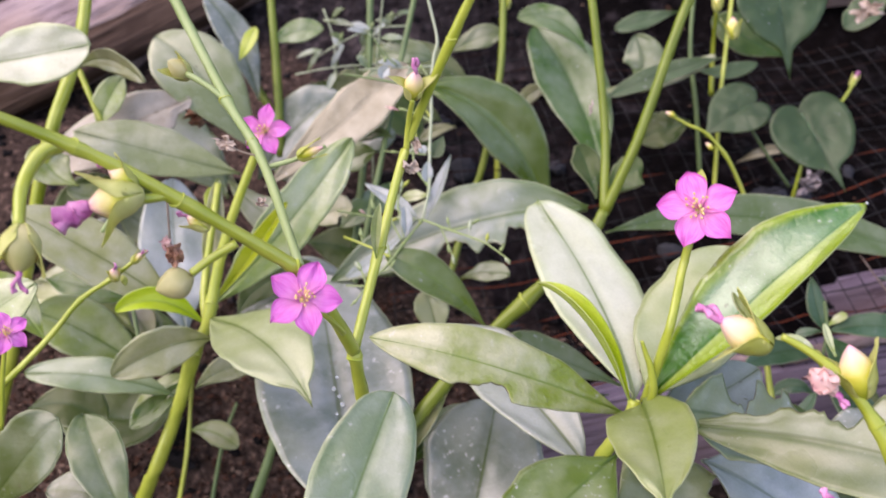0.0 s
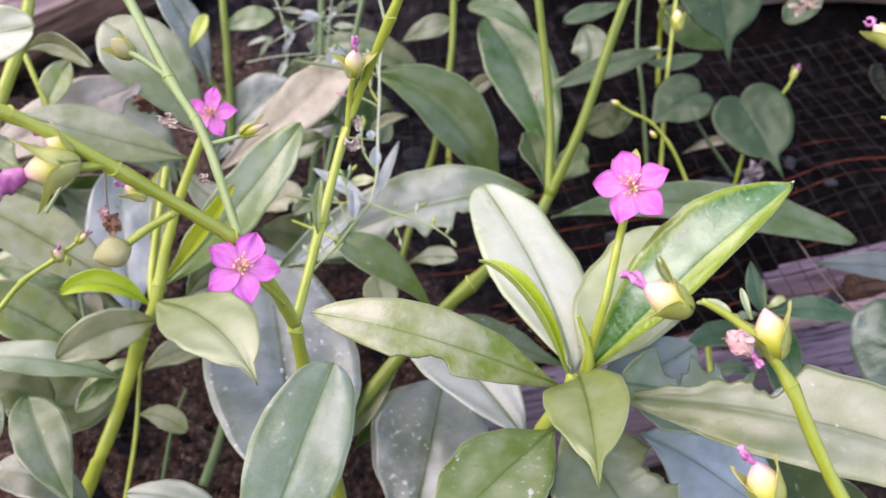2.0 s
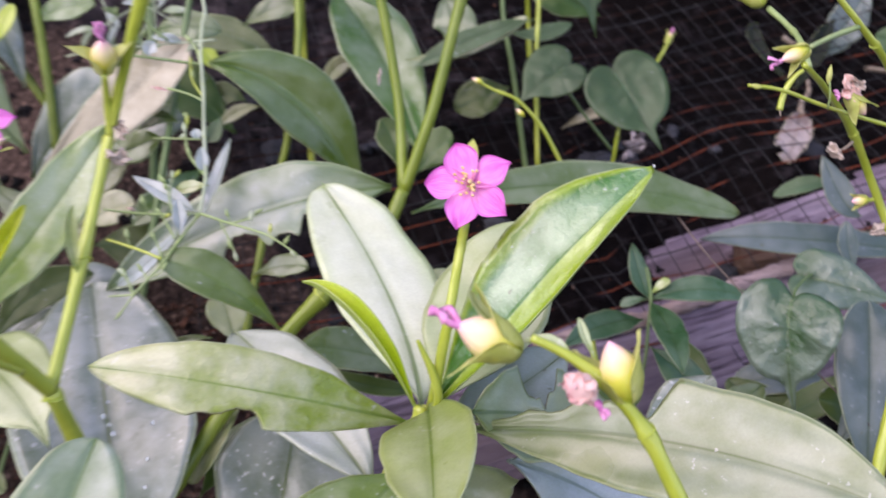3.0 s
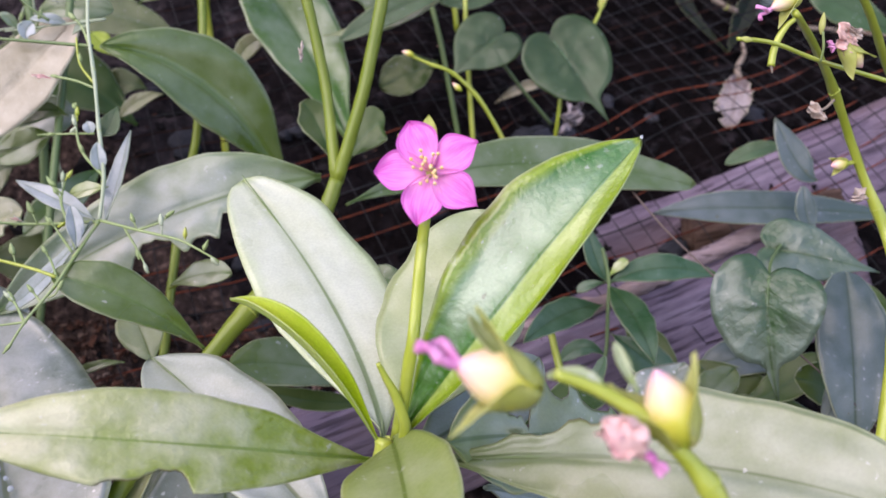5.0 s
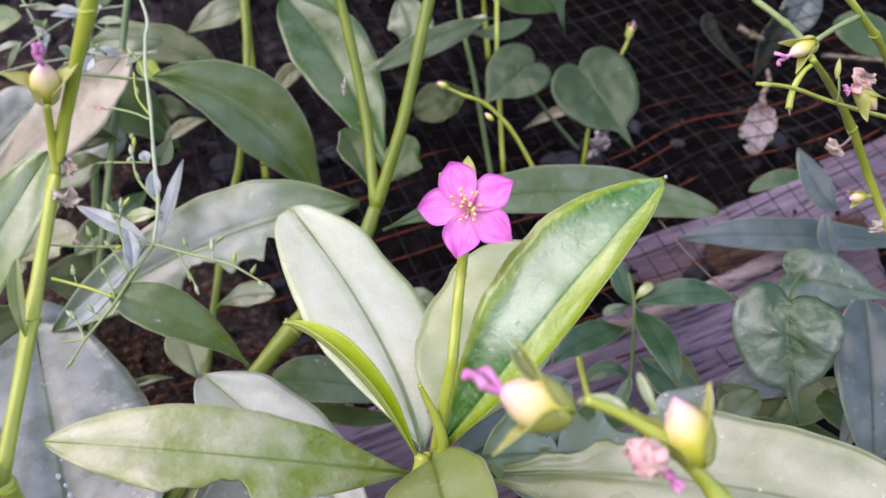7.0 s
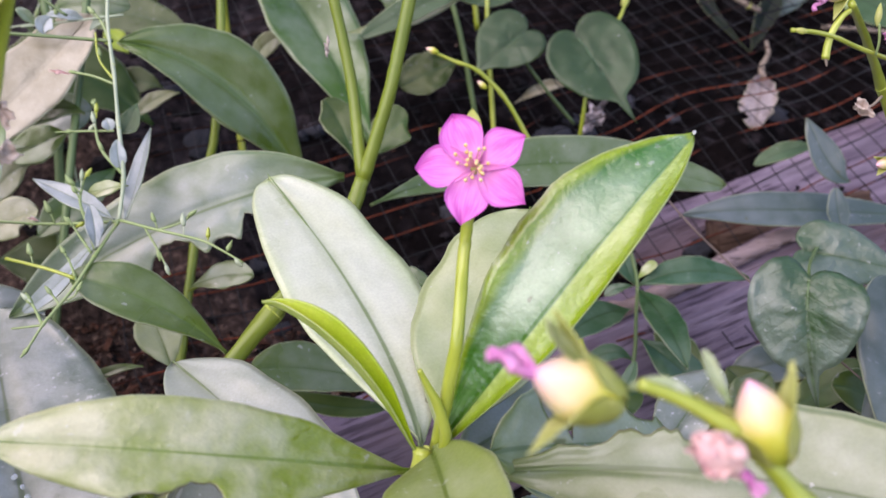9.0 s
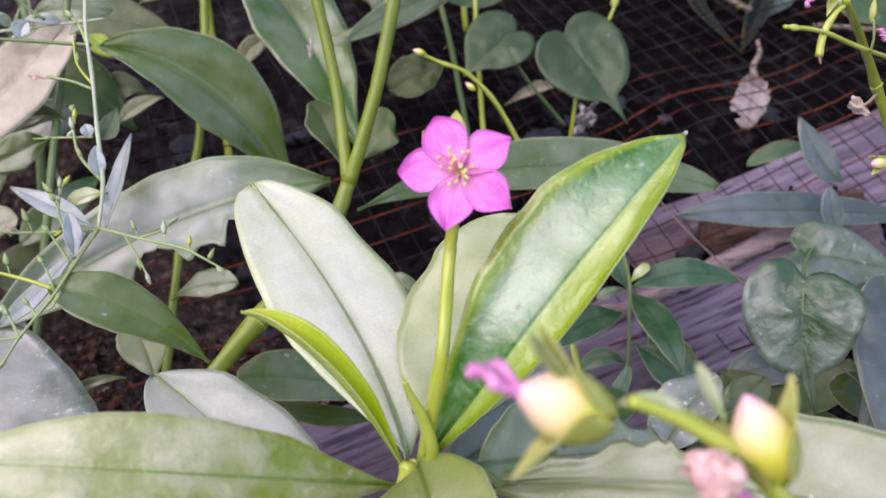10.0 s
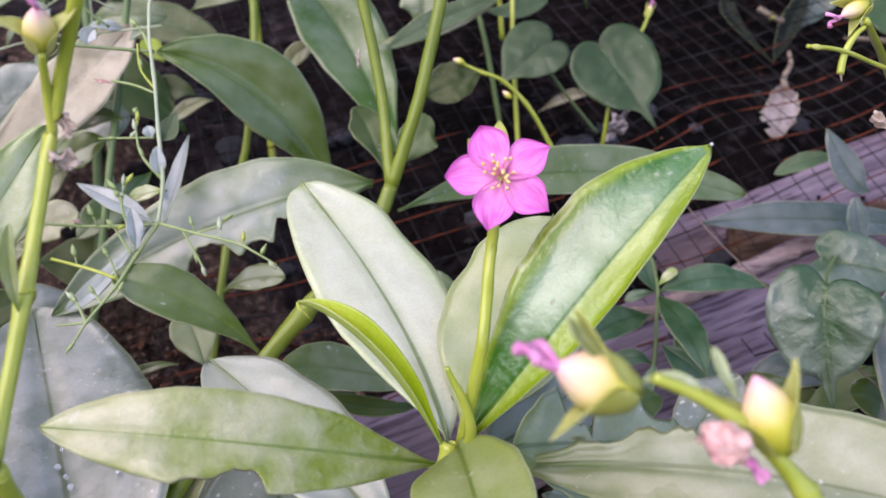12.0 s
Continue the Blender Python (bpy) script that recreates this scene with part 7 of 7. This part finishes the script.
stem(dead, [(0.3621, 0.5684, 0.3048), (0.3596, 0.5601, 0.2990), (0.3523, 0.5529, 0.2932), (0.3495, 0.5444, 0.2890)], 0.0011, 0.0021, "twig", name="leaf_stalk")

# dry scraps on the bank
curled = thing("dead_leaf", (0.2097, 0.5472, 0.2855), "curled tan dead leaf lying on the wire mesh", "dead leaf")
leaf(curled, (0.1940, 0.5471, 0.2785), (0.2097, 0.5472, 0.2865), (0.2235, 0.5462, 0.2886), 0.0080, (-0.1, -0.8, 0.6), "tan", fold=30, cup=0.4, blunt=0.9, name="blade")
crumpled = thing("dead_leaf", (0.2385, 0.5336, 0.2726), "crumpled grey dead leaf lying on the wire mesh", "dead leaf")
shred(crumpled, (0.2385, 0.5336, 0.2726), 0.014, seed=17, mat=PAPER, name="blade", label="")
dry_stick = thing("stick", (0.4516, 0.5743, 0.3070), "thin grey dry stick lying across the bank", "stick")
stem(dry_stick, [(0.4098, 0.5840, 0.3093), (0.4516, 0.5743, 0.3070), (0.5005, 0.5626, 0.3035)], 0.0016, 0.0013, "twig", nodes=(0.3, 0.7))
blade_weed = thing("weed", (0.3752, 0.6262, 0.2887), "dark strap-leaved weed on the bank", "weed")
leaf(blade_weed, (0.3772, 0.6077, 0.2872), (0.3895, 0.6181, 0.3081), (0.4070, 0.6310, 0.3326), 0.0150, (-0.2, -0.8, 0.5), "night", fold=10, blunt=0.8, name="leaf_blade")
leaf(blade_weed, (0.3970, 0.6196, 0.3068), (0.4145, 0.6307, 0.3239), (0.4338, 0.6413, 0.3519), 0.0270, (-0.2, -0.8, 0.5), "slate", fold=10, blunt=0.8, name="leaf_blade")
leaf(blade_weed, (0.4377, 0.5196, 0.3177), (0.4068, 0.5338, 0.3328), (0.3848, 0.5427, 0.3414), 0.0250, (-0.2, -0.8, 0.5), "vine", fold=10, blunt=0.6, name="leaf_blade")
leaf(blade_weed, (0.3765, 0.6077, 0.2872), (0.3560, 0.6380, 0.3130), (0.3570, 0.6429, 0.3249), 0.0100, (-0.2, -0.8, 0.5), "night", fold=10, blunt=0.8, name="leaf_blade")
dry_stick = thing("stick", (0.3722, 0.6131, 0.3176), "short pinkish dry stick lying on the bank", "stick")
stem(dry_stick, [(0.3637, 0.6168, 0.3215), (0.3722, 0.6131, 0.3172), (0.3796, 0.6097, 0.3140)], 0.0020, 0.0017, "twig", nodes=(0.5,))


# thin upright stalk tipped with a pink bud
tip_stalk = thing("flower_stalk", (0.0461, 0.5223, 0.2740), "thin upright stalk tipped with a pink bud", "plant", "succulent flowering plants")
stem(tip_stalk, [(0.0396, 0.5173, 0.2641), (0.0373, 0.5278, 0.3087), (0.0359, 0.5291, 0.3571), (0.0363, 0.5263, 0.3742)], 0.00190, 0.00122, "stem")
bud(tip_stalk, (0.0368, 0.5275, 0.3766), (-0.0146, 0.4377, 0.8990), 0.0112, seed=51, spread=0.2, side=(1.00, -0.02, 0.03))

# thin upright stalk tipped with a pink bud
tip_stalk = thing("flower_stalk", (0.1718, 0.5512, 0.3243), "thin upright stalk tipped with a pink bud", "plant", "succulent flowering plants")
stem(tip_stalk, [(0.1706, 0.5496, 0.3211), (0.1674, 0.5534, 0.3521), (0.1629, 0.5420, 0.3747)], 0.00146, 0.00111, "stem")
bud(tip_stalk, (0.1606, 0.5339, 0.3809), (-0.0052, 0.4380, 0.8989), 0.0106, seed=52, spread=0.2, side=(0.97, -0.23, 0.12))

# ---- wire mesh lying on the bank ----
def mesh_height(x, y):
    return 0.247 + 0.40 * (y - 0.44) + 1.0 * max(0.0, y - 0.68) + 0.10 * max(0.0, x - 0.24) + 0.016 * noise.noise(Vector((x * 8, y * 8, 3))) + (0.014 * math.exp(-((y - 0.47) / 0.05) ** 2) if x > 0.2 else 0.0)


wire_mesh = thing("wire_mesh", (0.25, 0.6, mesh_height(0.25, 0.6)), "rusty square wire mesh laid over the soil bank", "wire mesh")
CELL, TURN_MESH = 0.0127, radians(14)
ca, sa = math.cos(TURN_MESH), math.sin(TURN_MESH)
for axis in (0, 1):
    for k in range(-32, 34):
        line = []
        for i in range(71):
            s = (i / 70 - 0.5) * 65 * CELL
            a, b = (s, k * CELL) if axis == 0 else (k * CELL, s)
            b += 0.006 * noise.noise(Vector((a * 14, b * 14, 7 + axis)))
            a += 0.006 * noise.noise(Vector((a * 14, b * 14, 17 + axis)))
            x, y = 0.22 + a * ca - b * sa, 0.64 + a * sa + b * ca
            if not 0.37 < y < 0.66 + 0.01 * noise.noise(Vector((x * 30, 0, 1))) or x < -0.02:
                continue
            line.append(Vector((x, y, mesh_height(x, y) + 0.0008 * (axis - 0.5) * 2)))
        if len(line) > 3:
            v, f, uv = tube_data(line, [0.00045 if axis == 0 else 0.00029] * len(line), 5)
            mesh_object("wire", v, f, (RUST if k < -6 else RUST_SHADED) if axis == 0 and k % 3 != 2 else ZINC, wire_mesh, "", uv)

# ---- stones half sunk in the bank ----
STONE = plain_material("stone", [(0.25, (0.010, 0.011, 0.014)), (0.55, (0.028, 0.029, 0.036)), (0.8, (0.065, 0.064, 0.075))], 40.0, 0.85, 0.5, 0.003, spec=0.2)
rnd = random.Random(11)
for i in range(22):
    x, y = rnd.uniform(-0.02, 0.5), rnd.uniform(0.44, 0.6)
    size = rnd.uniform(0.006, 0.014)
    v, f, _ = ball_data(size, size * rnd.uniform(0.6, 0.9), size * rnd.uniform(0.35, 0.6), 16, 11, 0.5, i * 1.7)
    turn = Euler((rnd.uniform(-0.3, 0.3), rnd.uniform(-0.3, 0.3), rnd.uniform(0, 6.3))).to_matrix()
    tagged(mesh_object("stone", placed(v, turn, (x, y, ground_height(x, y) + size * 0.1)), f, STONE), "small blue-grey stone half sunk in soil", "stone", "stones on the bank")

# ---- leaf litter and bark chips strewn over the soil ----
rnd = random.Random(4)
lv, lf = [], []
for i in range(26000):
    x, y = (rnd.uniform(-0.45, 0.75), rnd.uniform(0.12, 1.0)) if i < 1500 else (rnd.uniform(-0.3, 0.12), rnd.uniform(0.16, 0.44))
    z = ground_height(x, y)
    size = rnd.uniform(0.0006, 0.0023) * (2.2 if rnd.random() < 0.06 else 1)
    m = Euler((rnd.uniform(-0.6, 0.6), rnd.uniform(-0.6, 0.6), rnd.uniform(0, 6.3))).to_matrix()
    n = len(lv)
    a, b, h = size, size * rnd.uniform(0.25, 0.6), size * 0.16
    for q in ((-a, 0, 0), (-a * 0.4, -b, h), (a * 0.5, -b * 0.8, 0), (a, 0, h), (a * 0.4, b, 0), (-a * 0.5, b * 0.7, h), (0, 0, 2 * h), (0, 0, -h)):
        lv.append(m @ Vector(q) + Vector((x, y, z + 0.001)))
    for k in range(6):
        lf += [(n + k, n + (k + 1) % 6, n + 6), (n + (k + 1) % 6, n + k, n + 7)]
tagged(mesh_object("leaf_litter", lv, lf, LITTER, smooth=False), "brown leaf litter and bark chips on soil", "leaf litter", kind="stuff")

# ---- clods and small stones in the soil ----
cv, cf = [], []
for i in range(2600):
    x, y = rnd.uniform(-0.4, 0.7), rnd.uniform(0.3, 1.0)
    size = rnd.uniform(0.0014, 0.004) * (2.2 if rnd.random() < 0.06 else 1)
    v, f, _ = ball_data(size, size * rnd.uniform(0.6, 1), size * rnd.uniform(0.5, 0.8), 7, 5, 1.0, i * 0.37)
    n = len(cv)
    turn = Euler((0, 0, rnd.uniform(0, 6.3))).to_matrix()
    cv += placed(v, turn, (x, y, ground_height(x, y) + size * 0.2))
    cf += [tuple(q + n for q in p) for p in f]
tagged(mesh_object("soil_clods", cv, cf, CLOD, smooth=False), "grey-brown clods and pebbles in the soil", "soil clods", kind="stuff")
